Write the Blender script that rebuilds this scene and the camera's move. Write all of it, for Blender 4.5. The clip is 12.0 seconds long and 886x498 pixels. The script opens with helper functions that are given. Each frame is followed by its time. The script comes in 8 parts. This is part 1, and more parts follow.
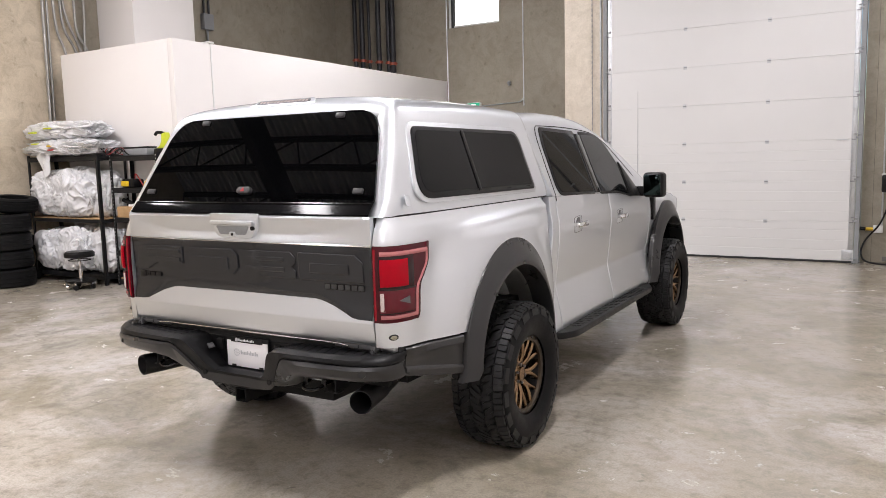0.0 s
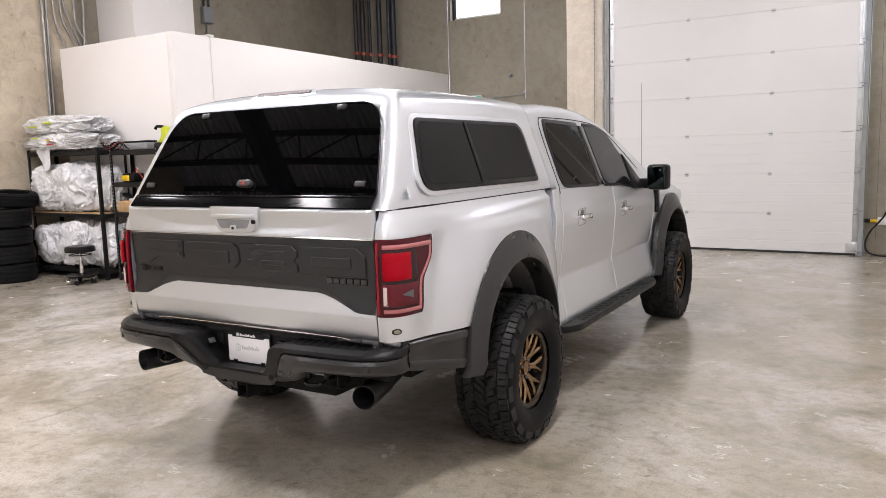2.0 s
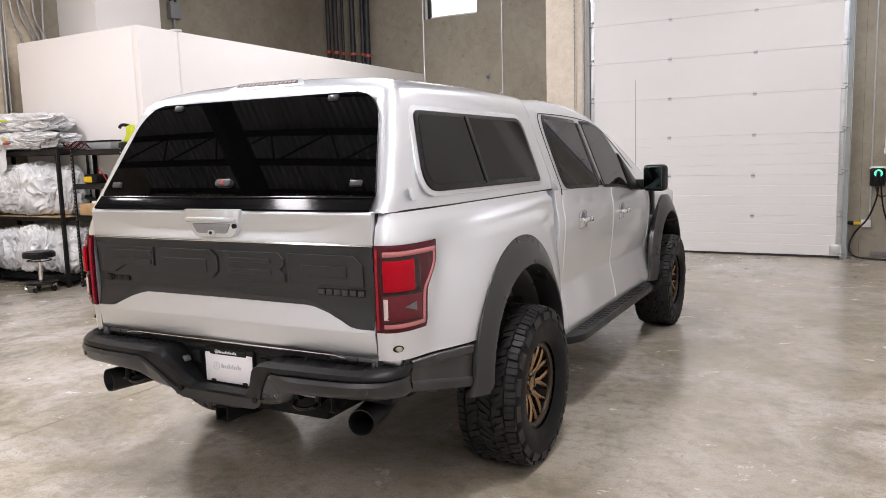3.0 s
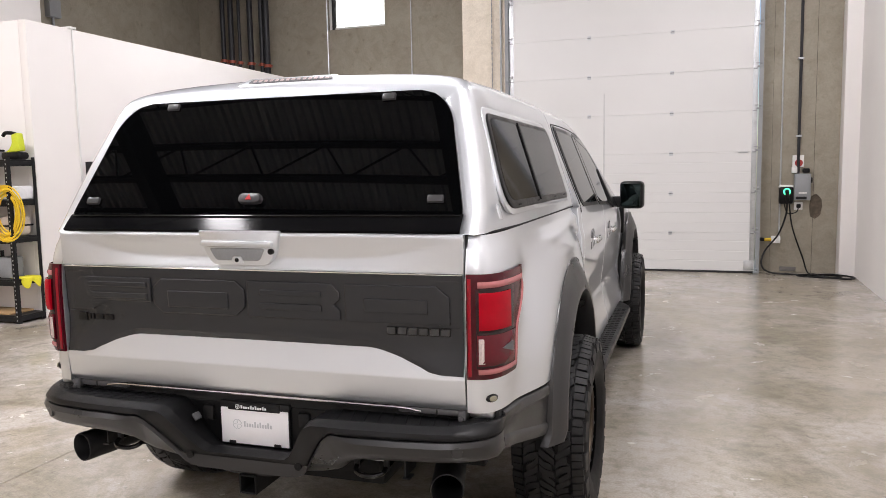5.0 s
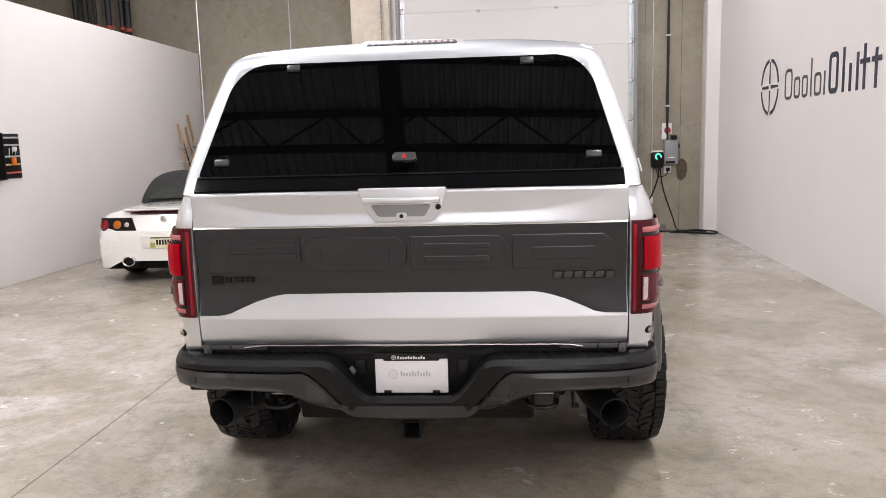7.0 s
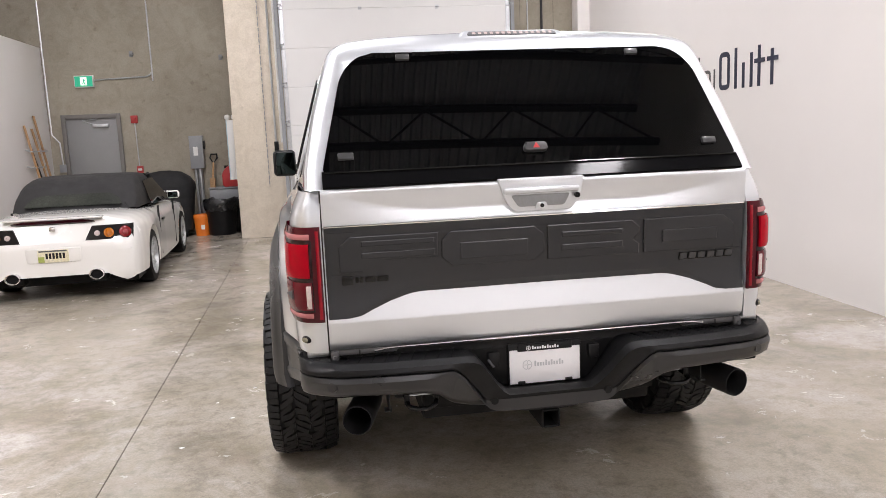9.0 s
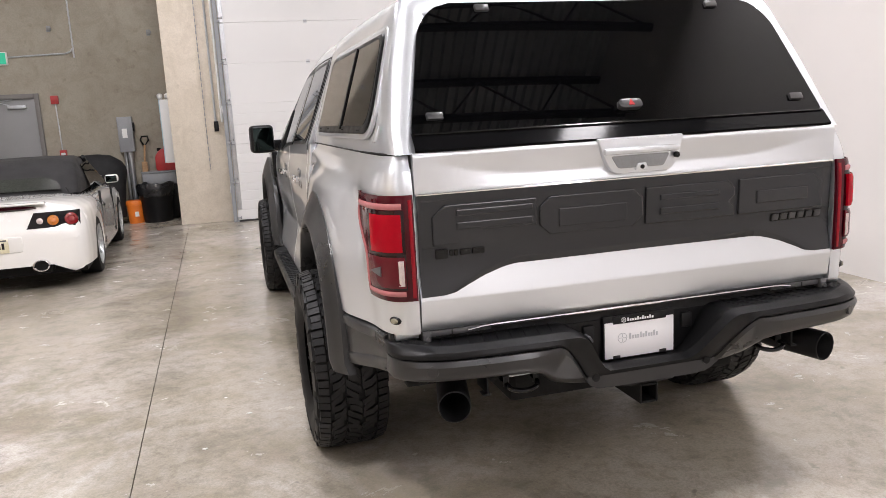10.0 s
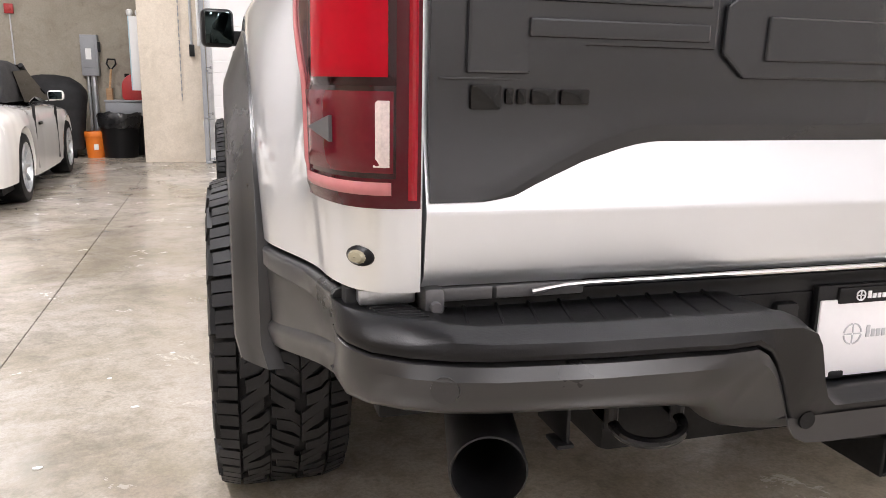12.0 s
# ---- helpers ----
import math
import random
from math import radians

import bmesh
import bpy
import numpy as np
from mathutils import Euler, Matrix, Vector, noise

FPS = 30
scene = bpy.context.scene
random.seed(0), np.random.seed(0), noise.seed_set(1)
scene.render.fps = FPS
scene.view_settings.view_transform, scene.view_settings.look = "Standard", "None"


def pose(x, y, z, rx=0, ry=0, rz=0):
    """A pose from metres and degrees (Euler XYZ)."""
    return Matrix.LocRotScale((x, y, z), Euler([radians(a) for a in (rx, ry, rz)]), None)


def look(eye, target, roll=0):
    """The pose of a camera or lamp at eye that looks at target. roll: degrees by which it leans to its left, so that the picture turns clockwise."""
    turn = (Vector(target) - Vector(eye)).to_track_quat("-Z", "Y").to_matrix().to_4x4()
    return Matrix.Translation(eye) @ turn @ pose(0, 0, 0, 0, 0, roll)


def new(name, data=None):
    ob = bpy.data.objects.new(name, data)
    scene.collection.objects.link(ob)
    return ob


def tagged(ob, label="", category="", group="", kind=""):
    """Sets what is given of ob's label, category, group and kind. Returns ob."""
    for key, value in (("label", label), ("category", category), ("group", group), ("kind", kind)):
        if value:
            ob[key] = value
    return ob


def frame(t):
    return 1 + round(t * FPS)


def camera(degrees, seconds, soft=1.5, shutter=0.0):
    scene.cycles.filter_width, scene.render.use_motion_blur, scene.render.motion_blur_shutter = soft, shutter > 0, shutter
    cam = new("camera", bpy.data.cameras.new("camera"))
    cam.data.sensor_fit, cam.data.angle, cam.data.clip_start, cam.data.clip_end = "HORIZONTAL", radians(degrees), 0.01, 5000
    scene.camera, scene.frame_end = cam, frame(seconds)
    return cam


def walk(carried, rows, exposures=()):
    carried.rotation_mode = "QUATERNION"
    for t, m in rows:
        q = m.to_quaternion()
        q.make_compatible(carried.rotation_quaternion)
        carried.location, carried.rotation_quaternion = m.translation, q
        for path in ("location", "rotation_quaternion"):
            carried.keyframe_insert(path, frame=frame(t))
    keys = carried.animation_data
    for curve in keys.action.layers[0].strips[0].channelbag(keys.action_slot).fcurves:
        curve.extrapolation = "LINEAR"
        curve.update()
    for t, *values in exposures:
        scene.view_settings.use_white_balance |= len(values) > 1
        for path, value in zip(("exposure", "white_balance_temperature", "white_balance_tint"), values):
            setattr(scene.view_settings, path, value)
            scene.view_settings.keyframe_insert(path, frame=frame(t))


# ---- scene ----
cam = camera(60.6, 12.0, 0.55)
PATH = [
    (0, (3.02, -2.853, 1.729), (1.966, -1.169, 1.493), -1.5),
    (0.5, (3.001, -2.851, 1.722), (1.944, -1.169, 1.487), -1.2),
    (1, (2.994, -2.838, 1.716), (1.933, -1.159, 1.478), -1.3),
    (1.5, (2.991, -2.819, 1.718), (1.929, -1.142, 1.473), -1.5),
    (2, (2.985, -2.817, 1.72), (1.929, -1.137, 1.468), -1.7),
    (2.5, (2.891, -2.745, 1.697), (1.859, -1.051, 1.438), -1.7),
    (3, (2.648, -2.585, 1.695), (1.664, -0.862, 1.448), -1.6),
    (4.8, (1.763, -2.384, 1.672), (1.043, -0.529, 1.467), -1.1),
    (5, (1.651, -2.464, 1.687), (0.979, -0.591, 1.478), -1.1),
    (5.5, (1.402, -2.573, 1.667), (0.846, -0.665, 1.442), -1.2),
    (6, (1.068, -2.679, 1.668), (0.635, -0.742, 1.422), -1.4),
    (6.5, (0.788, -2.803, 1.652), (0.482, -0.845, 1.383), -1.5),
    (7, (0.451, -2.975, 1.661), (0.235, -1.008, 1.371), -1.6),
    (7.2, (0.342, -3.08, 1.693), (0.165, -1.11, 1.393), -1.9),
    (8.8, (-0.675, -2.915, 1.65), (-0.458, -0.949, 1.354), -2.0),
    (9, (-0.807, -2.934, 1.662), (-0.544, -0.975, 1.357), -2.4),
    (9.5, (-1.122, -2.79, 1.616), (-0.738, -0.856, 1.286), -2.8),
    (10, (-1.422, -2.562, 1.604), (-0.938, -0.656, 1.244), -3.1),
    (10.5, (-1.687, -2.276, 1.53), (-1.101, -0.405, 1.133), -3.0),
    (11, (-1.626, -1.903, 1.422), (-1.005, -0.043, 1.029), -2.2),
    (11.5, (-1.401, -1.498, 1.305), (-0.795, 0.366, 0.908), -0.5),
    (12, (-1.117, -1.086, 1.129), (-0.624, 0.806, 0.707), 1.0),
]
walk(cam, [(t, look(eye, target, roll)) for t, eye, target, roll in PATH], exposures=[(0, -0.1), (7, -0.12), (9, -0.06), (10.5, 0.02), (11.2, 0.16), (12, 0.42)])
LAMP_POWER, LAMP_COLOR = 187, (1.0, 0.955, 0.99)

# ---- world, light ----
world = bpy.data.worlds.new("world")
scene.world = world
world.use_nodes = True
wn = world.node_tree.nodes
sky = wn.new("ShaderNodeTexSky")
sky.sky_type, sky.sun_disc = "NISHITA", False
sky.sun_elevation, sky.sun_rotation = radians(38), radians(200)
wn["Background"].inputs["Strength"].default_value = 0.12
world.node_tree.links.new(sky.outputs["Color"], wn["Background"].inputs["Color"])


def area(name, m, w, h, power, color):
    la = bpy.data.lights.new(name, "AREA")
    la.shape, la.size, la.size_y, la.energy, la.color = "RECTANGLE", w, h, power, color
    ob = new(name, la)
    ob.matrix_world = m
    return ob


# ---- materials ----
def material(name, base, rough=0.5, metal=0.0, var=0.12, scale=2.0, fine=70.0, bump=0.0, coat=0.0, rvar=0.08, tint=None, spread=0.0, stretch=(1, 1, 1), spec=0.5, relief=0.004):
    """A surface with broad stains and fine grain, a little uneven gloss and relief. tint: a second colour in the stains."""
    m = bpy.data.materials.new(name)
    m.use_nodes = True
    nt, n = m.node_tree, m.node_tree.nodes
    b = n["Principled BSDF"]
    tc, mp = n.new("ShaderNodeTexCoord"), n.new("ShaderNodeMapping")
    mp.inputs["Scale"].default_value = stretch
    nt.links.new(tc.outputs["Object"], mp.inputs["Vector"])

    def noise_tex(s, d, r):
        t = n.new("ShaderNodeTexNoise")
        t.inputs["Scale"].default_value, t.inputs["Detail"].default_value, t.inputs["Roughness"].default_value = s, d, r
        nt.links.new(mp.outputs["Vector"], t.inputs["Vector"])
        return t.outputs["Fac"]

    def span(src, lo, hi, a=0.3, z=0.7):
        r = n.new("ShaderNodeMapRange")
        r.inputs["From Min"].default_value, r.inputs["From Max"].default_value = a, z
        r.inputs["To Min"].default_value, r.inputs["To Max"].default_value = lo, hi
        nt.links.new(src, r.inputs["Value"])
        return r.outputs["Result"]

    broad, grain = noise_tex(scale, 5, 0.6), noise_tex(fine, 3, 0.6)
    mix = n.new("ShaderNodeMix")
    mix.data_type = "RGBA"
    mix.inputs["A"].default_value = (*base, 1)
    second = tint or tuple(c * (1 - var * 1.6) for c in base)
    mix.inputs["B"].default_value = (*second, 1)
    nt.links.new(span(broad, 0, 1), mix.inputs["Factor"])
    hsv = n.new("ShaderNodeHueSaturation")
    nt.links.new(mix.outputs["Result"], hsv.inputs["Color"])
    value = span(grain, 1 - var, 1 + var)
    if spread:
        info, add = n.new("ShaderNodeObjectInfo"), n.new("ShaderNodeMath")
        add.operation = "MULTIPLY"
        nt.links.new(value, add.inputs[0])
        nt.links.new(span(info.outputs["Random"], 1 - spread, 1 + spread, 0, 1), add.inputs[1])
        value = add.outputs["Value"]
    nt.links.new(value, hsv.inputs["Value"])
    nt.links.new(hsv.outputs["Color"], b.inputs["Base Color"])
    nt.links.new(span(broad, max(0.02, rough - rvar), min(1, rough + rvar)), b.inputs["Roughness"])
    b.inputs["Metallic"].default_value = metal
    b.inputs["Coat Weight"].default_value = coat
    b.inputs["Coat Roughness"].default_value = 0.07
    b.inputs["Specular IOR Level"].default_value = spec
    if bump:
        bp = n.new("ShaderNodeBump")
        bp.inputs["Strength"].default_value, bp.inputs["Distance"].default_value = bump, relief
        nt.links.new(grain, bp.inputs["Height"])
        nt.links.new(bp.outputs["Normal"], b.inputs["Normal"])
    return m


def car_paint(name, base):
    """Metallic flake under a clear, hard lacquer."""
    m = bpy.data.materials.new(name)
    m.use_nodes = True
    nt, n = m.node_tree, m.node_tree.nodes
    b = n["Principled BSDF"]
    b.inputs["Base Color"].default_value = (*base, 1)
    b.inputs["Metallic"].default_value = 0.82
    b.inputs["Roughness"].default_value = 0.37
    b.inputs["Coat Weight"].default_value = 1.0
    b.inputs["Coat Roughness"].default_value = 0.025
    tc, flake = n.new("ShaderNodeTexCoord"), n.new("ShaderNodeTexVoronoi")
    flake.inputs["Scale"].default_value = 1400
    nt.links.new(tc.outputs["Object"], flake.inputs["Vector"])
    bp = n.new("ShaderNodeBump")
    bp.inputs["Strength"].default_value, bp.inputs["Distance"].default_value = 0.015, 0.0004
    nt.links.new(flake.outputs["Distance"], bp.inputs["Height"])
    nt.links.new(bp.outputs["Normal"], b.inputs["Normal"])
    return m


def glowing(name, color, strength):
    m = bpy.data.materials.new(name)
    m.use_nodes = True
    b = m.node_tree.nodes["Principled BSDF"]
    b.inputs["Base Color"].default_value = (*color, 1)
    b.inputs["Emission Color"].default_value = (*color, 1)
    b.inputs["Emission Strength"].default_value = strength
    return m


def concrete(name, base, second, rough, bump, scale=0.9, deep=0.72):
    """Cast concrete: clouds at two sizes, dark blotches, pores and trowel gloss."""
    m = material(name, base, rough, 0, 0.07, scale, 45, bump, 0, 0.1, second)
    nt, n = m.node_tree, m.node_tree.nodes
    tc = next(x for x in n if x.bl_idname == "ShaderNodeTexCoord")
    hsv = next(x for x in n if x.bl_idname == "ShaderNodeHueSaturation")
    b = n["Principled BSDF"]
    cloud, spots = n.new("ShaderNodeTexNoise"), n.new("ShaderNodeTexNoise")
    cloud.inputs["Scale"].default_value, cloud.inputs["Detail"].default_value, cloud.inputs["Roughness"].default_value = 3.2, 8, 0.7
    cloud.inputs["Distortion"].default_value = 1.2
    spots.inputs["Scale"].default_value, spots.inputs["Detail"].default_value = 7.0, 2
    last = hsv.outputs["Color"]
    for tex, lo, hi, dark in ((cloud, 0.42, 0.72, deep), (spots, 0.64, 0.74, 0.5 + deep * 0.4)):
        nt.links.new(tc.outputs["Object"], tex.inputs["Vector"])
        r, mx = n.new("ShaderNodeMapRange"), n.new("ShaderNodeMix")
        r.inputs["From Min"].default_value, r.inputs["From Max"].default_value = lo, hi
        nt.links.new(tex.outputs["Fac"], r.inputs["Value"])
        mx.data_type, mx.blend_type = "RGBA", "MULTIPLY"
        mx.inputs["B"].default_value = (dark, dark * 0.98, dark * 0.95, 1)
        nt.links.new(r.outputs["Result"], mx.inputs["Factor"])
        nt.links.new(last, mx.inputs["A"])
        last = mx.outputs["Result"]
    nt.links.new(last, b.inputs["Base Color"])
    return m



def polished_floor(name):
    """Trowelled slab: pale worn fields, brown clouds, dark blotches, arc-like trowel streaks and uneven polish."""
    m = bpy.data.materials.new(name)
    m.use_nodes = True
    nt, n = m.node_tree, m.node_tree.nodes
    b = n["Principled BSDF"]
    tc = n.new("ShaderNodeTexCoord")

    def noise_tex(s, d, r, dist=0.0, stretch=None, turn=0.0):
        t = n.new("ShaderNodeTexNoise")
        t.inputs["Scale"].default_value, t.inputs["Detail"].default_value = s, d
        t.inputs["Roughness"].default_value, t.inputs["Distortion"].default_value = r, dist
        src = tc.outputs["Object"]
        if stretch:
            mp = n.new("ShaderNodeMapping")
            mp.inputs["Scale"].default_value, mp.inputs["Rotation"].default_value = stretch, (0, 0, radians(turn))
            nt.links.new(src, mp.inputs["Vector"])
            src = mp.outputs["Vector"]
        nt.links.new(src, t.inputs["Vector"])
        return t.outputs["Fac"]

    def span(src, a, z, lo=0.0, hi=1.0):
        r = n.new("ShaderNodeMapRange")
        for k, v in (("From Min", a), ("From Max", z), ("To Min", lo), ("To Max", hi)):
            r.inputs[k].default_value = v
        nt.links.new(src, r.inputs["Value"])
        return r.outputs["Result"]

    def layer(last, fac, color, blend="MIX"):
        mx = n.new("ShaderNodeMix")
        mx.data_type, mx.blend_type = "RGBA", blend
        mx.inputs["B"].default_value = (*color, 1)
        nt.links.new(fac, mx.inputs["Factor"])
        if isinstance(last, tuple):
            mx.inputs["A"].default_value = (*last, 1)
        else:
            nt.links.new(last, mx.inputs["A"])
        return mx.outputs["Result"]

    field = noise_tex(0.33, 5, 0.6, 0.3)
    cloud = noise_tex(0.85, 10, 0.68, 0.5)
    blotch = noise_tex(2.6, 9, 0.7, 0.4)
    mottle = noise_tex(11, 8, 0.75, 0.3)
    streak = noise_tex(3.2, 8, 0.78, 0.1, (1.0, 3.5, 1.0), 28)
    rosy = noise_tex(1.7, 6, 0.6, 0.6, None)
    spot = noise_tex(6.5, 3, 0.5, 0.8)
    fine = noise_tex(75, 4, 0.75)
    col = layer((0.41, 0.367, 0.295), span(field, 0.40, 0.60), (0.56, 0.522, 0.478))
    col = layer(col, span(cloud, 0.45, 0.62, 0, 0.85), (0.26, 0.225, 0.155))
    col = layer(col, span(rosy, 0.55, 0.72, 0, 0.45), (0.36, 0.295, 0.252))
    col = layer(col, span(blotch, 0.52, 0.68, 0, 0.55), (0.17, 0.15, 0.118))
    col = layer(col, span(streak, 0.55, 0.76, 0, 0.12), (0.46, 0.43, 0.38))
    col = layer(col, span(mottle, 0.48, 0.66, 0, 0.5), (0.17, 0.148, 0.115))
    col = layer(col, span(spot, 0.71, 0.75, 0, 0.45), (0.12, 0.11, 0.095))
    col = layer(col, span(fine, 0.4, 0.68, 0, 0.4), (0.16, 0.145, 0.12))
    nt.links.new(col, b.inputs["Base Color"])
    nt.links.new(span(blotch, 0.3, 0.7, 0.30, 0.15), b.inputs["Roughness"])
    b.inputs["Specular IOR Level"].default_value = 1.0
    bp = n.new("ShaderNodeBump")
    bp.inputs["Strength"].default_value, bp.inputs["Distance"].default_value = 0.012, 0.003
    nt.links.new(mottle, bp.inputs["Height"])
    nt.links.new(bp.outputs["Normal"], b.inputs["Normal"])
    return m


FLOOR = polished_floor("floor_concrete")
CONCRETE = concrete("wall_concrete", (0.355, 0.325, 0.262), (0.27, 0.24, 0.19), 0.75, 0.15, 0.5, 0.8)
TAN_CONCRETE = concrete("tan_concrete", (0.66, 0.58, 0.45), (0.50, 0.42, 0.31), 0.75, 0.2, 0.9, 0.7)
WHITE_WALL = material("white_drywall", (0.79, 0.765, 0.745), 0.6, 0, 0.02, 0.8, 120, 0.03)
CREAM = concrete("painted_column", (0.72, 0.65, 0.55), (0.62, 0.56, 0.46), 0.6, 0.06, 0.6, 0.85)
DOOR_WHITE = material("sectional_door_white", (0.70, 0.70, 0.69), 0.45, 0, 0.03, 0.7, 160, 0.05)
GALV = material("galvanised_steel", (0.62, 0.64, 0.66), 0.38, 0.9, 0.1, 9, 90, 0.02)
DULL_STEEL = material("dull_conduit", (0.42, 0.41, 0.39), 0.42, 0.75, 0.12, 9, 90, 0.02)
STEEL_GREY = material("grey_painted_steel", (0.27, 0.28, 0.29), 0.45, 0, 0.06, 4, 120, 0.02)
BLACK_STEEL = material("black_powder_coat", (0.012, 0.012, 0.013), 0.45, 0, 0.2, 6, 150, 0.04, spec=0.25)
BLACK_PIPE = material("black_iron_pipe", (0.03, 0.03, 0.035), 0.45, 0.3, 0.2, 5, 100, 0.03)
RED_BAND = material("red_coupling", (0.45, 0.09, 0.05), 0.5, 0, 0.15, 10, 90)
SEAL = material("rubber_seal", (0.02, 0.02, 0.022), 0.7, 0, 0.2, 10, 100)
DECK = material("ceiling_deck", (0.78, 0.79, 0.8), 0.4, 0.3, 0.1, 2, 60)
JOIST = material("joist_paint", (0.02, 0.02, 0.022), 0.6, 0, 0.15, 3, 80, spec=0.2)
SILVER = car_paint("silver_car_paint", (0.70, 0.73, 0.765))
CLADDING = material("grey_satin_cladding", (0.021, 0.021, 0.0215), 0.30, 0, 0.05, 5, 400, 0.04, 0, 0.05, spec=0.45)
APPLIQUE = material("charcoal_satin_panel", (0.018, 0.0195, 0.0225), 0.26, 0, 0.02, 3, 900, 0.0, 0, 0.0, spec=0.55)
BLACK_PLASTIC = material("black_grained_plastic", (0.0075, 0.0075, 0.008), 0.36, 0, 0.1, 8, 260, 0.12, spec=0.2)
GLOSS_BLACK = material("gloss_black", (0.004, 0.004, 0.0045), 0.1, 0, 0.05, 4, 200, 0, 0, 0.03, spec=0.35)
RUBBER = material("tyre_rubber", (0.008, 0.008, 0.0085), 0.55, 0, 0.15, 9, 140, 0.08, spec=0.12)
TREAD = material("tread_rubber", (0.014, 0.014, 0.0145), 0.5, 0, 0.15, 9, 140, 0.06, spec=0.25)
BRONZE = material("bronze_wheel_paint", (0.27, 0.175, 0.10), 0.22, 0.9, 0.06, 8, 300, 0.02)
UNDERBODY = material("dark_underbody", (0.009, 0.009, 0.009), 0.65, 0.0, 0.25, 6, 80, 0.1, spec=0.15)
TINT_GLASS = material("tinted_glass", (0.0012, 0.0013, 0.0015), 0.012, 0, 0.0, 2, 50, 0, 0, 0.0, spec=0.23)
SIDE_GLASS = material("privacy_glass", (0.004, 0.0042, 0.0045), 0.04, 0, 0.02, 2, 50, 0, 0, 0.01, spec=0.1)
CAB_GLASS = material("cab_glass", (0.012, 0.0125, 0.013), 0.02, 0, 0.1, 3, 50, 0, 0, 0.0, spec=0.1)
RAIL_BLACK = material("black_rail", (0.004, 0.004, 0.0045), 0.08, 0, 0.05, 4, 200, 0, 0, 0.03, spec=0.05)
CHROME = material("chrome", (0.75, 0.75, 0.76), 0.12, 1.0, 0.03, 5, 90, 0, 0, 0.03)


# ---- mesh helpers ----
def mesh_of(name, bm, mat, smooth=None):
    me = bpy.data.meshes.new(name)
    bmesh.ops.recalc_face_normals(bm, faces=bm.faces)
    if smooth is not None:
        for f in bm.faces:
            f.smooth = True
        for e in bm.edges:
            if len(e.link_faces) == 2 and e.calc_face_angle(0) > radians(smooth):
                e.smooth = False
    bm.to_mesh(me)
    bm.free()
    me.materials.append(mat)
    return me


def part(name, bm, mat, parent, label="", smooth=35, m=None):
    """One mesh object under a thing or a part."""
    ob = new(name, mesh_of(name, bm, mat, smooth))
    ob.parent = parent
    if m is not None:
        ob.matrix_local = m
    return tagged(ob, label)


def thing(name, m, label, category, group="", kind=""):
    ob = new(name)
    ob.empty_display_size = 0.1
    ob.matrix_world = m
    return tagged(ob, label, category, group, kind)


def solid(name, bm, mat, label, category, m=None, group="", kind="", smooth=35):
    """A top-level thing of one mesh."""
    ob = new(name, mesh_of(name, bm, mat, smooth))
    if m is not None:
        ob.matrix_world = m
    return tagged(ob, label, category, group, kind)


def box(bm, x0, x1, y0, y1, z0, z1, r=0.0, seg=2):
    """A box with rounded edges, added to bm."""
    made = bmesh.ops.create_cube(bm, size=1)["verts"]
    bmesh.ops.scale(bm, vec=(abs(x1 - x0), abs(y1 - y0), abs(z1 - z0)), verts=made)
    bmesh.ops.translate(bm, vec=((x0 + x1) / 2, (y0 + y1) / 2, (z0 + z1) / 2), verts=made)
    if r:
        edges = list({e for v in made for e in v.link_edges})
        out = bmesh.ops.bevel(bm, geom=edges, offset=r, segments=seg, profile=0.5, affect="EDGES")
        made = list({v for f in out["faces"] for v in f.verts} | {v for v in made if v.is_valid})
    return made


def abox(x0, x1, y0, y1, z0, z1, r=0.0, seg=2):
    bm = bmesh.new()
    box(bm, x0, x1, y0, y1, z0, z1, r, seg)
    return bm


def tube(bm, pts, r, sides=10, closed=False, cap=True):
    """A round tube along a line of points."""
    pts = [Vector(p) for p in pts]
    rings, up = [], None
    for i, p in enumerate(pts):
        a = pts[i - 1] if i or closed else p
        b = pts[(i + 1) % len(pts)] if i + 1 < len(pts) or closed else p
        d = (b - a).normalized()
        if up is None:
            up = d.orthogonal().normalized()
        up = (up - d * up.dot(d)).normalized()
        side = d.cross(up)
        rr = r[i] if isinstance(r, (list, tuple)) else r
        rings.append([bm.verts.new(p + (up * math.cos(k * math.tau / sides) + side * math.sin(k * math.tau / sides)) * rr) for k in range(sides)])
    n = len(rings)
    for i in range(n if closed else n - 1):
        a, b = rings[i], rings[(i + 1) % n]
        for k in range(sides):
            bm.faces.new((a[k], a[(k + 1) % sides], b[(k + 1) % sides], b[k]))
    if cap and not closed:
        bm.faces.new(rings[0][::-1])
        bm.faces.new(rings[-1])
    return bm


def curve_pts(pts, n=6):
    """Points on a smooth line through pts."""
    pts = [Vector(p) for p in pts]
    out = []
    for i in range(len(pts) - 1):
        p0, p1, p2, p3 = pts[max(i - 1, 0)], pts[i], pts[i + 1], pts[min(i + 2, len(pts) - 1)]
        for k in range(n):
            t = k / n
            out.append(0.5 * (2 * p1 + (p2 - p0) * t + (2 * p0 - 5 * p1 + 4 * p2 - p3) * t * t + (3 * p1 - p0 - 3 * p2 + p3) * t ** 3))
    return out + [pts[-1]]


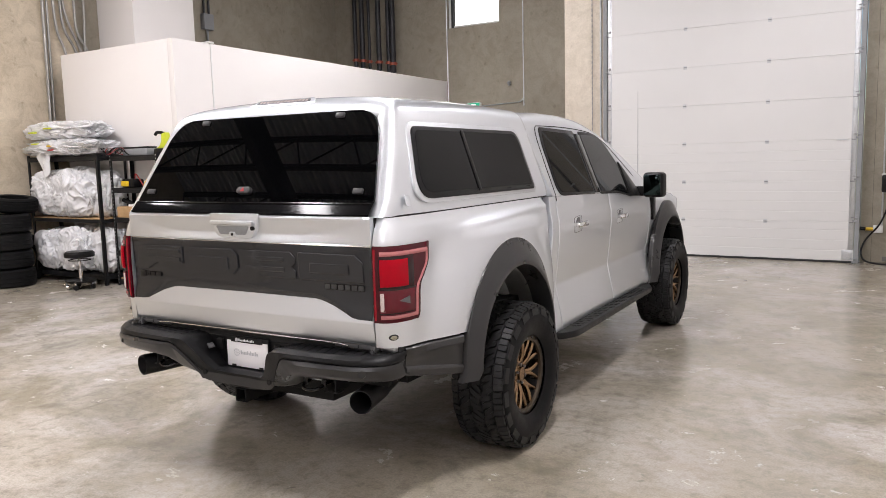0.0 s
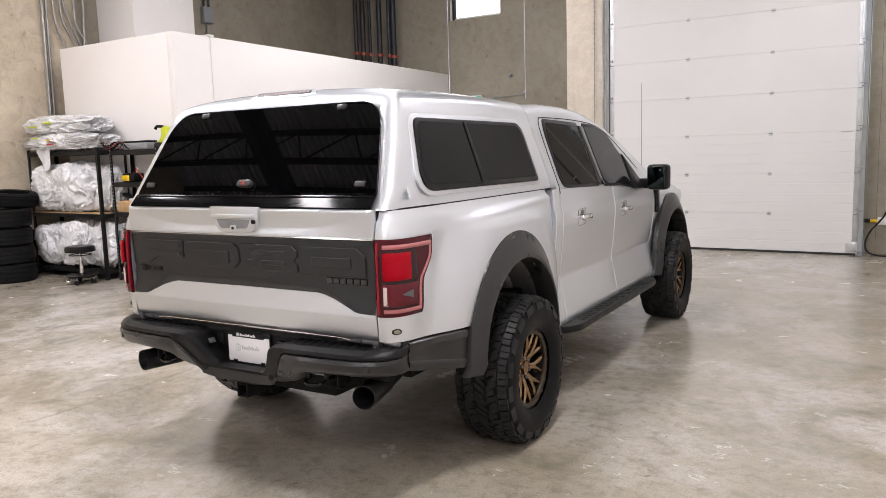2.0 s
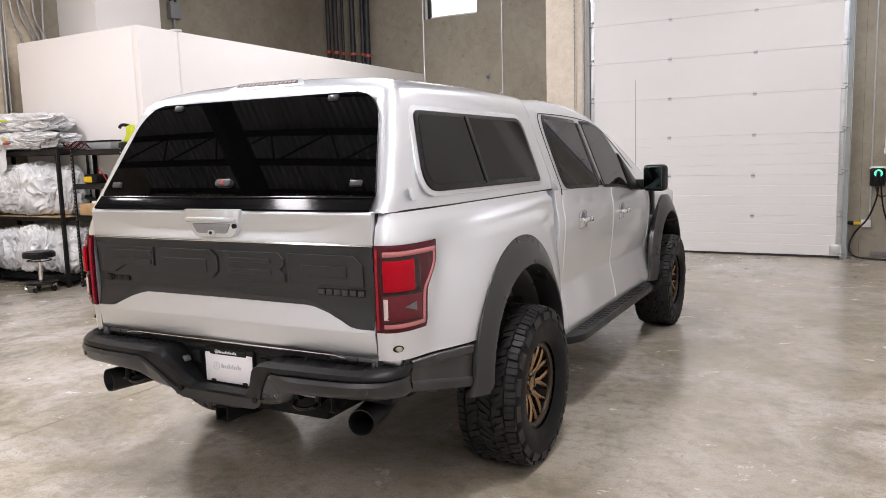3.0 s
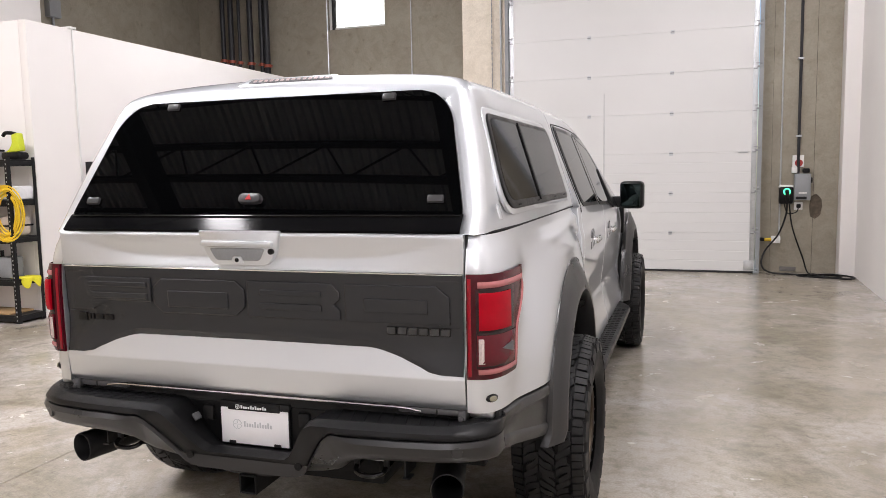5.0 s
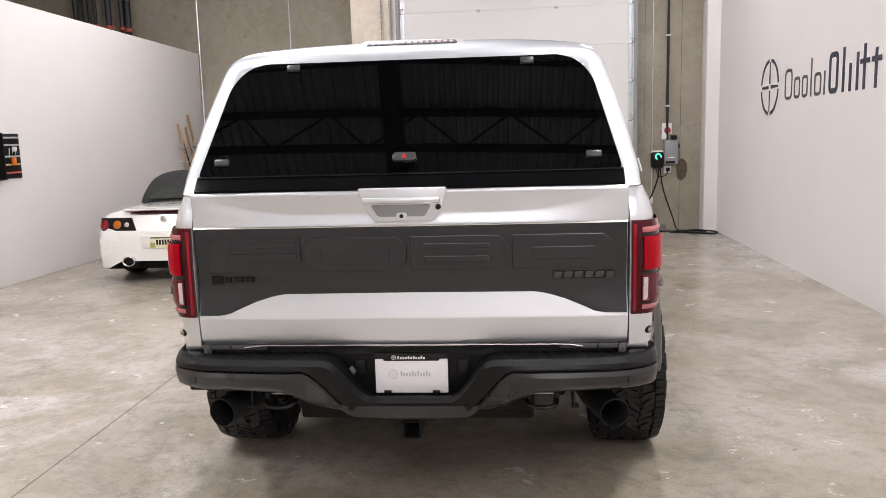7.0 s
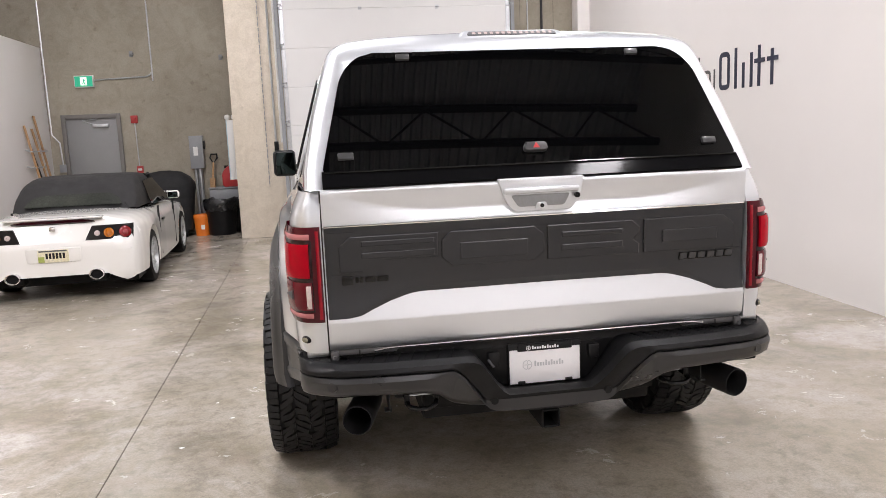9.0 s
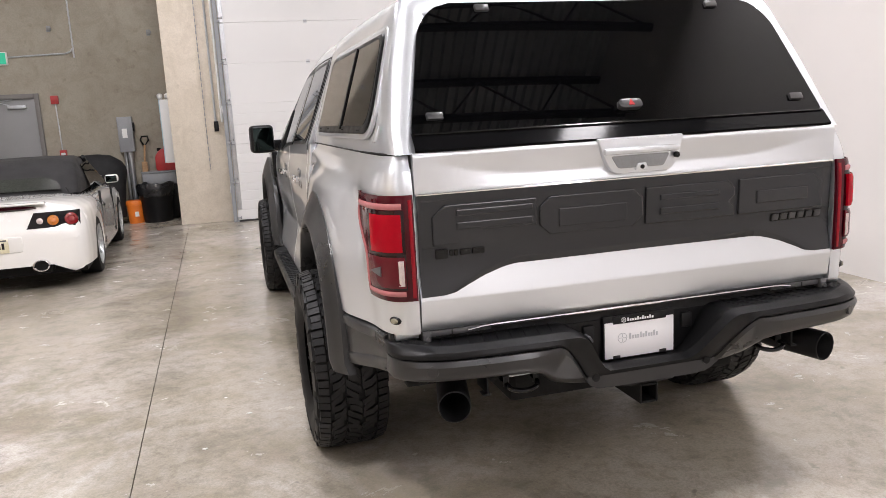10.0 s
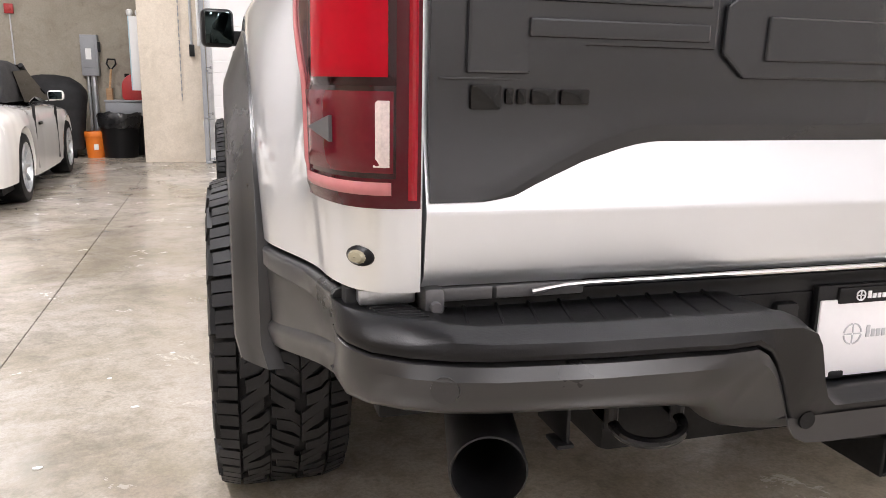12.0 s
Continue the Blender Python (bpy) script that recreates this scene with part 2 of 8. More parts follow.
def lathe(bm, profile, axis="x", n=48, closed=False):
    """Turn a profile of (along, radius) round an axis through the origin."""
    def place(a, r, k):
        c, s = r * math.cos(k * math.tau / n), r * math.sin(k * math.tau / n)
        return {"x": (a, c, s), "y": (c, a, s), "z": (c, s, a)}[axis]
    rings = [[bm.verts.new(place(a, r, k)) for k in range(n)] for a, r in profile]
    for i in range(len(rings) if closed else len(rings) - 1):
        a, b = rings[i], rings[(i + 1) % len(rings)]
        for k in range(n):
            bm.faces.new((a[k], a[(k + 1) % n], b[(k + 1) % n], b[k]))
    return bm


def grid(bm, rows):
    """A skin over rows of points of one length."""
    vs = [[bm.verts.new(p) for p in row] for row in rows]
    for a, b in zip(vs, vs[1:]):
        for i in range(len(a) - 1):
            try:
                bm.faces.new((a[i], a[i + 1], b[i + 1], b[i]))
            except ValueError:
                pass
    return vs


def prism(bm, outline, axis, lo, hi, r=0.0):
    """A plate: an outline of pairs, thick from lo to hi along an axis."""
    def place(p, d):
        return {"x": (d, p[0], p[1]), "y": (p[0], d, p[1]), "z": (p[0], p[1], d)}[axis]
    a = [bm.verts.new(place(p, lo)) for p in outline]
    b = [bm.verts.new(place(p, hi)) for p in outline]
    fs = [bm.faces.new(a[::-1]), bm.faces.new(b)]
    n = len(a)
    for i in range(n):
        bm.faces.new((a[i], a[(i + 1) % n], b[(i + 1) % n], b[i]))
    if r:
        bmesh.ops.recalc_face_normals(bm, faces=bm.faces)
        edges = [e for f in fs for e in f.edges]
        bmesh.ops.bevel(bm, geom=edges, offset=r, segments=2, profile=0.5, affect="EDGES")
    return bm


def rounded(outline, r, seg=5):
    """The outline with rounded corners. r: a radius, or one for each corner."""
    out, n = [], len(outline)
    for i in range(n):
        p, a, b = Vector(outline[i]), Vector(outline[i - 1]), Vector(outline[(i + 1) % n])
        rr = r[i] if isinstance(r, (list, tuple)) else r
        da, db = (a - p), (b - p)
        rr = min(rr, da.length * 0.48, db.length * 0.48)
        if rr < 1e-4:
            out.append(tuple(p))
            continue
        s, e = p + da.normalized() * rr, p + db.normalized() * rr
        for k in range(seg + 1):
            t = k / seg
            out.append(tuple(s * (1 - t) ** 2 + p * 2 * t * (1 - t) + e * t * t))
    return out


def smooth_table(table, x):
    """Look a value up on a smooth line through the table's points."""
    if x <= table[0][0]:
        return table[0][1]
    for i in range(len(table) - 1):
        (x0, y0), (x1, y1) = table[i], table[i + 1]
        if x <= x1:
            s = (y1 - y0) / (x1 - x0)

            def slope(j):
                if j <= 0 or j >= len(table) - 1:
                    return s
                a = (table[j][1] - table[j - 1][1]) / (table[j][0] - table[j - 1][0])
                b = (table[j + 1][1] - table[j][1]) / (table[j + 1][0] - table[j][0])
                return 0 if a * b <= 0 else 2 * a * b / (a + b)
            m0, m1, h = slope(i), slope(i + 1), x1 - x0
            t = (x - x0) / h
            return y0 * (2 * t ** 3 - 3 * t * t + 1) + h * m0 * (t ** 3 - 2 * t * t + t) + y1 * (3 * t * t - 2 * t ** 3) + h * m1 * (t ** 3 - t * t)
    return table[-1][1]


def lerp_table(table, v):
    """Smooth value at v from (v, value) pairs."""
    if v <= table[0][0]:
        return table[0][1]
    for (a, p), (b, q) in zip(table, table[1:]):
        if v <= b:
            t = (v - a) / (b - a)
            return p + (q - p) * t
    return table[-1][1]

# ---- structure ----
XL, XR, YB, YD, YF, ZC = -9.0, 3.61, 11.75, 10.28, -9.0, 7.6
DX0, DX1, DZ = -1.55, 2.32, 5.3     # the sectional door's opening
JOINT = ((-1.714, -9.0), (-2.434, 11.75))   # saw-cut joint in the floor


def slab(name, outline, mat, label, lo=-0.15, hi=0.0, kind="structure", category="floor"):
    bm = bmesh.new()
    prism(bm, outline, "z", lo, hi)
    return solid(name, bm, mat, label, category, kind=kind, smooth=None)


(jx0, jy0), (jx1, jy1) = JOINT
G = 0.0026
slab("floor", [(XL - 0.3, jy0), (jx0 - G, jy0), (jx1 - G, jy1 + 0.2), (XL - 0.3, jy1 + 0.2)], FLOOR, "polished grey concrete floor slab with brown stains")
slab("floor", [(jx0 + G, jy0), (XR + 0.3, jy0), (XR + 0.3, jy1 + 0.2), (jx1 + G, jy1 + 0.2)], FLOOR, "polished grey concrete floor slab with brown stains")
slab("subfloor", [(XL, jy0), (XR, jy0), (XR, jy1), (XL, jy1)], SEAL, "dark ground below the floor joint", -0.25, -0.16)

# right side: white partition
solid("wall_east", abox(XR, XR + 0.2, YF, YD - 0.32, 0, ZC), WHITE_WALL, "smooth white drywall partition with a painted company sign", "wall", kind="structure")
solid("wall_east_return", abox(XR - 0.21, XR + 0.2, YD - 0.32, YD, 0, ZC, 0.006), WHITE_WALL, "white boxed-out corner beside the concrete wall", "wall", kind="structure")
# door wall, with its opening
for n, (x0, x1, z0, z1) in enumerate(((-2.49, DX0, 0, ZC), (DX1, XR + 0.2, 0, ZC), (DX0, DX1, DZ, ZC))):
    solid("wall_north", abox(x0, x1, YD, YD + 0.25, z0, z1, 0.008), CREAM if n == 0 else CONCRETE, "cream painted concrete pier" if n == 0 else "bare grey cast concrete wall", "wall", kind="structure")
solid("wall_pier_side", abox(-2.49, -2.24, YD + 0.25, YB, 0, ZC), CONCRETE, "bare grey concrete return wall", "wall", kind="structure")
# back wall with a high window
WX0, WX1, WZ0, WZ1 = -5.86, -4.58, 4.56, 5.6
for x0, x1, z0, z1 in ((XL, WX0, 0, ZC), (WX1, -2.24, 0, ZC), (WX0, WX1, 0, WZ0), (WX0, WX1, WZ1, ZC)):
    solid("wall_back", abox(x0, x1, YB, YB + 0.25, z0, z1), CONCRETE, "bare grey-brown cast concrete wall", "wall", kind="structure")
solid("wall_west", abox(XL - 0.25, XL, YF, 5.0, 0, ZC), TAN_CONCRETE, "weathered tan concrete wall", "wall", kind="structure")
solid("wall_west_rear", abox(XL - 0.25, XL, 5.0, YB + 0.25, 0, ZC), CONCRETE, "bare grey-brown cast concrete wall", "wall", kind="structure")
solid("wall_south", abox(XL - 0.25, XR + 0.2, YF - 0.25, YF, 0, ZC), WHITE_WALL, "plain white wall", "wall", kind="structure")
# white office box
solid("wall_office_side", prism(bmesh.new(), [(4.4, 0), (YB, 0), (YB, 3.43), (4.4, 3.51)], "x", -6.02, -5.9, 0.006), WHITE_WALL, "white drywall side of a low office room", "wall", kind="structure")
solid("wall_office_front", abox(-8.57, -6.02, 4.4, 4.52, 0, 3.51, 0.006), WHITE_WALL, "white drywall front of a low office room", "wall", kind="structure")
solid("office_roof", abox(-8.55, -6.02, 4.52, YB, 3.3, 3.42), WHITE_WALL, "flat white top of the low office room", "roof", kind="structure")
solid("wall_shaft", abox(-9.0, -8.05, 5.4, 6.66, 3.42, ZC, 0.01), WHITE_WALL, "white boxed shaft rising above the office room", "wall", kind="structure")


def ceiling():
    bm = bmesh.new()
    pts, x = [], XL - 0.2
    while x < XR + 0.2:
        pts += [(x, ZC), (x + 0.05, ZC), (x + 0.07, ZC + 0.06), (x + 0.12, ZC + 0.06)]
        x += 0.14
    rows = [[(px, y, pz) for px, pz in pts] for y in (YF, YB + 0.2)]
    grid(bm, rows)
    return solid("ceiling", bm, DECK, "corrugated grey steel roof deck", "ceiling", kind="structure", smooth=None)


ceiling()
JZ = 6.75


def joist(y):
    bm = bmesh.new()
    for z in (JZ, ZC - 0.04):
        box(bm, XL, XR, y - 0.045, y + 0.045, z - 0.03, z + 0.03)
    x, k = XL, 0
    while x < XR - 0.6:
        a, b = (JZ, ZC - 0.06) if k % 2 else (ZC - 0.06, JZ)
        tube(bm, [(x, y, a), (x + 0.6, y, b)], 0.016, 5)
        x += 0.6
        k += 1
    return solid("roof_joist", bm, JOIST, "dark open-web steel roof joist", "joist", group="roof joists", kind="structure")


for k in range(17):
    joist(YF + 0.9 + 1.18 * k)
for x in (-5.2, -0.8):
    bm = abox(x - 0.1, x + 0.1, YF, YD, 6.35, JZ - 0.03)
    solid("roof_beam", bm, JOIST, "dark steel roof girder", "beam", kind="structure", group="roof girders")

LAMPS = [(-6.6, 0.4, 1.15), (-6.6, -6.5, 0.75), (-3.3, -0.5, 1.3), (-1.1, 2.9, 1.1), (-3.9, 7.4, 0.95), (2.1, -0.5, 1.2), (2.5, -6.9, 1.0), (-0.3, -6.6, 0.45), (2.5, 7.0, 0.65)]
for x, y, share in LAMPS:
    t = thing("high_bay_lamp", pose(x, y, 6.2), "white linear high-bay lamp hung from the roof joists", "lamp", "high-bay lamps")
    part("housing", abox(-0.28, 0.28, -0.75, 0.75, 0.02, 0.09, 0.01), DOOR_WHITE, t, "white enamelled housing")
    for sx in (-0.2, 0.2):
        part("cable", tube(bmesh.new(), [(sx, 0, 0.09), (sx, 0, 1.4)], 0.006, 6), BLACK_STEEL, t)
    area("lamp_light", pose(x, y, 6.2), 0.5, 1.4, LAMP_POWER * share, LAMP_COLOR)

# ---- pickup truck ----
TRUCK = thing("pickup_truck", pose(-0.016, -0.022, 0, 0, 0, 1.6), "silver crew-cab pickup truck with matching canopy and bronze wheels", "truck")
AXLE_R, AXLE_F, TYRE_R = 1.14, 4.80, 0.437
LAMP_RED = material("dark_red_lens", (0.06, 0.0012, 0.006), 0.07, 0, 0.06, 5, 60, 0, 0, 0.02, spec=0.3)
LAMP_BRIGHT = material("bright_red_lens", (0.37, 0.002, 0.012), 0.14, 0, 0.05, 9, 60, 0, 0, 0.02, spec=0.12)
LAMP_DARK = material("black_red_frame", (0.02, 0.001, 0.003), 0.1, 0, 0.06, 5, 60, 0, 0, 0.02, spec=0.4)
LAMP_BLOCK = material("crimson_lens", (0.105, 0.003, 0.01), 0.12, 0, 0.06, 9, 60, 0, 0, 0.02, spec=0.4)
LAMP_RIM = material("inner_red_strip", (0.27, 0.003, 0.012), 0.12, 0, 0.06, 9, 60, 0, 0, 0.02, spec=0.4)
LAMP_GUIDE = material("pink_light_guide", (0.45, 0.16, 0.165), 0.12, 0, 0.05, 9, 60, 0, 0, 0.02, spec=0.3)
LAMP_CLEAR = material("clear_ribbed_lens", (0.62, 0.52, 0.5), 0.15, 0, 0.12, 30, 200, 0.1, 0.6, 0.02)
WHITE_PLATE = material("white_plate", (0.86, 0.86, 0.88), 0.35, 0, 0.01, 3, 100)
SMOKE = material("smoke_lens", (0.3, 0.28, 0.2), 0.12, 0, 0.1, 20, 90, 0, 0.6)
NAVY_INK = material("grey_ink", (0.55, 0.56, 0.59), 0.5, 0, 0.03, 5, 80)
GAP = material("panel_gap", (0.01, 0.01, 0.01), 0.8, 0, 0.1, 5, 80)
MIRROR_GLASS = material("mirror_glass", (0.03, 0.042, 0.042), 0.03, 1.0, 0.02, 3, 50, 0, 0, 0.01)
RED_BADGE = material("red_badge", (0.5, 0.03, 0.03), 0.3, 0, 0.05, 8, 90)
BADGE_DARK = material("dark_badge", (0.04, 0.04, 0.042), 0.3, 0, 0.06, 8, 120)
BADGE_GREY = material("grey_fitting", (0.11, 0.11, 0.115), 0.4, 0.2, 0.06, 8, 120)

HOUSE_GREY = material("wheel_house_metal", (0.5, 0.5, 0.49), 0.32, 0.6, 0.12, 6, 120, 0.03)
SIDE_PATH = curve_pts([(0.868, -0.022, 0), (0.915, -0.016, 0), (0.948, 0.006, 0), (0.971, 0.05, 0), (0.988, 0.13, 0), (0.997, 0.27, 0), (1.0, 0.5, 0), (1.0, 0.8, 0), (1.002, 1.15, 0), (1.002, 1.5, 0), (1.0, 1.78, 0), (0.992, 1.828, 0), (0.962, 1.848, 0)], 8)
SIDE_LEN = [0.0]
for p, q in zip(SIDE_PATH, SIDE_PATH[1:]):
    SIDE_LEN.append(SIDE_LEN[-1] + (q - p).length)
Z_SHAPE = [(0.5, -0.03), (0.7, -0.015), (0.86, -0.006), (1.0, 0.0), (1.2, 0.002), (1.33, -0.004), (1.40, -0.022), (1.43, -0.036), (1.46, -0.048)]


def side_u(y):
    """How far along the bed side's line y lies."""
    for i in range(len(SIDE_PATH) - 1):
        if SIDE_PATH[i].y <= y <= SIDE_PATH[i + 1].y:
            t = (y - SIDE_PATH[i].y) / (SIDE_PATH[i + 1].y - SIDE_PATH[i].y)
            return SIDE_LEN[i] + t * (SIDE_LEN[i + 1] - SIDE_LEN[i])
    return SIDE_LEN[-1] if y > 1 else 0.0


def side_point(u, z, off=0.0, s=1):
    i = 0
    while i < len(SIDE_LEN) - 2 and SIDE_LEN[i + 1] < u:
        i += 1
    a, b = SIDE_PATH[i], SIDE_PATH[i + 1]
    t = (u - SIDE_LEN[i]) / (SIDE_LEN[i + 1] - SIDE_LEN[i])
    p, d = a.lerp(b, t), (b - a).normalized()
    nx, ny = d.y, -d.x
    # the hollow in front of the lamp and the crease under the rail
    hollow = -0.016 * math.exp(-((p.y - 0.36) / 0.09) ** 2) * math.exp(-((z - 1.22) / 0.12) ** 2)
    crease = 0.010 * math.exp(-((z - (1.375 + 0.035 * (p.y - 0.9))) / 0.02) ** 2) * max(0, min(1, (p.y - 0.45) / 0.4))
    o = off + smooth_table(Z_SHAPE, z) + hollow + crease
    return (s * (p.x + nx * o), p.y + ny * o, z)


def arch(y, yc, zc, r, flat):
    d = abs(y - yc)
    return max(flat, zc + math.sqrt(max(0, r * r - d * d))) if d < r else flat


ARCH_Z, ARCH_R = 0.60, 0.555


def bulge(y, z):
    """How far the bed side swells out towards the wheel arch."""
    rho = math.hypot((y - AXLE_R + 0.03) / 0.60, max(0, z - ARCH_Z) / 0.665)
    g = max(0, min(1, 1 - (rho - 1) / 0.6))
    h = max(0, min(1, (1.43 - z) / 0.14))
    return 0.066 * g * g * (3 - 2 * g) * h * h * (3 - 2 * h)


def bed_low(y):
    return arch(y, AXLE_R, ARCH_Z, ARCH_R, 0.838 - 0.04 * min(max(y, 0), 0.55) if y < AXLE_R else 0.5)


for s in (1, -1):
    bm = bmesh.new()
    us = [SIDE_LEN[-1] * k / 90 for k in range(91)]
    us = sorted(set(us + [side_u(AXLE_R - ARCH_R + 0.002), side_u(AXLE_R + ARCH_R - 0.002)]))
    rows = []
    for u in us:
        lo = bed_low(side_point(u, 1.0)[1])
        yu = side_point(u, 1.0)[1]
        rows.append([side_point(u, lo + (1.458 - lo) * k / 64, bulge(yu, lo + (1.458 - lo) * k / 64), s) for k in range(65)])
    rows = [[(x - s * 0.001, y + 0.06, z) for x, y, z in rows[0]]] + rows
    grid(bm, rows)
    part("bed_side", bm, SILVER, TRUCK, "silver bed side panel")
    # grey lower quarter between bumper and wheel
    bm = bmesh.new()
    rows = []
    for k in range(15):
        y = 0.075 + 0.43 * k / 14
        u, top, bot = side_u(y), bed_low(y) - 0.006, 0.685 - 0.085 * k / 14
        zs = [bot - 0.012, bot, bot + 0.03, bot + 0.042, bot + 0.05, top - 0.05, top - 0.042, top - 0.012, top - 0.006, top]
        offs = [-0.05, 0.008, 0.014, 0.012, 0.004, 0.004, 0.011, 0.011, 0.006, -0.02]
        rows.append([side_point(u, z, o + bulge(y, z) * 0.95, s) for z, o in zip(zs, offs)])
    rows = [[(x - s * 0.03, y + 0.004, z) for x, y, z in rows[0]]] + rows
    grid(bm, rows)
    part("lower_quarter", bm, CLADDING, TRUCK, "grey lower quarter cladding", 40)


def flare(yc, s, x_in, lo_r, lo_f):
    """A wheel-arch flare: a sloping band with a rolled lip, swept along the arch."""
    bm, rows = bmesh.new(), []
    n = 36
    for k in range(n + 1):
        a = math.pi * k / n
        ring = []
        for fr, dx in ((1.0, -0.02), (1.0, 0.010), (0.985, 0.015), (0.95, 0.016), (0.6, 0.040), (0.22, 0.062), (0.08, 0.067), (0.0, 0.064), (-0.03, 0.05), (-0.03, -0.07)):
            ring.append((s * (x_in + dx), yc - math.cos(a) * (0.503 + 0.097 * fr), ARCH_Z - 0.005 + math.sin(a) * (0.507 + 0.158 * fr)))
        rows.append(ring)
    # legs
    for end, low, shift in ((0, lo_r, -0.03), (-1, lo_f, 0.01)):
        base = rows[end]
        leg = [[(x - s * 0.012 * t, y + shift * t, z - (ARCH_Z - low) * t) for x, y, z in base] for t in (1.0, 0.5)]
        rows = leg + rows if end == 0 else rows + leg[::-1]
    grid(bm, rows)
    return bm


def liner(yc, s, a0=-0.08):
    bm = bmesh.new()
    rows = []
    for k in range(17):
        a = math.pi * (a0 + (1.08 - a0) * k / 16)
        rows.append([(s * x, yc - math.cos(a) * 0.56, 0.6 + math.sin(a) * 0.56) for x in (1.06, 0.9, 0.62)])
    vs = grid(bm, rows)
    bm.faces.new([v[2] for v in vs])
    return bm


for s in (1, -1):
    part("wheel_flare", flare(AXLE_R - 0.03, s, 1.058, 0.555, 0.55), CLADDING, TRUCK, "grey wheel-arch flare", 50)
    part("wheel_flare", flare(AXLE_F, s, 1.045, 0.52, 0.60), CLADDING, TRUCK, "grey wheel-arch flare", 50)
    for y in (AXLE_R, AXLE_F):
        part("wheel_liner", liner(y, s, -0.08 if y == AXLE_F else 0.16), UNDERBODY if y == AXLE_F else HOUSE_GREY, TRUCK, "dark inner wheel house" if y == AXLE_F else "bare grey inner wheel house", 40)


# pressed ribs inside the rear wheel houses
for s in (1, -1):
    for r, x0, x1, w in ((0.535, 0.72, 0.99, 0.016), (0.515, 0.70, 0.80, 0.022), (0.48, 0.66, 0.72, 0.03)):
        bm, rows = bmesh.new(), []
        for k in range(15):
            a = math.pi * (0.30 + 0.62 * k / 14)
            c, d = -math.cos(a), 0.9 * math.sin(a)
            rows.append([(s * x, AXLE_R + c * (r + e), 0.6 + d * (r + e)) for x, e in ((x1, 0.02), (x1 - 0.01, 0.0), (x1 - 0.02 - w, -0.012), (x1 - 0.03 - 2 * w, 0.0), (x0 + 0.02, 0.004), (x0, 0.02))])
        grid(bm, rows)
        part("pressed_rib", bm, HOUSE_GREY, TRUCK, "bare grey pressed wheel-house rib", 50)


# tailgate
def knee(d, soft=0.004):
    """Nought below a fold and rising one for one above it, with a small rounding."""
    return 0.5 * (d + math.sqrt(d * d + soft * soft))


def gate_y(x, z):
    """The tailgate's skin: a crease low down, a hollow band at the top that runs out towards both ends."""
    low = -0.021 - 0.013 * (min(z, 0.953) - 0.855) / 0.098
    y = low + 0.26 * knee(z - 0.953, 0.003) - 0.26 * knee(z - 1.07, 0.02)
    y -= 0.03 * knee(z - 1.10, 0.02) + 0.02 * knee(z - 1.2, 0.05)
    y -= 1.1 * (knee(z - 1.312, 0.003) - knee(z - 1.325, 0.003))
    y += knee(0.858 - z, 0.004)
    ends = min(1, abs(x) / 0.86)
    fold = 1.372 + 0.075 * max(0, (ends - 0.42) / 0.53) ** 2.2
    deep = max(0, 1 - max(0, (ends - 0.55) / 0.42) ** 2)
    y += 0.42 * deep * (knee(z - 1.330, 0.005) - knee(z - fold, 0.005)) * min(1, 0.042 / max(0.02, fold - 1.330))
    y -= 0.20 * deep * knee(z - fold, 0.005)
    y += 1.2 * knee(z - 1.457, 0.004)
    return y + 0.008 * (x / 0.86) ** 4


GW = 0.862
bm = bmesh.new()
zs = [0.84 + 0.626 * (k / 150) for k in range(151)]
rows = [[(GW * k / 40, gate_y(GW * k / 40, z), z) for k in range(-40, 41)] for z in zs]
rows = [[(r[0][0], r[0][1] + 0.03, r[0][2])] + r + [(r[-1][0], r[-1][1] + 0.03, r[-1][2])] for r in rows]
grid(bm, rows)
GATE = part("tailgate", bm, SILVER, TRUCK, "silver tailgate with a charcoal panel", 40)


def panel_low(x):
    return lerp_table([(0, 1.031), (0.50, 1.031), (0.53, 1.028), (0.56, 1.023), (0.70, 0.987), (0.735, 0.975), (0.775, 0.969), (0.86, 0.968)], abs(x))


def panel_y(x, z):
    flatness = lerp_table([(0.96, -0.036), (1.05, -0.020), (1.12, -0.018), (1.13, -0.021), (1.33, -0.029)], z)
    fold = panel_low(x) + lerp_table([(0, 0.048), (0.50, 0.046), (0.62, 0.036), (0.76, 0.004), (0.86, 0.0)], abs(x))
    return flatness + 0.42 * max(0, fold - z) * (0 if abs(x) > 0.78 else 1) + 0.008 * (x / 0.86) ** 4


bm = bmesh.new()
rows = []
for k in range(-90, 91):
    x = (GW - 0.004) * k / 90
    lo, hi = panel_low(x), 1.322
    fold = lo + lerp_table([(0, 0.048), (0.50, 0.046), (0.62, 0.036), (0.76, 0.004), (0.86, 0.002)], abs(x))
    zz = [lo, lo + (fold - lo) * 0.5, fold - 0.001, fold + 0.001] + [fold + (hi - fold) * j / 12 for j in range(1, 13)]
    rows.append([(x, panel_y(x, lo) + 0.03, lo)] + [(x, panel_y(x, z), z) for z in zz] + [(x, panel_y(x, hi) + 0.02, hi)])
grid(bm, rows)
APP = part("applique", bm, APPLIQUE, GATE, "charcoal satin tailgate panel with raised blocks", 30)
part("panel_trim", tube(bmesh.new(), [((GW - 0.004) * k / 20, panel_y(0.85 * k / 20, 1.32) - 0.001, 1.3245) for k in range(-20, 21)], 0.0035, 6), CHROME, APP, "thin bright trim line above the panel")


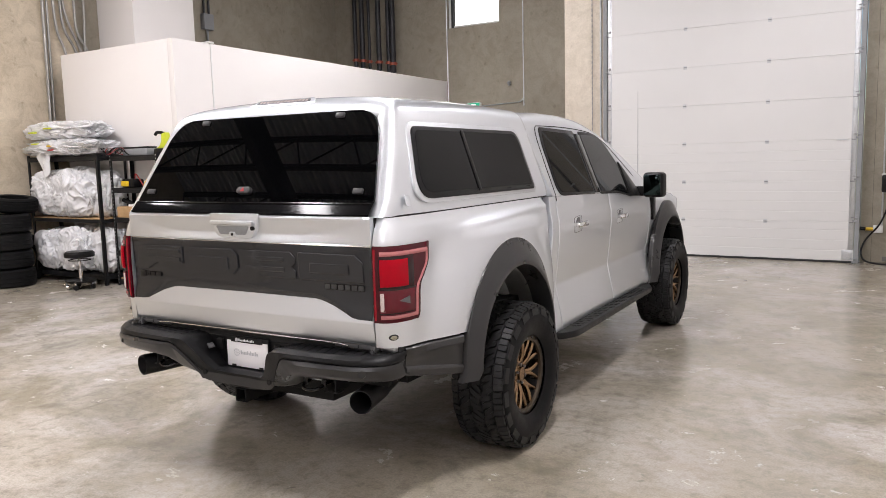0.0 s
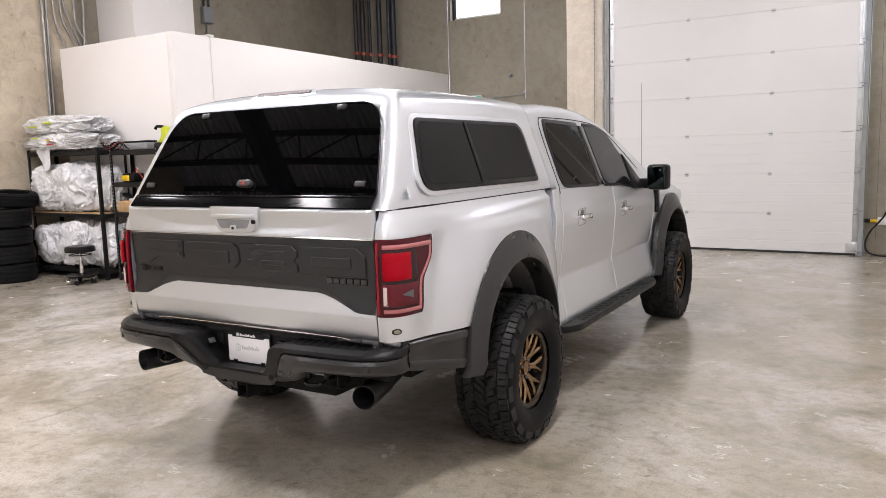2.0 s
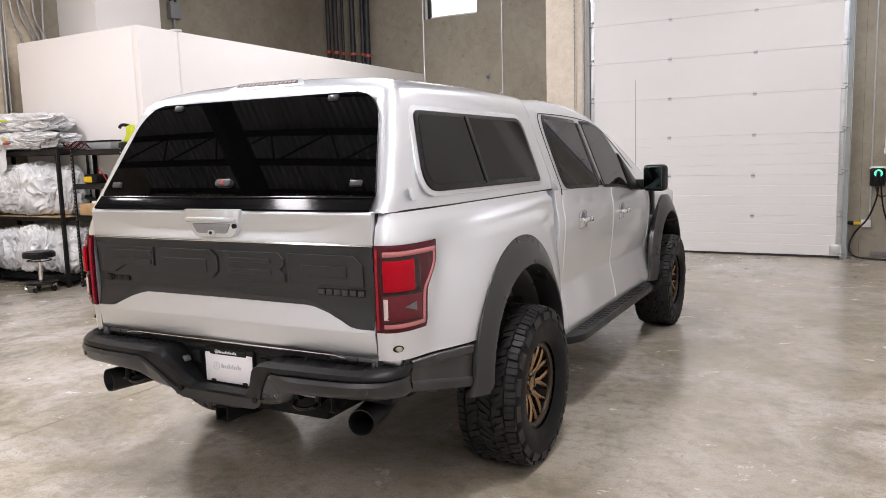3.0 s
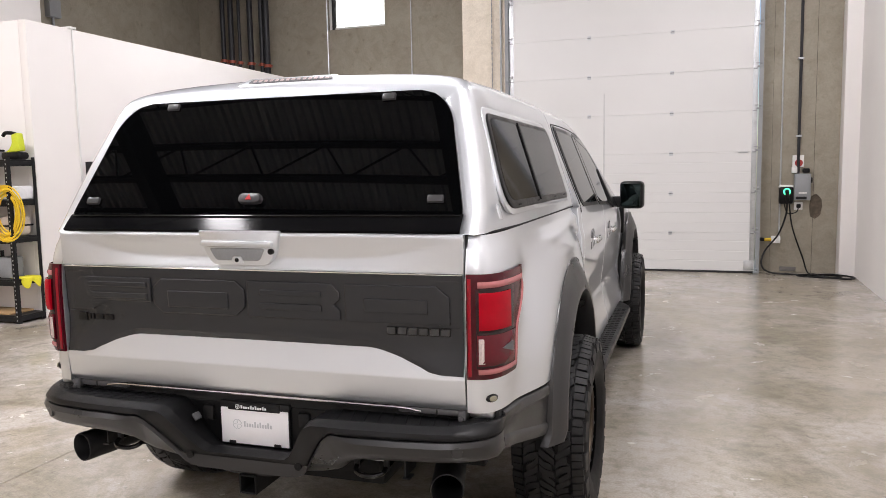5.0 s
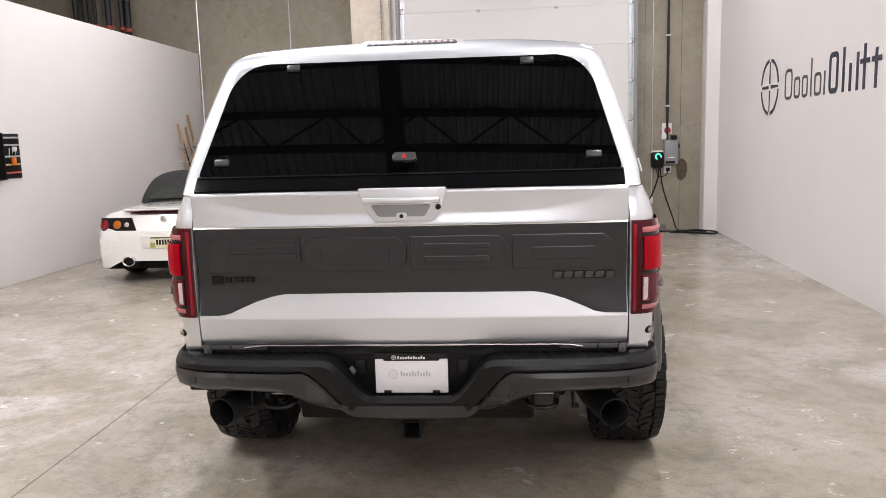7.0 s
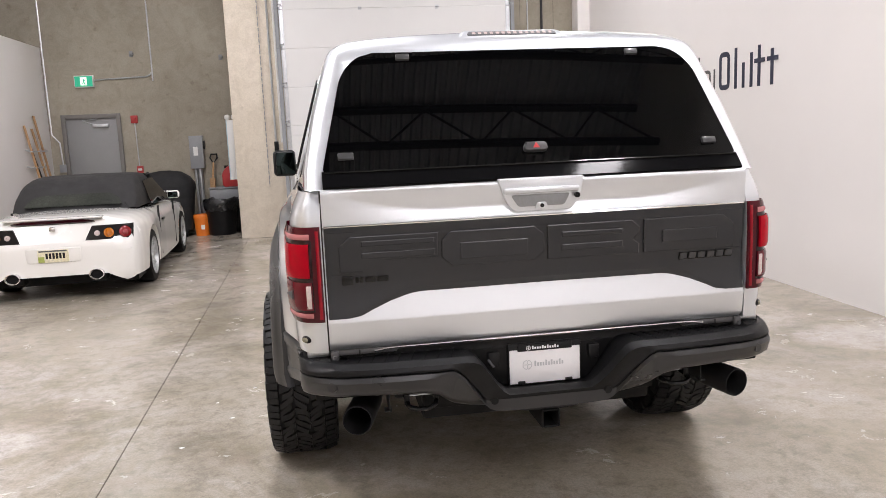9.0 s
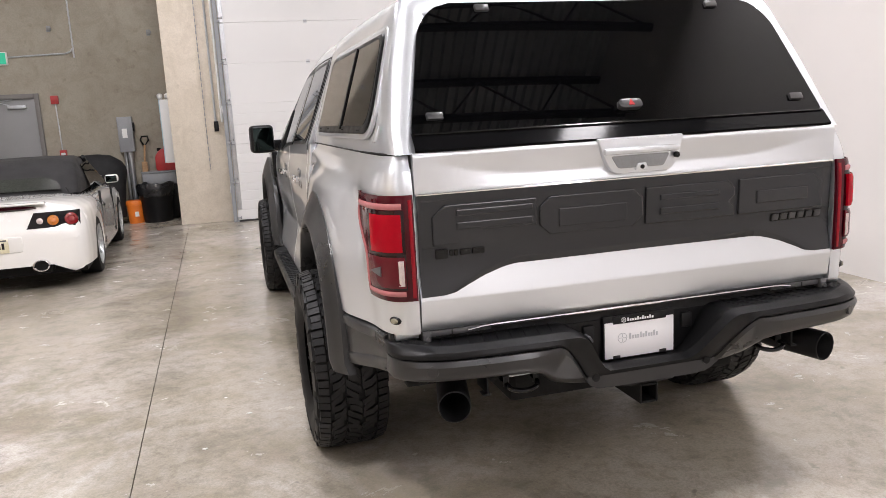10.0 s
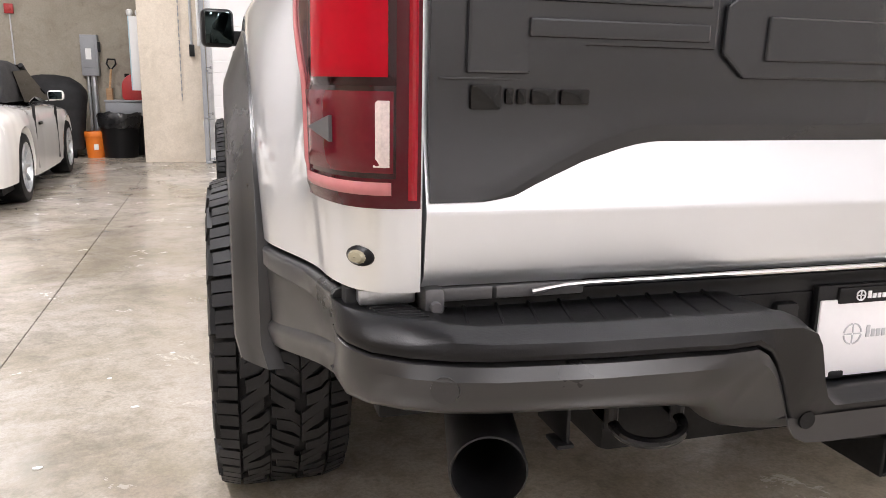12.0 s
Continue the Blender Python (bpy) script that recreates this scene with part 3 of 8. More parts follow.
def raised(outline, depth, r=0.003, rr=0.008):
    """A block standing proud of the tailgate panel."""
    bm = bmesh.new()
    ol = rounded(outline, rr, 3)
    prism(bm, ol, "y", -depth, 0.008, r)
    for v in bm.verts:
        v.co.y += panel_y(v.co.x, v.co.z)
    return bm


B0, B1 = 1.146, 1.284
BLOCKS = [
    ([(-0.808, B0), (-0.808, 1.245), (-0.764, B1), (-0.425, B1), (-0.425, 1.187), (-0.716, 1.187), (-0.716, B0)], [(-0.722, -0.44, 1.244, 1.266), (-0.722, -0.44, 1.196, 1.222)]),
    ([(-0.412, 1.182), (-0.412, 1.25), (-0.372, B1), (-0.04, B1), (0.0, 1.25), (0.0, 1.182), (-0.04, B0), (-0.372, B0)], [(-0.341, -0.068, 1.172, 1.238)]),
    ([(0.012, B0), (0.012, B1), (0.365, B1), (0.397, 1.255), (0.397, 1.225), (0.372, 1.205), (0.397, 1.185), (0.397, B0)], [(0.069, 0.325, 1.232, 1.254), (0.069, 0.325, 1.178, 1.204)]),
    ([(0.416, B0), (0.416, B1), (0.765, B1), (0.812, 1.245), (0.812, B0)], [(0.493, 0.733, 1.184, 1.235)]),
]
for ol, bars in BLOCKS:
    part("raised_block", raised(ol, 0.010, 0.0042, 0.004), APPLIQUE, APP, smooth=None)
    for x0, x1, z0, z1 in bars:
        part("raised_bar", raised([(x0, z0), (x0, z1), (x1, z1), (x1, z0)], 0.0165, 0.004, 0.003), APPLIQUE, APP, smooth=None)
part("ridge", raised([(-0.845, 1.137), (-0.845, 1.141), (0.845, 1.141), (0.845, 1.137)], 0.003, 0.001, 0.001), APPLIQUE, APP)
part("ridge", raised([(-0.845, 1.300), (-0.845, 1.304), (0.845, 1.304), (0.845, 1.300)], 0.003, 0.001, 0.001), APPLIQUE, APP)
# badges as plain bars
for x0, w, h in ((-0.800, 0.044, 0.034), (-0.749, 0.012, 0.022), (-0.732, 0.014, 0.022), (-0.711, 0.038, 0.022), (-0.666, 0.044, 0.022)):
    part("badge_bar", raised([(x0, 1.118 - h * 0.62), (x0, 1.118 + h * 0.38), (x0 + w, 1.118 + h * 0.38), (x0 + w, 1.118 - h * 0.62)], 0.008, 0.0015, 0.004), GLOSS_BLACK, APP, "gloss black badge bar")
for k in range(6):
    x0 = 0.571 + 0.0405 * k
    part("badge_backing", raised([(x0, 1.104), (x0 + 0.003, 1.136), (x0 + 0.040, 1.136), (x0 + 0.037, 1.104)], 0.004, 0.001, 0.004), GLOSS_BLACK, APP, "black badge edge")
    part("badge_bar", raised([(x0 + 0.003, 1.108), (x0 + 0.006, 1.132), (x0 + 0.037, 1.132), (x0 + 0.034, 1.108)], 0.008, 0.0015, 0.004), BADGE_DARK, APP, "dark grey badge bar")

# tailgate handle
bm = bmesh.new()
prism(bm, rounded([(-0.186, 1.474), (0.166, 1.474), (0.15, 1.40), (0.115, 1.343), (-0.125, 1.343), (-0.16, 1.40)], [0.01, 0.01, 0.03, 0.03, 0.03, 0.03]), "y", -0.042, 0.0, 0.006)
HANDLE = part("tailgate_handle", bm, SILVER, GATE, "silver tailgate handle with its grip's shade painted as a grey plate")
# the grip's shade as a flat grey plate, not a real recess
bm = bmesh.new()
prism(bm, rounded([(-0.135, 1.408), (0.105, 1.408), (0.08, 1.362), (-0.105, 1.362)], 0.012), "y", -0.0455, -0.03, 0.002)
part("grip_hollow", bm, STEEL_GREY, HANDLE, "grey plate that paints the shade of the grip hollow")
part("grip_bar", abox(-0.165, 0.14, -0.062, -0.038, 1.414, 1.437, 0.008), SILVER, HANDLE)
bm = bmesh.new()
prism(bm, rounded([(-0.04, 1.352), (-0.03, 1.378), (0.005, 1.378), (0.015, 1.352)], 0.006), "y", -0.05, -0.04, 0.002)
part("camera_housing", bm, SILVER, HANDLE)
for x, z, r in ((0.132, 1.398, 0.011), (-0.012, 1.364, 0.008)):
    part("lock", lathe(bmesh.new(), [(-0.053, 0.0005), (-0.053, r), (-0.04, r)], "y", 14), BLACK_PLASTIC, HANDLE, "round black lock", m=pose(x, 0, z))

# metal sill and bright trim under the tailgate
part("sill_trim", tube(bmesh.new(), [(-0.69, -0.004, 0.826), (-0.64, -0.008, 0.834), (-0.6, -0.012, 0.837), (0.6, -0.012, 0.837), (0.64, -0.008, 0.834), (0.69, -0.004, 0.826)], 0.0045, 8), CHROME, TRUCK, "thin bright trim line")
for s in (1, -1):
    x = s * 0.845
    part("gate_sill", abox(*sorted((s * 0.60, s * 0.836)), 0.0, 0.05, 0.816, 0.838, 0.005), BADGE_GREY, TRUCK, "dull metal tailgate sill")
    part("sill_notch", abox(*sorted((s * 0.745, s * 0.752)), -0.002, 0.04, 0.818, 0.836, 0.002), GAP, TRUCK)
    part("gate_hinge", abox(x - 0.016, x + 0.016, -0.016, 0.04, 0.80, 0.842, 0.008), BADGE_GREY, TRUCK, "bare metal hinge block")
    part("hinge_bolt", lathe(bmesh.new(), [(-0.006, 0.001), (-0.006, 0.008), (0.004, 0.009)], "y", 10), BADGE_GREY, TRUCK, m=pose(x, -0.02, 0.815))
    part("gate_gap", abox(*sorted((s * 0.8625, s * 0.8675)), 0.006, 0.05, 0.84, 1.46), GAP, TRUCK, "dark shut line")
    part("quarter_gap", abox(*sorted((s * 0.93, s * 0.967)), 0.045, 0.085, 0.69, 0.834, 0.006), GAP, TRUCK, "dark joint between bumper and quarter")
    part("corner_bracket", abox(*sorted((s * 0.865, s * 0.95)), 0.02, 0.07, 0.812, 0.836, 0.004), GALV, TRUCK, "bare metal corner bracket")
part("bed_floor", abox(-0.86, 0.86, 0.06, 1.93, 0.72, 0.82), UNDERBODY, TRUCK, "dark bed underside")

# tail lamps
LAMP_OUT = [(0.959, 0.16), (0.984, 0.175), (1.094, 0.178), (1.134, 0.185), (1.214, 0.25), (1.239, 0.265), (1.324, 0.27)]


def lamp_patch(s, name, mat, parent, z0, z1, uf0, uf1, off, rows_n=14, cols=14, label=""):
    """A curved plate on the lamp's surface. uf0, uf1: its edges at height z, as shares of the lamp's width there."""
    bm, rows = bmesh.new(), []
    for j in range(rows_n + 1):
        z = z0 + (z1 - z0) * j / rows_n
        w = side_u(lerp_table(LAMP_OUT, z))
        a, b = uf0(z, w), uf1(z, w)
        row = [side_point(a + (b - a) * k / cols, z, off if 0 < j < rows_n and 0 < k < cols else off - 0.004, s) for k in range(cols + 1)]
        rows.append([side_point(a, z, -0.01, s)] + row + [side_point(b, z, -0.01, s)])
    rows = [[(x, y + 0.006, z) for x, y, z in rows[0]]] + rows + [[(x, y + 0.006, z) for x, y, z in rows[-1]]]
    grid(bm, rows)
    return part(name, bm, mat, parent, label, 40)


for s in (1, -1):
    lens = lamp_patch(s, "tail_lamp", LAMP_RED, TRUCK, 0.962, 1.329, lambda z, w: 0.004, lambda z, w: w, 0.016, 22, 22, "dark red tail lamp with a bright red block")
    lamp_patch(s, "block_frame", LAMP_DARK, lens, 1.127, 1.279, lambda z, w: 0.037, lambda z, w: min(0.215, w - 0.05), 0.021, 6, 10, "black-red frame round the bright block")
    lamp_patch(s, "block_frame", LAMP_DARK, lens, 1.004, 1.127, lambda z, w: 0.037, lambda z, w: w - 0.05, 0.0205, 6, 10, "black-red frame round the lower block")
    lamp_patch(s, "red_block", LAMP_BRIGHT, lens, 1.138, 1.267, lambda z, w: 0.046, lambda z, w: 0.166, 0.032, 8, 10, "bright red lens block")
    lamp_patch(s, "lower_block", LAMP_BLOCK, lens, 1.012, 1.12, lambda z, w: 0.041, lambda z, w: w - 0.058, 0.026, 8, 10, "dark red lower block")
    lamp_patch(s, "reverse_lens", LAMP_CLEAR, lens, 1.02, 1.108, lambda z, w: 0.044, lambda z, w: 0.061, 0.029, 8, 2, "clear ribbed reversing lens")
    lamp_patch(s, "light_guide", LAMP_GUIDE, lens, 1.282, 1.303, lambda z, w: 0.042, lambda z, w: w - 0.022, 0.0215, 3, 14)
    lamp_patch(s, "light_guide", LAMP_GUIDE, lens, 0.998, 1.283, lambda z, w: w - 0.040, lambda z, w: w - 0.022, 0.0215, 16, 3)
    lamp_patch(s, "light_guide", LAMP_GUIDE, lens, 0.981, 0.999, lambda z, w: 0.042, lambda z, w: w - 0.024, 0.0215, 3, 10)
    lamp_patch(s, "inner_rim", LAMP_RIM, lens, 0.974, 1.314, lambda z, w: 0.010, lambda z, w: 0.022, 0.0205, 14, 3)
    bm = bmesh.new()
    prism(bm, [(-0.03, 0), (0.03, 0.018), (0.03, -0.018)], "y", -0.003, 0.003)
    x, y, z = side_point(0.14, 1.069, 0.029, s)
    part("arrow_mark", bm, BADGE_GREY, lens, m=pose(x, y, z, 0, 0, 90 * s * 0.75))
    x, y, z = side_point(side_u(0.006) + 0.008, 0.889, -0.004, s)
    mk = part("marker_lamp", lathe(bmesh.new(), [(-0.012, 0.001), (-0.012, 0.016), (-0.006, 0.024), (0.004, 0.026)], "y", 20), BLACK_PLASTIC, TRUCK, "small oval marker lamp in a black rim", m=pose(x, y, z, 0, 0, 48 * s) @ Matrix.Diagonal((1, 1, 0.62, 1)))
    part("lens", lathe(bmesh.new(), [(-0.018, 0.001), (-0.017, 0.012), (-0.011, 0.017)], "y", 16), SMOKE, mk, "clear yellowish lens")

# ---- canopy ----
SEC = [(0.948, 1.462), (0.947, 1.475), (0.939, 1.53), (0.935, 1.545)] + [(0.935 - 0.296 * k * 0.045, 1.545 + 0.045 * k) for k in range(1, 8)]
SEC += [(v.x, v.y) for v in curve_pts([(0.829, 1.903, 0), (0.811, 1.960, 0), (0.776, 2.018, 0), (0.69, 2.052, 0), (0.5, 2.073, 0), (0.25, 2.084, 0), (0, 2.087, 0)], 4)]
SEC = SEC + [(-x, z) for x, z in SEC[-2::-1]]


def sec_normal(i):
    a, b = Vector(SEC[max(i - 1, 0)]), Vector(SEC[min(i + 1, len(SEC) - 1)])
    d = (b - a).normalized()
    return Vector((d.y, -d.x))


def rear_y(z):
    return smooth_table([(1.46, -0.005), (1.5, 0.03), (1.52, 0.0409), (1.6, 0.0843), (1.75, 0.1656), (1.9, 0.247), (1.97, 0.285), (2.02, 0.322), (2.07, 0.385), (2.10, 0.43)], z)


bm, rows = bmesh.new(), []
for d, e in ((0.135, 0.035), (0.118, 0.012), (0.09, 0.001), (0.05, 0.0), (0.028, 0.006), (0.012, 0.018), (0.003, 0.036), (0.0, 0.06)):
    ring = []
    for i, (x, z) in enumerate(SEC):
        n = sec_normal(i)
        top = max(0, min(1, (z - 1.9) / 0.12))
        dd = d * (1 - 0.15 * top)
        px, pz = x - n.x * dd, max(1.462, z - n.y * dd)
        yy = rear_y(pz) + e
        tuck = 0.028 * max(0, min(1, (1.75 - pz) / 0.29)) * abs(x) / 0.94
        ring.append((px - math.copysign(tuck, px) * (1 - d / 0.14), yy, pz))
    rows.append(ring)
for y in (0.6, 0.9, 1.2, 1.5, 1.8, 1.9, 1.93):
    rows.append([(x, max(y, rear_y(z) + 0.08) - 0.17 * max(0, z - 1.5) * (y / 1.92) ** 2, z + 0.012 * math.sin((y - 0.4) / 1.45 * math.pi) * max(0, (z - 1.9) / 0.17)) for x, z in SEC])
rows.append([(x * 0.985, 1.942 - 0.17 * max(0, z - 1.5), z - 0.02 * max(0, z - 1.5)) for x, z in SEC])
grid(bm, rows)
CANOPY = part("canopy", bm, SILVER, TRUCK, "silver fibreglass bed canopy with dark windows", 50)
part("canopy_front", abox(-0.78, 0.78, 1.8, 1.83, 1.47, 1.9), BLACK_PLASTIC, CANOPY, "dark canopy front wall")

# rear hatch glass
bm, rows = bmesh.new(), []
for k in range(33):
    t = k / 32
    z = 1.521 + 0.470 * t
    w = 0.850 - 0.12 * t
    if t > 0.72:
        q = (t - 0.72) / 0.28
        w -= 0.115 * (1 - math.sqrt(max(0, 1 - q * q)))
    if t < 0.06:
        q = 1 - t / 0.06
        w -= 0.02 * (1 - math.sqrt(max(0, 1 - q * q)))
    rows.append([(w * j / 24, 0.0409 + 0.5425 * (z - 1.52) - 0.012 - 0.003 * (1 - (j / 24) ** 2), z) for j in range(-24, 25)])
grid(bm, rows)
ext = bmesh.ops.extrude_face_region(bm, geom=bm.faces[:])
bmesh.ops.translate(bm, vec=(0, 0.03, -0.004), verts=[v for v in ext["geom"] if isinstance(v, bmesh.types.BMVert)])
part("rear_window", bm, TINT_GLASS, CANOPY, "frameless black tinted rear hatch glass", 40)
bm = bmesh.new()
rows = []
for x in [0.850 * k / 20 for k in range(-20, 21)]:
    c = 0.012 * (x / 0.85) ** 2
    rows.append([(x, 0.06, 1.532), (x, rear_y(1.526) - 0.022 + c, 1.530), (x, rear_y(1.526) - 0.032 + c, 1.522), (x, -0.03 + c, 1.475), (x, -0.028 + c, 1.468), (x, -0.015 + c, 1.464), (x, 0.06, 1.464)])
grid(bm, rows)
part("hatch_rail", bm, RAIL_BLACK, CANOPY, "gloss black lower hatch rail", 30)
part("hatch_seal", tube(bmesh.new(), [(0.84 * k / 10, rear_y(1.526) - 0.033 + 0.012 * (k / 10) ** 2, 1.5265) for k in range(-10, 11)], 0.003, 6), GLOSS_BLACK, CANOPY)


def on_glass(x, z, off=0.012):
    return (x, rear_y(z) - 0.02 - off, z)


TILT_GLASS = -math.degrees(math.atan2(0.255, 0.47))
for x, z, w in ((-0.755, 1.585, 0.06), (0.74, 1.585, 0.06), (-0.494, 1.970, 0.055), (0.490, 1.970, 0.055)):
    part("glass_clip", abox(-w / 2, w / 2, -0.006, 0.012, -0.014, 0.014, 0.004), BADGE_DARK, CANOPY, "grey glass fixing plate", m=pose(*on_glass(x, z, 0.0), TILT_GLASS, 0, 0))
bm = bmesh.new()
prism(bm, rounded([(-0.055, -0.012), (-0.048, 0.02), (0.048, 0.02), (0.055, -0.012), (0.04, -0.022), (-0.04, -0.022)], 0.012), "y", -0.02, 0.01, 0.005)
LATCH = part("hatch_latch", bm, BADGE_DARK, CANOPY, "grey oval hatch latch with a red mark", m=pose(*on_glass(-0.005, 1.587, 0.004), TILT_GLASS, 0, 0) @ Matrix.Scale(0.9, 4))
bm = bmesh.new()
prism(bm, [(-0.014, -0.012), (0, 0.014), (0.014, -0.012)], "y", -0.024, -0.018)
part("red_mark", bm, RED_BADGE, LATCH, "small red triangle")

# high brake lamp on the roof's rear edge
bm = bmesh.new()
prism(bm, rounded([(-0.245, -0.028), (-0.21, 0.03), (0.21, 0.03), (0.245, -0.028)], 0.02), "z", -0.01, 0.008, 0.004)
BRAKE = part("brake_lamp", bm, SILVER, CANOPY, "raised high brake lamp housing", m=pose(0, 0.392, 2.064, 36, 0, 0))
bm = bmesh.new()
prism(bm, rounded([(-0.2, -0.014), (-0.19, 0.016), (0.19, 0.016), (0.2, -0.014)], 0.012), "z", 0.004, 0.011, 0.002)
part("lens", bm, BADGE_GREY, BRAKE, "smoked brake lens")
for k in range(14):
    part("led", abox(-0.175 + 0.026 * k, -0.160 + 0.026 * k, -0.008, 0.009, 0.0105, 0.0135, 0.002, 1), LAMP_CLEAR, BRAKE)


def canopy_x(z):
    return 0.935 - 0.296 * (z - 1.545)


def on_side(bm, s, fx, off):
    """Lay a plate drawn in (y, z), with its thickness along x, on a leaning side."""
    for v in bm.verts:
        v.co.x = s * (fx(v.co.y, v.co.z) + off + v.co.x)
    return bm


for s in (1, -1):
    fx = lambda y, z: canopy_x(z)
    outline = [(0.285, 1.53), (1.715, 1.522), (1.665, 1.896), (0.39, 1.903)]
    bm = bmesh.new()
    prism(bm, rounded([(0.245, 1.508), (1.75, 1.50), (1.695, 1.921), (0.36, 1.928)], [0.16, 0.05, 0.1, 0.07], 8), "x", -0.01, 0.004, 0.003)
    lip = part("window_lip", on_side(bm, s, fx, 0), SILVER, CANOPY, "raised silver lip round the window")
    bm = bmesh.new()
    prism(bm, rounded(outline, [0.14, 0.04, 0.09, 0.05], 8), "x", -0.01, 0.014, 0.004)
    fr = part("side_window", on_side(bm, s, fx, 0), BLACK_PLASTIC, CANOPY, "dark framed sliding side window")
    for ol in ([(0.322, 1.562), (0.93, 1.558), (0.895, 1.88), (0.412, 1.883)], [(0.955, 1.558), (1.68, 1.552), (1.638, 1.876), (0.922, 1.88)]):
        bm = bmesh.new()
        rr = [0.12, 0.01, 0.01, 0.04] if ol[0][0] < 0.5 else [0.01, 0.03, 0.08, 0.01]
        prism(bm, rounded(ol, rr, 7), "x", 0.01, 0.0155)
        part("pane", on_side(bm, s, fx, 0), SIDE_GLASS, fr, "black tinted pane")
    bm = bmesh.new()
    prism(bm, [(0.925, 1.545), (0.955, 1.545), (0.921, 1.888), (0.891, 1.888)], "x", 0.012, 0.022, 0.003)
    part("divider", on_side(bm, s, fx, 0), BLACK_PLASTIC, fr)
    for y in (0.47, 0.86, 1.3, 1.58):
        bm = bmesh.new()
        prism(bm, rounded([(y, 1.540), (y + 0.05, 1.540), (y + 0.05, 1.545), (y, 1.545)], 0.002, 2), "x", 0.012, 0.0155)
        part("weep_slot", on_side(bm, s, fx, 0), GAP, fr)
    bm = bmesh.new()
    prism(bm, rounded([(0.17, 1.505), (0.21, 1.50), (0.215, 1.555), (0.175, 1.56)], 0.006), "x", -0.004, 0.0015, 0.0007)
    part("inset_plate", on_side(bm, s, fx, 0), SILVER, CANOPY)
    part("canopy_seam", tube(bmesh.new(), [(s * 0.915, 0.06, 1.461), (s * 0.93, 0.2, 1.461), (s * 0.948, 0.5, 1.46), (s * 0.951, 1.0, 1.46), (s * 0.951, 1.9, 1.46)], 0.004, 6), GAP, CANOPY, "dark joint between canopy and bed")
part("bed_rail", abox(-0.92, 0.92, 0.15, 1.93, 1.43, 1.452), GAP, TRUCK)

# ---- cab ----
ROOF = [(1.94, 2.025), (2.05, 2.05), (2.3, 2.068), (2.7, 2.064), (3.0, 2.044), (3.2, 2.012), (3.45, 1.955), (3.7, 1.87), (3.95, 1.76), (4.2, 1.635), (4.45, 1.50), (4.62, 1.40), (4.75, 1.375), (5.2, 1.34), (5.55, 1.29), (5.72, 1.20)]
BELT = [(1.9, 1.455), (2.7, 1.435), (3.3, 1.40), (3.9, 1.36), (4.6, 1.33), (5.3, 1.27), (5.72, 1.16)]
LOWER = [(0.46, -0.05), (0.485, -0.01), (0.52, 0.026), (0.56, 0.030), (0.60, 0.024), (0.818, -0.020), (0.826, -0.0235), (0.834, -0.0235), (1.0, -0.004), (1.2, 0.012), (1.28, 0.010), (1.34, -0.004), (1.45, -0.014)]


def cab_x(y, z):
    """Half-width of the cab's side at a place and height."""
    zb = lerp_table(BELT, y)
    nose = -0.22 * max(0, (y - 5.3) / 0.45) ** 2
    if z <= zb:
        swell = 0.05 * math.exp(-((y - AXLE_F) / 0.42) ** 2) * max(0, min(1, (1.3 - z) / 0.15))
        return 1.0 + lerp_table(LOWER, z) + swell + nose
    return 0.986 - (z - zb) * 0.40 + nose


def cab_low(y):
    return arch(y, AXLE_F, ARCH_Z, ARCH_R - 0.01, 0.48 if y < AXLE_F else 0.62)


def cab_side(y0, y1, s, n):
    bm, rows = bmesh.new(), []
    for k in range(n + 1):
        y = y0 + (y1 - y0) * k / n
        lo, hi = cab_low(y), lerp_table(BELT, y) - 0.001
        rows.append([(s * (cab_x(y, lo) - 0.03), y, lo)] + [(s * cab_x(y, lo + (hi - lo) * j / 60), y, lo + (hi - lo) * j / 60) for j in range(61)])
    e0, e1 = rows[0], rows[-1]
    rows = [[(x - s * 0.05, y + 0.004, z) for x, y, z in e0], [(x - s * 0.005, y + 0.0015, z) for x, y, z in e0]] + [[(x, y + 0.006, z) for x, y, z in e0]] + rows[1:-1] + [[(x, y - 0.006, z) for x, y, z in e1]] + [[(x - s * 0.005, y - 0.0015, z) for x, y, z in e1], [(x - s * 0.05, y - 0.004, z) for x, y, z in e1]]
    grid(bm, rows)
    return bm


def cab_top(y0, y1, n):
    bm, rows = bmesh.new(), []
    for k in range(n + 1):
        y = y0 + (y1 - y0) * k / n
        zr, zb = lerp_table(ROOF, y), lerp_table(BELT, y)
        ze = max(zb + 0.02, zr - 0.085)
        half = [(cab_x(y, zb + 0.0005), zb)]
        half += [(cab_x(y, zb + (ze - zb) * j / 6), zb + (ze - zb) * j / 6) for j in range(1, 7)]
        xe = half[-1][0]
        half += [(xe - 0.012, ze + (zr - ze) * 0.35), (xe - 0.04, ze + (zr - ze) * 0.62), (xe - 0.09, ze + (zr - ze) * 0.8), (xe * 0.6, zr), (xe * 0.25, zr + 0.008), (0, zr + 0.01)]
        # the cab's back follows the canopy's front edge
        row = [(x, z) for x, z in half] + [(-x, z) for x, z in half[-2::-1]]
        lean = max(0, 1 - (y - y0) / 0.35) if y0 < 2.5 else 0
        rows.append([(x, y - 0.17 * lean * max(0, z - 1.5), z) for x, z in row])
    grid(bm, rows)
    return bm, rows


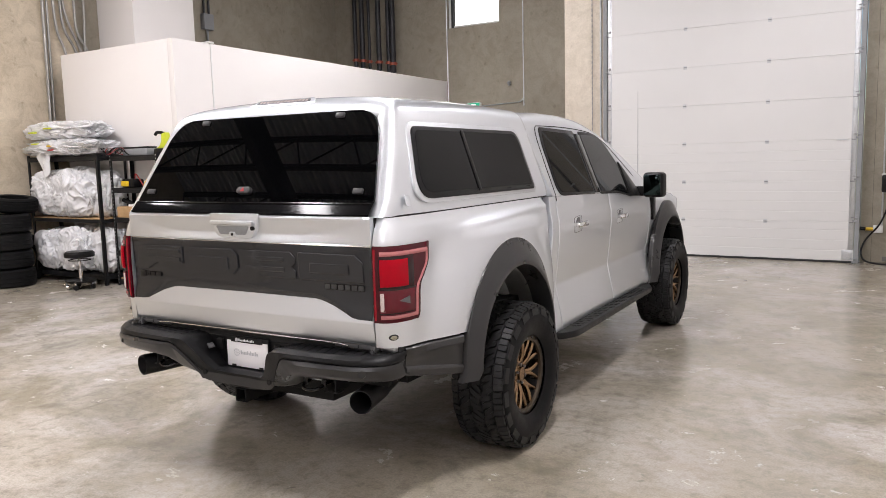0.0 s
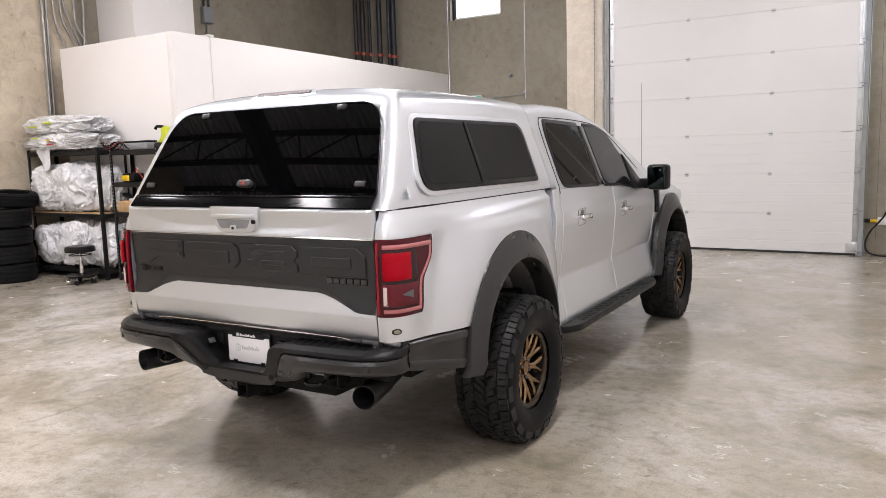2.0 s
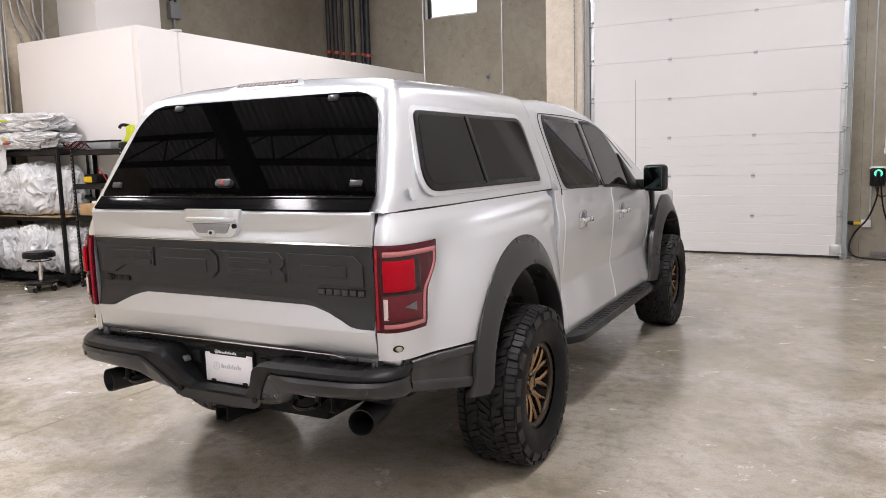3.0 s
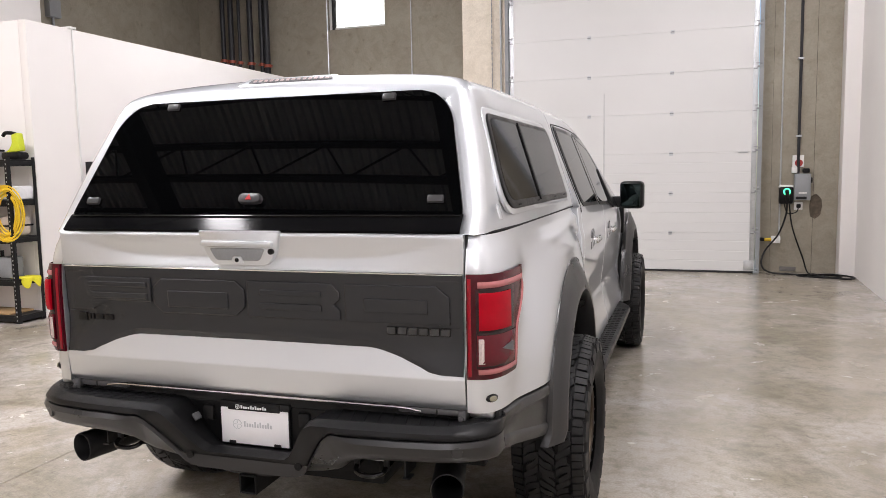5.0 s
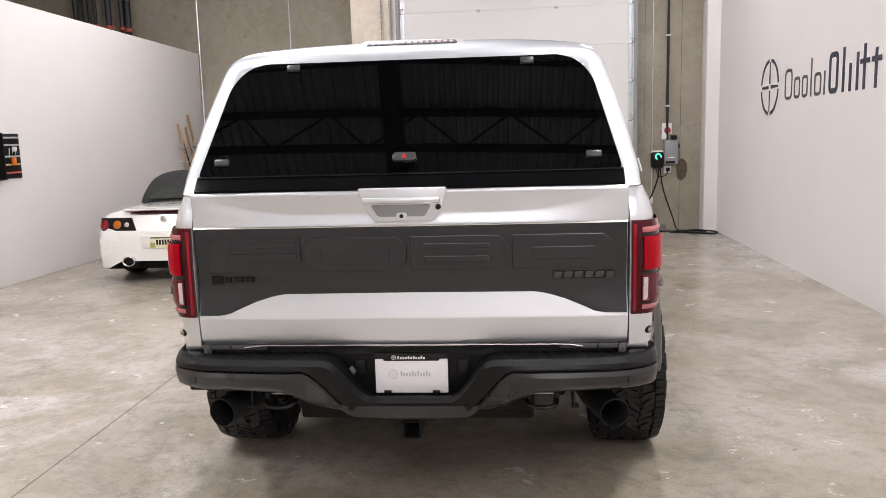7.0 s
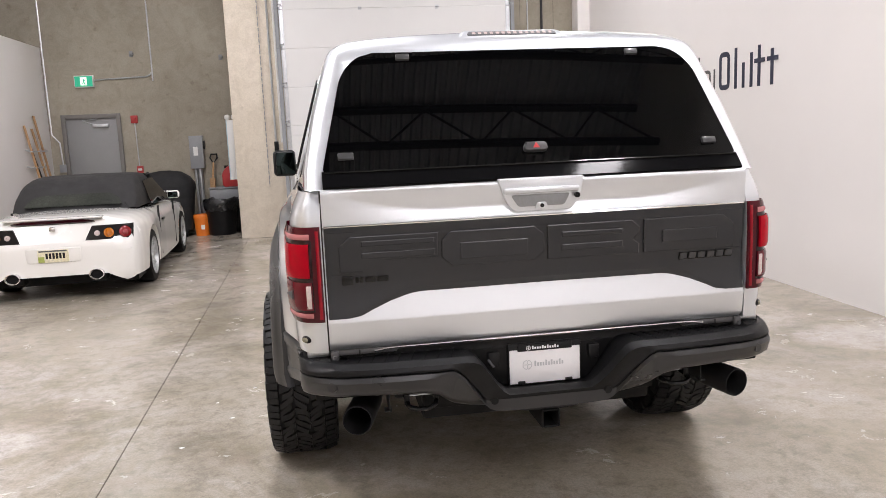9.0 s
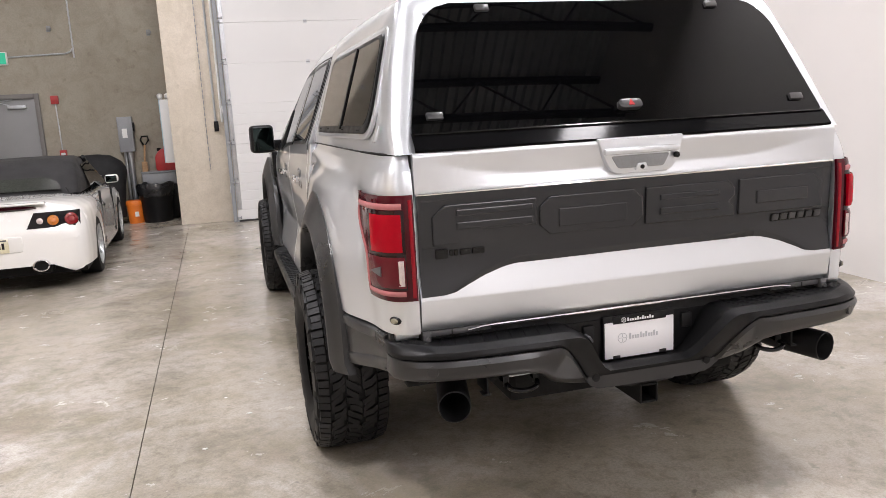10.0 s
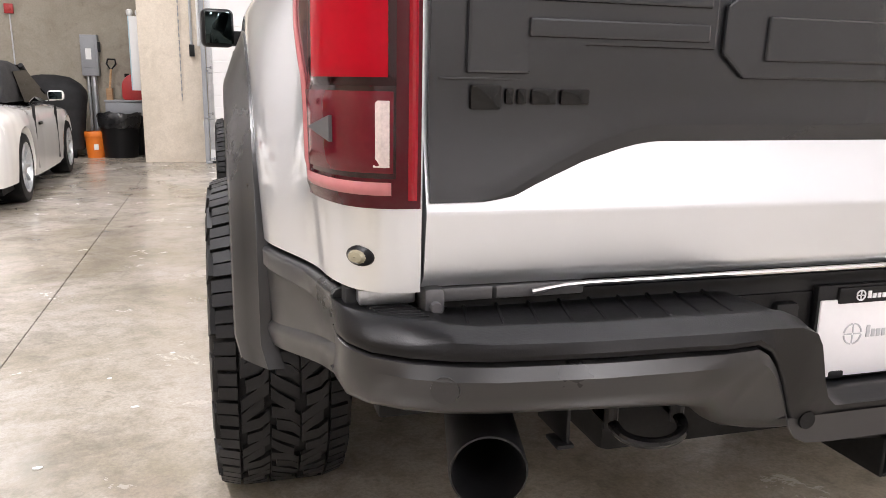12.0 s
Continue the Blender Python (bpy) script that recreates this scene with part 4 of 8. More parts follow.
bm, rows = cab_top(1.938, 4.62, 40)
grid(bm, [[(x * 0.9, y + 0.003, z - 0.02 * max(0, z - 1.5)) for x, y, z in rows[0]], rows[0]])
bm.faces.new([bm.verts.new((x * 0.985, y + 0.004, z - 0.01)) for x, y, z in rows[0]])
CAB = part("cab", bm, SILVER, TRUCK, "silver crew cab upper body and roof", 35)
bm, rows = cab_top(4.625, 5.74, 20)
bm.faces.new([bm.verts.new(p) for p in rows[-1]])
part("hood", bm, SILVER, TRUCK, "silver engine hood", 35)
for s in (1, -1):
    part("cab_pillar", cab_side(1.868, 1.983, s, 6), SILVER, TRUCK)
    d1 = part("rear_door", cab_side(1.994, 3.123, s, 20), SILVER, TRUCK, "silver rear passenger door")
    d2 = part("front_door", cab_side(3.134, 4.262, s, 20), SILVER, TRUCK, "silver front door")
    part("front_fender", cab_side(4.27, 5.72, s, 50), SILVER, TRUCK, "silver front fender")
    for d, y, zz in ((d1, 2.36, 1.232), (d2, 3.36, 1.215)):
        x = cab_x(y, zz)
        cup_ol = rounded([(y - 0.075, zz - 0.062), (y - 0.078, zz + 0.05), (y + 0.062, zz + 0.06), (y + 0.072, zz + 0.045), (y + 0.072, zz - 0.055)], 0.018)
        bm = bmesh.new()
        prism(bm, cup_ol, "x", -0.02, 0.002, 0.002)
        cup = part("handle_cup", on_side(bm, s, lambda y, z: cab_x(y, z), 0), SILVER, d, "silver handle hollow")
        # thin grey outline draws the shade that a sunken cup would have
        edge = [(s * (cab_x(p[0], p[1]) + 0.001), p[0], p[1]) for p in cup_ol]
        part("cup_edge", tube(bmesh.new(), edge, 0.0022, 6, True), BADGE_GREY, cup, "grey line that paints the shade along the hollow's edge")
        # raised dark grey plate colours in the shade behind the handle
        bm = bmesh.new()
        prism(bm, rounded([(y - 0.05, zz + 0.01), (y - 0.03, zz + 0.045), (y + 0.02, zz + 0.05), (y + 0.04, zz + 0.01)], 0.012), "x", 0.0, 0.004, 0.001)
        part("grip_hollow", on_side(bm, s, lambda y, z: cab_x(y, z), 0), BADGE_GREY, cup, "dark grey plate that paints the shade behind the handle")
        part("door_handle", abox(*sorted((s * (x + 0.018), s * (x + 0.048))), y - 0.09, y + 0.105, zz - 0.022, zz + 0.018, 0.013), CHROME, d, "bright chrome door handle")
        for dy in (-0.07, 0.08):
            part("handle_mount", abox(*sorted((s * (x - 0.01), s * (x + 0.03))), y + dy - 0.014, y + dy + 0.014, zz - 0.014, zz + 0.011, 0.004), CHROME, d)
    # side glass with black surround
    fx = lambda y, z: cab_x(y, z)
    panes = [([(2.07, 1.475), (2.775, 1.45), (2.80, 1.895), (2.165, 1.912), (2.115, 1.80)], [0.09, 0.02, 0.03, 0.03, 0.2], d1),
             ([(2.96, 1.443), (3.40, 1.425), (3.72, 1.375), (3.69, 1.63), (3.50, 1.81), (3.34, 1.885), (2.965, 1.895)], [0.02, 0.1, 0.02, 0.05, 0.2, 0.1, 0.03], d2)]
    for ol, rr, d in panes:
        c = Vector((sum(p[0] for p in ol) / len(ol), sum(p[1] for p in ol) / len(ol)))
        big = [(p[0] + (0.028 if p[0] > c.x else -0.028), p[1] + (0.026 if p[1] > c.y else -0.022)) for p in ol]
        bm = bmesh.new()
        prism(bm, rounded(big, [r + 0.01 for r in rr], 6), "x", -0.02, 0.006, 0.002)
        w = part("window_surround", on_side(bm, s, fx, 0), BLACK_PLASTIC, d, "black window surround")
        bm = bmesh.new()
        prism(bm, rounded(ol, rr, 6), "x", 0.0, 0.009)
        part("pane", on_side(bm, s, fx, 0), CAB_GLASS, w, "dark tinted side glass")
    bm = bmesh.new()
    prism(bm, [(2.80, 1.44), (2.93, 1.435), (2.94, 1.895), (2.825, 1.90)], "x", -0.01, 0.01, 0.003)
    part("door_pillar", on_side(bm, s, fx, 0), GLOSS_BLACK, d1, "gloss black door pillar trim")
    # seam of the door frames below the roof's edge
    seam = curve_pts([(1.989, 1.42, 0), (2.0, 1.55, 0), (2.015, 1.70, 0), (2.04, 1.86, 0), (2.085, 1.932, 0), (2.17, 1.945, 0), (2.6, 1.945, 0), (3.0, 1.932, 0), (3.3, 1.905, 0), (3.55, 1.83, 0), (3.8, 1.69, 0), (4.05, 1.53, 0)], 4)
    part("door_seam", tube(bmesh.new(), [(s * (cab_x(p.x, p.y) + 0.0005), p.x, p.y) for p in seam], 0.0035, 6), GAP, CAB, "dark seam round the door frames")
    # mirror
    mir = part("door_mirror", abox(-0.095, 0.095, -0.05, 0.075, -0.12, 0.105, 0.035, 4), BLACK_PLASTIC, TRUCK, "large black door mirror", m=pose(s * 1.135, 3.98, 1.455, 0, 0, s * -8))
    part("mirror_glass", abox(-0.078, 0.078, -0.054, -0.045, -0.1, 0.085, 0.004), MIRROR_GLASS, mir, "dark mirror glass")
    bm = abox(*sorted((s * -0.2, s * -0.07)), -0.03, 0.05, -0.11, -0.02, 0.02)
    part("mirror_arm", bm, BLACK_PLASTIC, mir)
    bm = bmesh.new()
    prism(bm, [(3.71, 1.362), (4.03, 1.345), (3.93, 1.47), (3.71, 1.665)], "x", -0.01, 0.02, 0.005)
    part("mirror_base", on_side(bm, s, fx, 0), BLACK_PLASTIC, d2)
    # fender vent
    part("fender_vent", abox(*sorted((s * 1.0, s * 1.045)), 4.31, 4.39, 1.10, 1.33, 0.012), BLACK_PLASTIC, TRUCK, "black fender vent")
    # running board
    bm = bmesh.new()
    prism(bm, rounded([(s * 0.9, 1.86), (s * 1.06, 1.88), (s * 1.13, 2.02), (s * 1.13, 3.95), (s * 1.06, 4.12), (s * 0.9, 4.14)], 0.05), "z", 0.47, 0.52, 0.012)
    rb = part("running_board", bm, BLACK_PLASTIC, TRUCK, "black running board with raised treads")
    for j in range(26):
        for i in range(3):
            part("tread_pad", abox(-0.016, 0.016, -0.011, 0.011, 0, 0.006, 0.003, 1), BLACK_STEEL, rb, m=pose(s * (1.02 + 0.035 * i), 2.15 + 0.065 * j, 0.5195, 0, 0, 25))
    for y in (2.2, 3.0, 3.8):
        part("board_bracket", abox(*sorted((s * 0.75, s * 0.95)), y - 0.03, y + 0.03, 0.46, 0.5, 0.01), UNDERBODY, rb)
    # front end
part("inner_body", abox(-0.94, 0.94, 1.95, 4.2, 0.5, 1.43), GAP, TRUCK, "dark cab interior body")
part("engine_bay", abox(-0.6, 0.6, 4.2, 5.6, 0.45, 1.2), UNDERBODY, TRUCK, "dark engine bay")
part("front_bumper", abox(-0.98, 0.98, 5.55, 5.85, 0.6, 0.85, 0.06), CLADDING, TRUCK, "grey front bumper")
part("grille", abox(-0.85, 0.85, 5.55, 5.78, 0.85, 1.18, 0.04), BLACK_PLASTIC, TRUCK, "black grille")
part("antenna", tube(bmesh.new(), [(0.86, 4.42, 1.36), (0.86, 4.42, 1.42), (0.86, 4.41, 2.32)], [0.012, 0.004, 0.002], 8), STEEL_GREY, TRUCK, "thin dark whip antenna")
part("chassis", abox(-0.5, 0.5, 0.1, 4.3, 0.48, 0.72, 0.02), UNDERBODY, TRUCK, "dark chassis frame")
bm = tube(bmesh.new(), [(-0.85, AXLE_R, 0.43), (0.85, AXLE_R, 0.43)], 0.05, 12)
AXLE = part("rear_axle", bm, UNDERBODY, TRUCK, "dark rear axle with a round differential")
part("differential", lathe(bmesh.new(), [(-0.16, 0.02), (-0.13, 0.11), (0, 0.15), (0.13, 0.1), (0.16, 0.02)], "y", 20), UNDERBODY, AXLE, m=pose(0.08, AXLE_R, 0.43))
part("front_axle", tube(bmesh.new(), [(-0.85, AXLE_F, 0.43), (0.85, AXLE_F, 0.43)], 0.05, 12), UNDERBODY, TRUCK)
for s in (1, -1):
    part("shock_absorber", tube(bmesh.new(), [(s * 0.66, 1.0, 0.45), (s * 0.72, 1.3, 0.98)], 0.045, 14), BADGE_GREY, TRUCK, "grey shock absorber")
    part("leaf_spring", abox(*sorted((s * 0.6, s * 0.67)), 0.55, 1.75, 0.48, 0.53, 0.01), UNDERBODY, TRUCK)
    for k in range(5):
        y = 0.98 + 0.11 * k
        part("inner_fender_rib", tube(bmesh.new(), curve_pts([(s * 0.66, y - 0.05, 1.135), (s * 0.70, y - 0.02, 1.09), (s * 0.73, y + 0.03, 0.98), (s * 0.74, y + 0.10, 0.82), (s * 0.74, y + 0.15, 0.7)]), 0.022, 10), HOUSE_GREY, TRUCK, "pressed grey wheel-house rib")
    part("inner_fender_panel", abox(*sorted((s * 0.62, s * 0.70)), 0.75, 1.55, 0.62, 1.13, 0.03), HOUSE_GREY, TRUCK, "grey bed inner panel")


# ---- bumper ----
def bumper_stations():
    """Along one half: x, y of the face, top, split and bottom heights."""
    return [(0.0, -0.158, 0.630, 0.576, 0.570), (0.14, -0.158, 0.630, 0.576, 0.570), (0.17, -0.160, 0.632, 0.577, 0.571), (0.20, -0.163, 0.655, 0.580, 0.573), (0.23, -0.166, 0.695, 0.584, 0.575), (0.255, -0.168, 0.733, 0.596, 0.576), (0.28, -0.170, 0.77, 0.622, 0.579), (0.30, -0.172, 0.793, 0.652, 0.582), (0.33, -0.174, 0.805, 0.695, 0.588),
            (0.36, -0.176, 0.807, 0.733, 0.597), (0.385, -0.177, 0.808, 0.758, 0.603), (0.41, -0.178, 0.808, 0.772, 0.615), (0.46, -0.177, 0.808, 0.769, 0.66), (0.52, -0.174, 0.808, 0.770, 0.682),
            (0.65, -0.168, 0.808, 0.770, 0.687), (0.80, -0.15, 0.808, 0.770, 0.688), (0.845, -0.138, 0.810, 0.770, 0.688), (0.86, -0.132, 0.814, 0.770, 0.688), (0.905, -0.11, 0.815, 0.770, 0.688), (0.95, -0.075, 0.815, 0.770, 0.688), (0.974, -0.035, 0.815, 0.771, 0.688), (0.983, 0.005, 0.815, 0.772, 0.698), (0.983, 0.045, 0.815, 0.773, 0.695)]


for s in (1, -1):
    up, lo = bmesh.new(), bmesh.new()
    r1, r2 = [], []
    def lean(x, z):
        """How far the dropped middle falls back towards its lower edge."""
        return 0.085 * max(0, min(1, (0.52 - x) / 0.1)) * max(0, min(1, (0.775 - z) / 0.19))

    st = bumper_stations()
    for x, y, zt, zs_, zb in st:
        corner = max(0, min(1, (x - 0.845) / 0.055))
        inx = x - 0.085 * corner
        back = 0.06 * (1 - corner) + max(0.01, y + 0.09) * corner
        lip = 0.012 + 0.012 * corner
        top = [(0.075, zt - 0.004), (0.058, zt), (0.05, zt - 0.001), (0.03, zt - 0.008), (0.008, zt - lip), (0.001, zs_ + 0.012), (0.004, zs_ + 0.004), (0.02, zs_)]
        low = [(0.012, zs_ - 0.001), (0.001, zs_ - 0.003), (-0.010, zs_ - 0.020), (0.002, zb + 0.035), (0.01, zb + 0.014), (0.026, zb + 0.003), (0.055, zb)]
        r1.append([(s * inx, back, zt - 0.014), (s * inx, back - 0.002, zt - 0.008)] + [(s * x, y + d + lean(x, z), z) for d, z in top] + [(s * inx, back, zs_)])
        r2.append([(s * inx, back, zs_ - 0.001)] + [(s * x, y + d + lean(x, z), z) for d, z in low] + [(s * inx, back, zb + 0.01)])
    grid(up, r1)
    grid(lo, r2)
    pad = part("bumper_pad", up, BLACK_PLASTIC, TRUCK, "black grained bumper step pad", 45)
    face = part("bumper_face", lo, CLADDING, TRUCK, "grey satin bumper face", 45)
    for k in range(9):
        x = 0.39 + 0.052 * k
        part("step_rib", abox(-0.003, 0.003, -0.055, 0.075, -0.004, 0.004, 0.0015, 1), BLACK_PLASTIC, pad, m=pose(s * x, -0.045, 0.8010, 0, 0, s * 14))
    for k in range(6):
        part("corner_rib", abox(-0.032, 0.032, -0.003, 0.003, -0.002, 0.004, 0.0015, 1), BLACK_PLASTIC, pad, m=pose(s * (0.893 + 0.003 * k), -0.04 + 0.012 * k, 0.809, 0, 0, s * 6))
    part("parking_sensor", lathe(bmesh.new(), [(-0.004, 0.001), (-0.004, 0.019), (0.006, 0.021)], "y", 20), CLADDING, face, "round grey parking sensor", m=pose(s * 0.863, -0.135, 0.737, 0, 0, s * 26))
    part("bolt_cap", lathe(bmesh.new(), [(-0.006, 0.001), (-0.006, 0.015), (0.006, 0.016)], "y", 16), BLACK_PLASTIC, face, m=pose(s * 0.235, -0.090, 0.606))
    # recovery hook and bracket
    bm = tube(bmesh.new(), curve_pts([(s * 0.465, 0.02, 0.638), (s * 0.465, -0.07, 0.632), (s * 0.475, -0.105, 0.622), (s * 0.505, -0.122, 0.616), (s * 0.545, -0.122, 0.616), (s * 0.575, -0.105, 0.622), (s * 0.58, -0.07, 0.632), (s * 0.58, 0.02, 0.638)], 4), 0.009, 10)
    part("recovery_hook", bm, GLOSS_BLACK, TRUCK, "gloss black recovery hook")
    for x in (0.465, 0.58):
        part("hook_pin", tube(bmesh.new(), [(s * x, -0.072, 0.66), (s * x, -0.072, 0.62)], 0.011, 10), BLACK_STEEL, TRUCK)
    part("hook_bar", tube(bmesh.new(), [(s * 0.47, -0.05, 0.648), (s * 0.575, -0.05, 0.648)], 0.004, 8), GALV, TRUCK, "thin bare metal bar")
    part("hook_bracket", abox(*sorted((s * 0.43, s * 0.62)), 0.0, 0.08, 0.62, 0.70, 0.01), UNDERBODY, TRUCK)
    part("hanger", abox(*sorted((s * 0.645, s * 0.652)), -0.07, 0.04, 0.60, 0.70, 0.003), BLACK_STEEL, TRUCK)
    part("hanger_foot", abox(*sorted((s * 0.64, s * 0.668)), -0.075, -0.03, 0.596, 0.603, 0.002), BLACK_STEEL, TRUCK)
    for x in (0.63, 0.69):
        part("hanger_bolt", lathe(bmesh.new(), [(-0.008, 0.001), (-0.008, 0.007), (0.0, 0.007)], "y", 6), GALV, TRUCK, m=pose(s * x, -0.005, 0.652))
    part("bumper_brace", abox(*sorted((s * 0.60, s * 0.93)), -0.02, 0.03, 0.65, 0.70, 0.008), UNDERBODY, TRUCK)
    bm = bmesh.new()
    for px, pr in (((0, -0.0), 0.058),):
        lathe(bm, [(0.35, 0.045), (0.22, 0.05), (0.16, 0.058), (-0.082, 0.0595), (-0.089, 0.058), (-0.090, 0.0555), (-0.085, 0.053), (0.2, 0.05), (0.2, 0.001)], "y", 32)
    part("exhaust_tip", bm, BLACK_STEEL, TRUCK, "wide black exhaust tip", m=pose(0.785 if s > 0 else -0.755, 0.01, 0.575, 0, 0, s * 14))
    part("exhaust_pipe", tube(bmesh.new(), [(s * 0.72, 0.3, 0.59), (s * 0.55, 0.75, 0.62)], 0.045, 12), GALV, TRUCK)

bm = bmesh.new()
prism(bm, [(-0.32, 0.79), (0.32, 0.79), (0.2, 0.63), (-0.2, 0.63)], "y", 0.015, 0.06, 0.004)
WELL = part("plate_well", bm, BLACK_PLASTIC, TRUCK, "recessed black number plate well")
# near-black box added for the deep shade between tailgate and bumper
part("gate_shadow_gap", abox(-0.86, 0.86, 0.02, 0.06, 0.775, 0.82), GAP, TRUCK, "dark box that stands for the shade under the tailgate")
for s in (1, -1):
    part("socket_cover", abox(s * 0.212 - 0.024, s * 0.212 + 0.024, 0.0, 0.025, 0.715, 0.775, 0.008), BLACK_STEEL, WELL, "round-edged socket cover")
part("plate_light", abox(-0.015, 0.015, -0.02, 0.02, -0.004, 0.006, 0.004), BADGE_GREY, TRUCK, "small plate lamp", m=pose(-0.235, -0.04, 0.742, 0, 56, 0))
PLATE = part("number_plate", abox(-0.154, 0.154, 0.0, 0.016, 0.628, 0.802, 0.004), BLACK_STEEL, WELL, "black plate frame round a blank white dealer plate")
part("plate_face", abox(-0.149, 0.149, -0.004, 0.002, 0.633, 0.776, 0.003), WHITE_PLATE, PLATE, "blank white plate")
for x in (-0.1, 0.1):
    part("plate_tab", abox(x - 0.016, x + 0.016, -0.007, 0.002, 0.63, 0.645, 0.004), BLACK_STEEL, PLATE)
part("top_band", abox(-0.115, 0.115, -0.007, 0.002, 0.768, 0.798, 0.004), BLACK_STEEL, PLATE)


def ring_mark(bm, x, z, r, y, w):
    """A plain wheel-shaped mark: a ring and four spokes."""
    n = 28
    for a0 in (0.12, math.pi / 2 + 0.12, math.pi + 0.12, 1.5 * math.pi + 0.12):
        ring = [(r * math.cos(a0 + k * (math.pi / 2 - 0.24) / 7), r * math.sin(a0 + k * (math.pi / 2 - 0.24) / 7)) for k in range(8)]
        inner = [(c * (1 - w), d * (1 - w)) for c, d in ring[::-1]]
        prism(bm, [(x + c, z + d) for c, d in ring + inner], "y", y, y + 0.002)
    for k in range(4):
        a = math.pi / 2 * k
        c, d = math.cos(a), math.sin(a)
        q = r * w * 0.5
        prism(bm, [(x + c * r * 0.12 - d * q, z + d * r * 0.12 + c * q), (x + c * r * 0.88 - d * q * 0.6, z + d * r * 0.88 + c * q * 0.6), (x + c * r * 0.88 + d * q * 0.6, z + d * r * 0.88 - c * q * 0.6), (x + c * r * 0.12 + d * q, z + d * r * 0.12 - c * q)], "y", y, y + 0.002)
    return bm


part("plate_mark", ring_mark(bmesh.new(), -0.075, 0.712, 0.02, -0.0058, 0.12), NAVY_INK, PLATE, "plain dark wheel mark")
part("band_mark", ring_mark(bmesh.new(), -0.07, 0.783, 0.010, -0.0088, 0.2), WHITE_PLATE, PLATE)
for k in range(11):
    x = -0.045 + 0.0115 * k
    h = 0.022 if k in (0, 4, 6, 9) else 0.014
    part("word_bar", abox(x, x + 0.007, -0.0058, -0.002, 0.704, 0.704 + h), NAVY_INK, PLATE)
    part("word_bar", abox(-0.055 + 0.0105 * k, -0.048 + 0.0105 * k, -0.0088, -0.004, 0.777, 0.777 + h * 0.6), WHITE_PLATE, PLATE)
# hitch
bm = bmesh.new()
for x0, x1, z0, z1 in ((-0.038, -0.030, 0.462, 0.538), (0.030, 0.038, 0.462, 0.538), (-0.030, 0.030, 0.530, 0.538), (-0.030, 0.030, 0.462, 0.470)):
    box(bm, x0, x1, -0.07, 0.15, z0, z1, 0.003, 1)
HITCH = part("hitch_receiver", bm, UNDERBODY, TRUCK, "square black hitch receiver")
part("hitch_beam", abox(-0.5, 0.5, 0.05, 0.14, 0.54, 0.62, 0.02), UNDERBODY, TRUCK)
part("safety_loop", tube(bmesh.new(), curve_pts([(-0.13, 0.05, 0.54), (-0.12, -0.04, 0.55), (-0.05, -0.05, 0.545), (0.05, -0.05, 0.545), (0.12, -0.04, 0.55), (0.13, 0.05, 0.54)], 4), 0.012, 8), BLACK_STEEL, HITCH)


# ---- wheels ----
def tyre_mesh():
    """Tyre turned about x, outer face towards +x, with lugs cut all round."""
    bm = bmesh.new()
    W, R = 0.16, TYRE_R - 0.012
    lathe(bm, [(-W + 0.02, 0.235), (-W - 0.004, 0.27), (-W - 0.012, 0.33), (-W - 0.004, 0.385), (-W + 0.012, R - 0.022), (-W + 0.04, R - 0.004), (-0.06, R), (0.06, R), (W - 0.04, R - 0.004), (W - 0.012, R - 0.022), (W + 0.004, 0.385), (W + 0.012, 0.33), (W + 0.004, 0.27), (W - 0.02, 0.235)], "x", 72)
    return bm


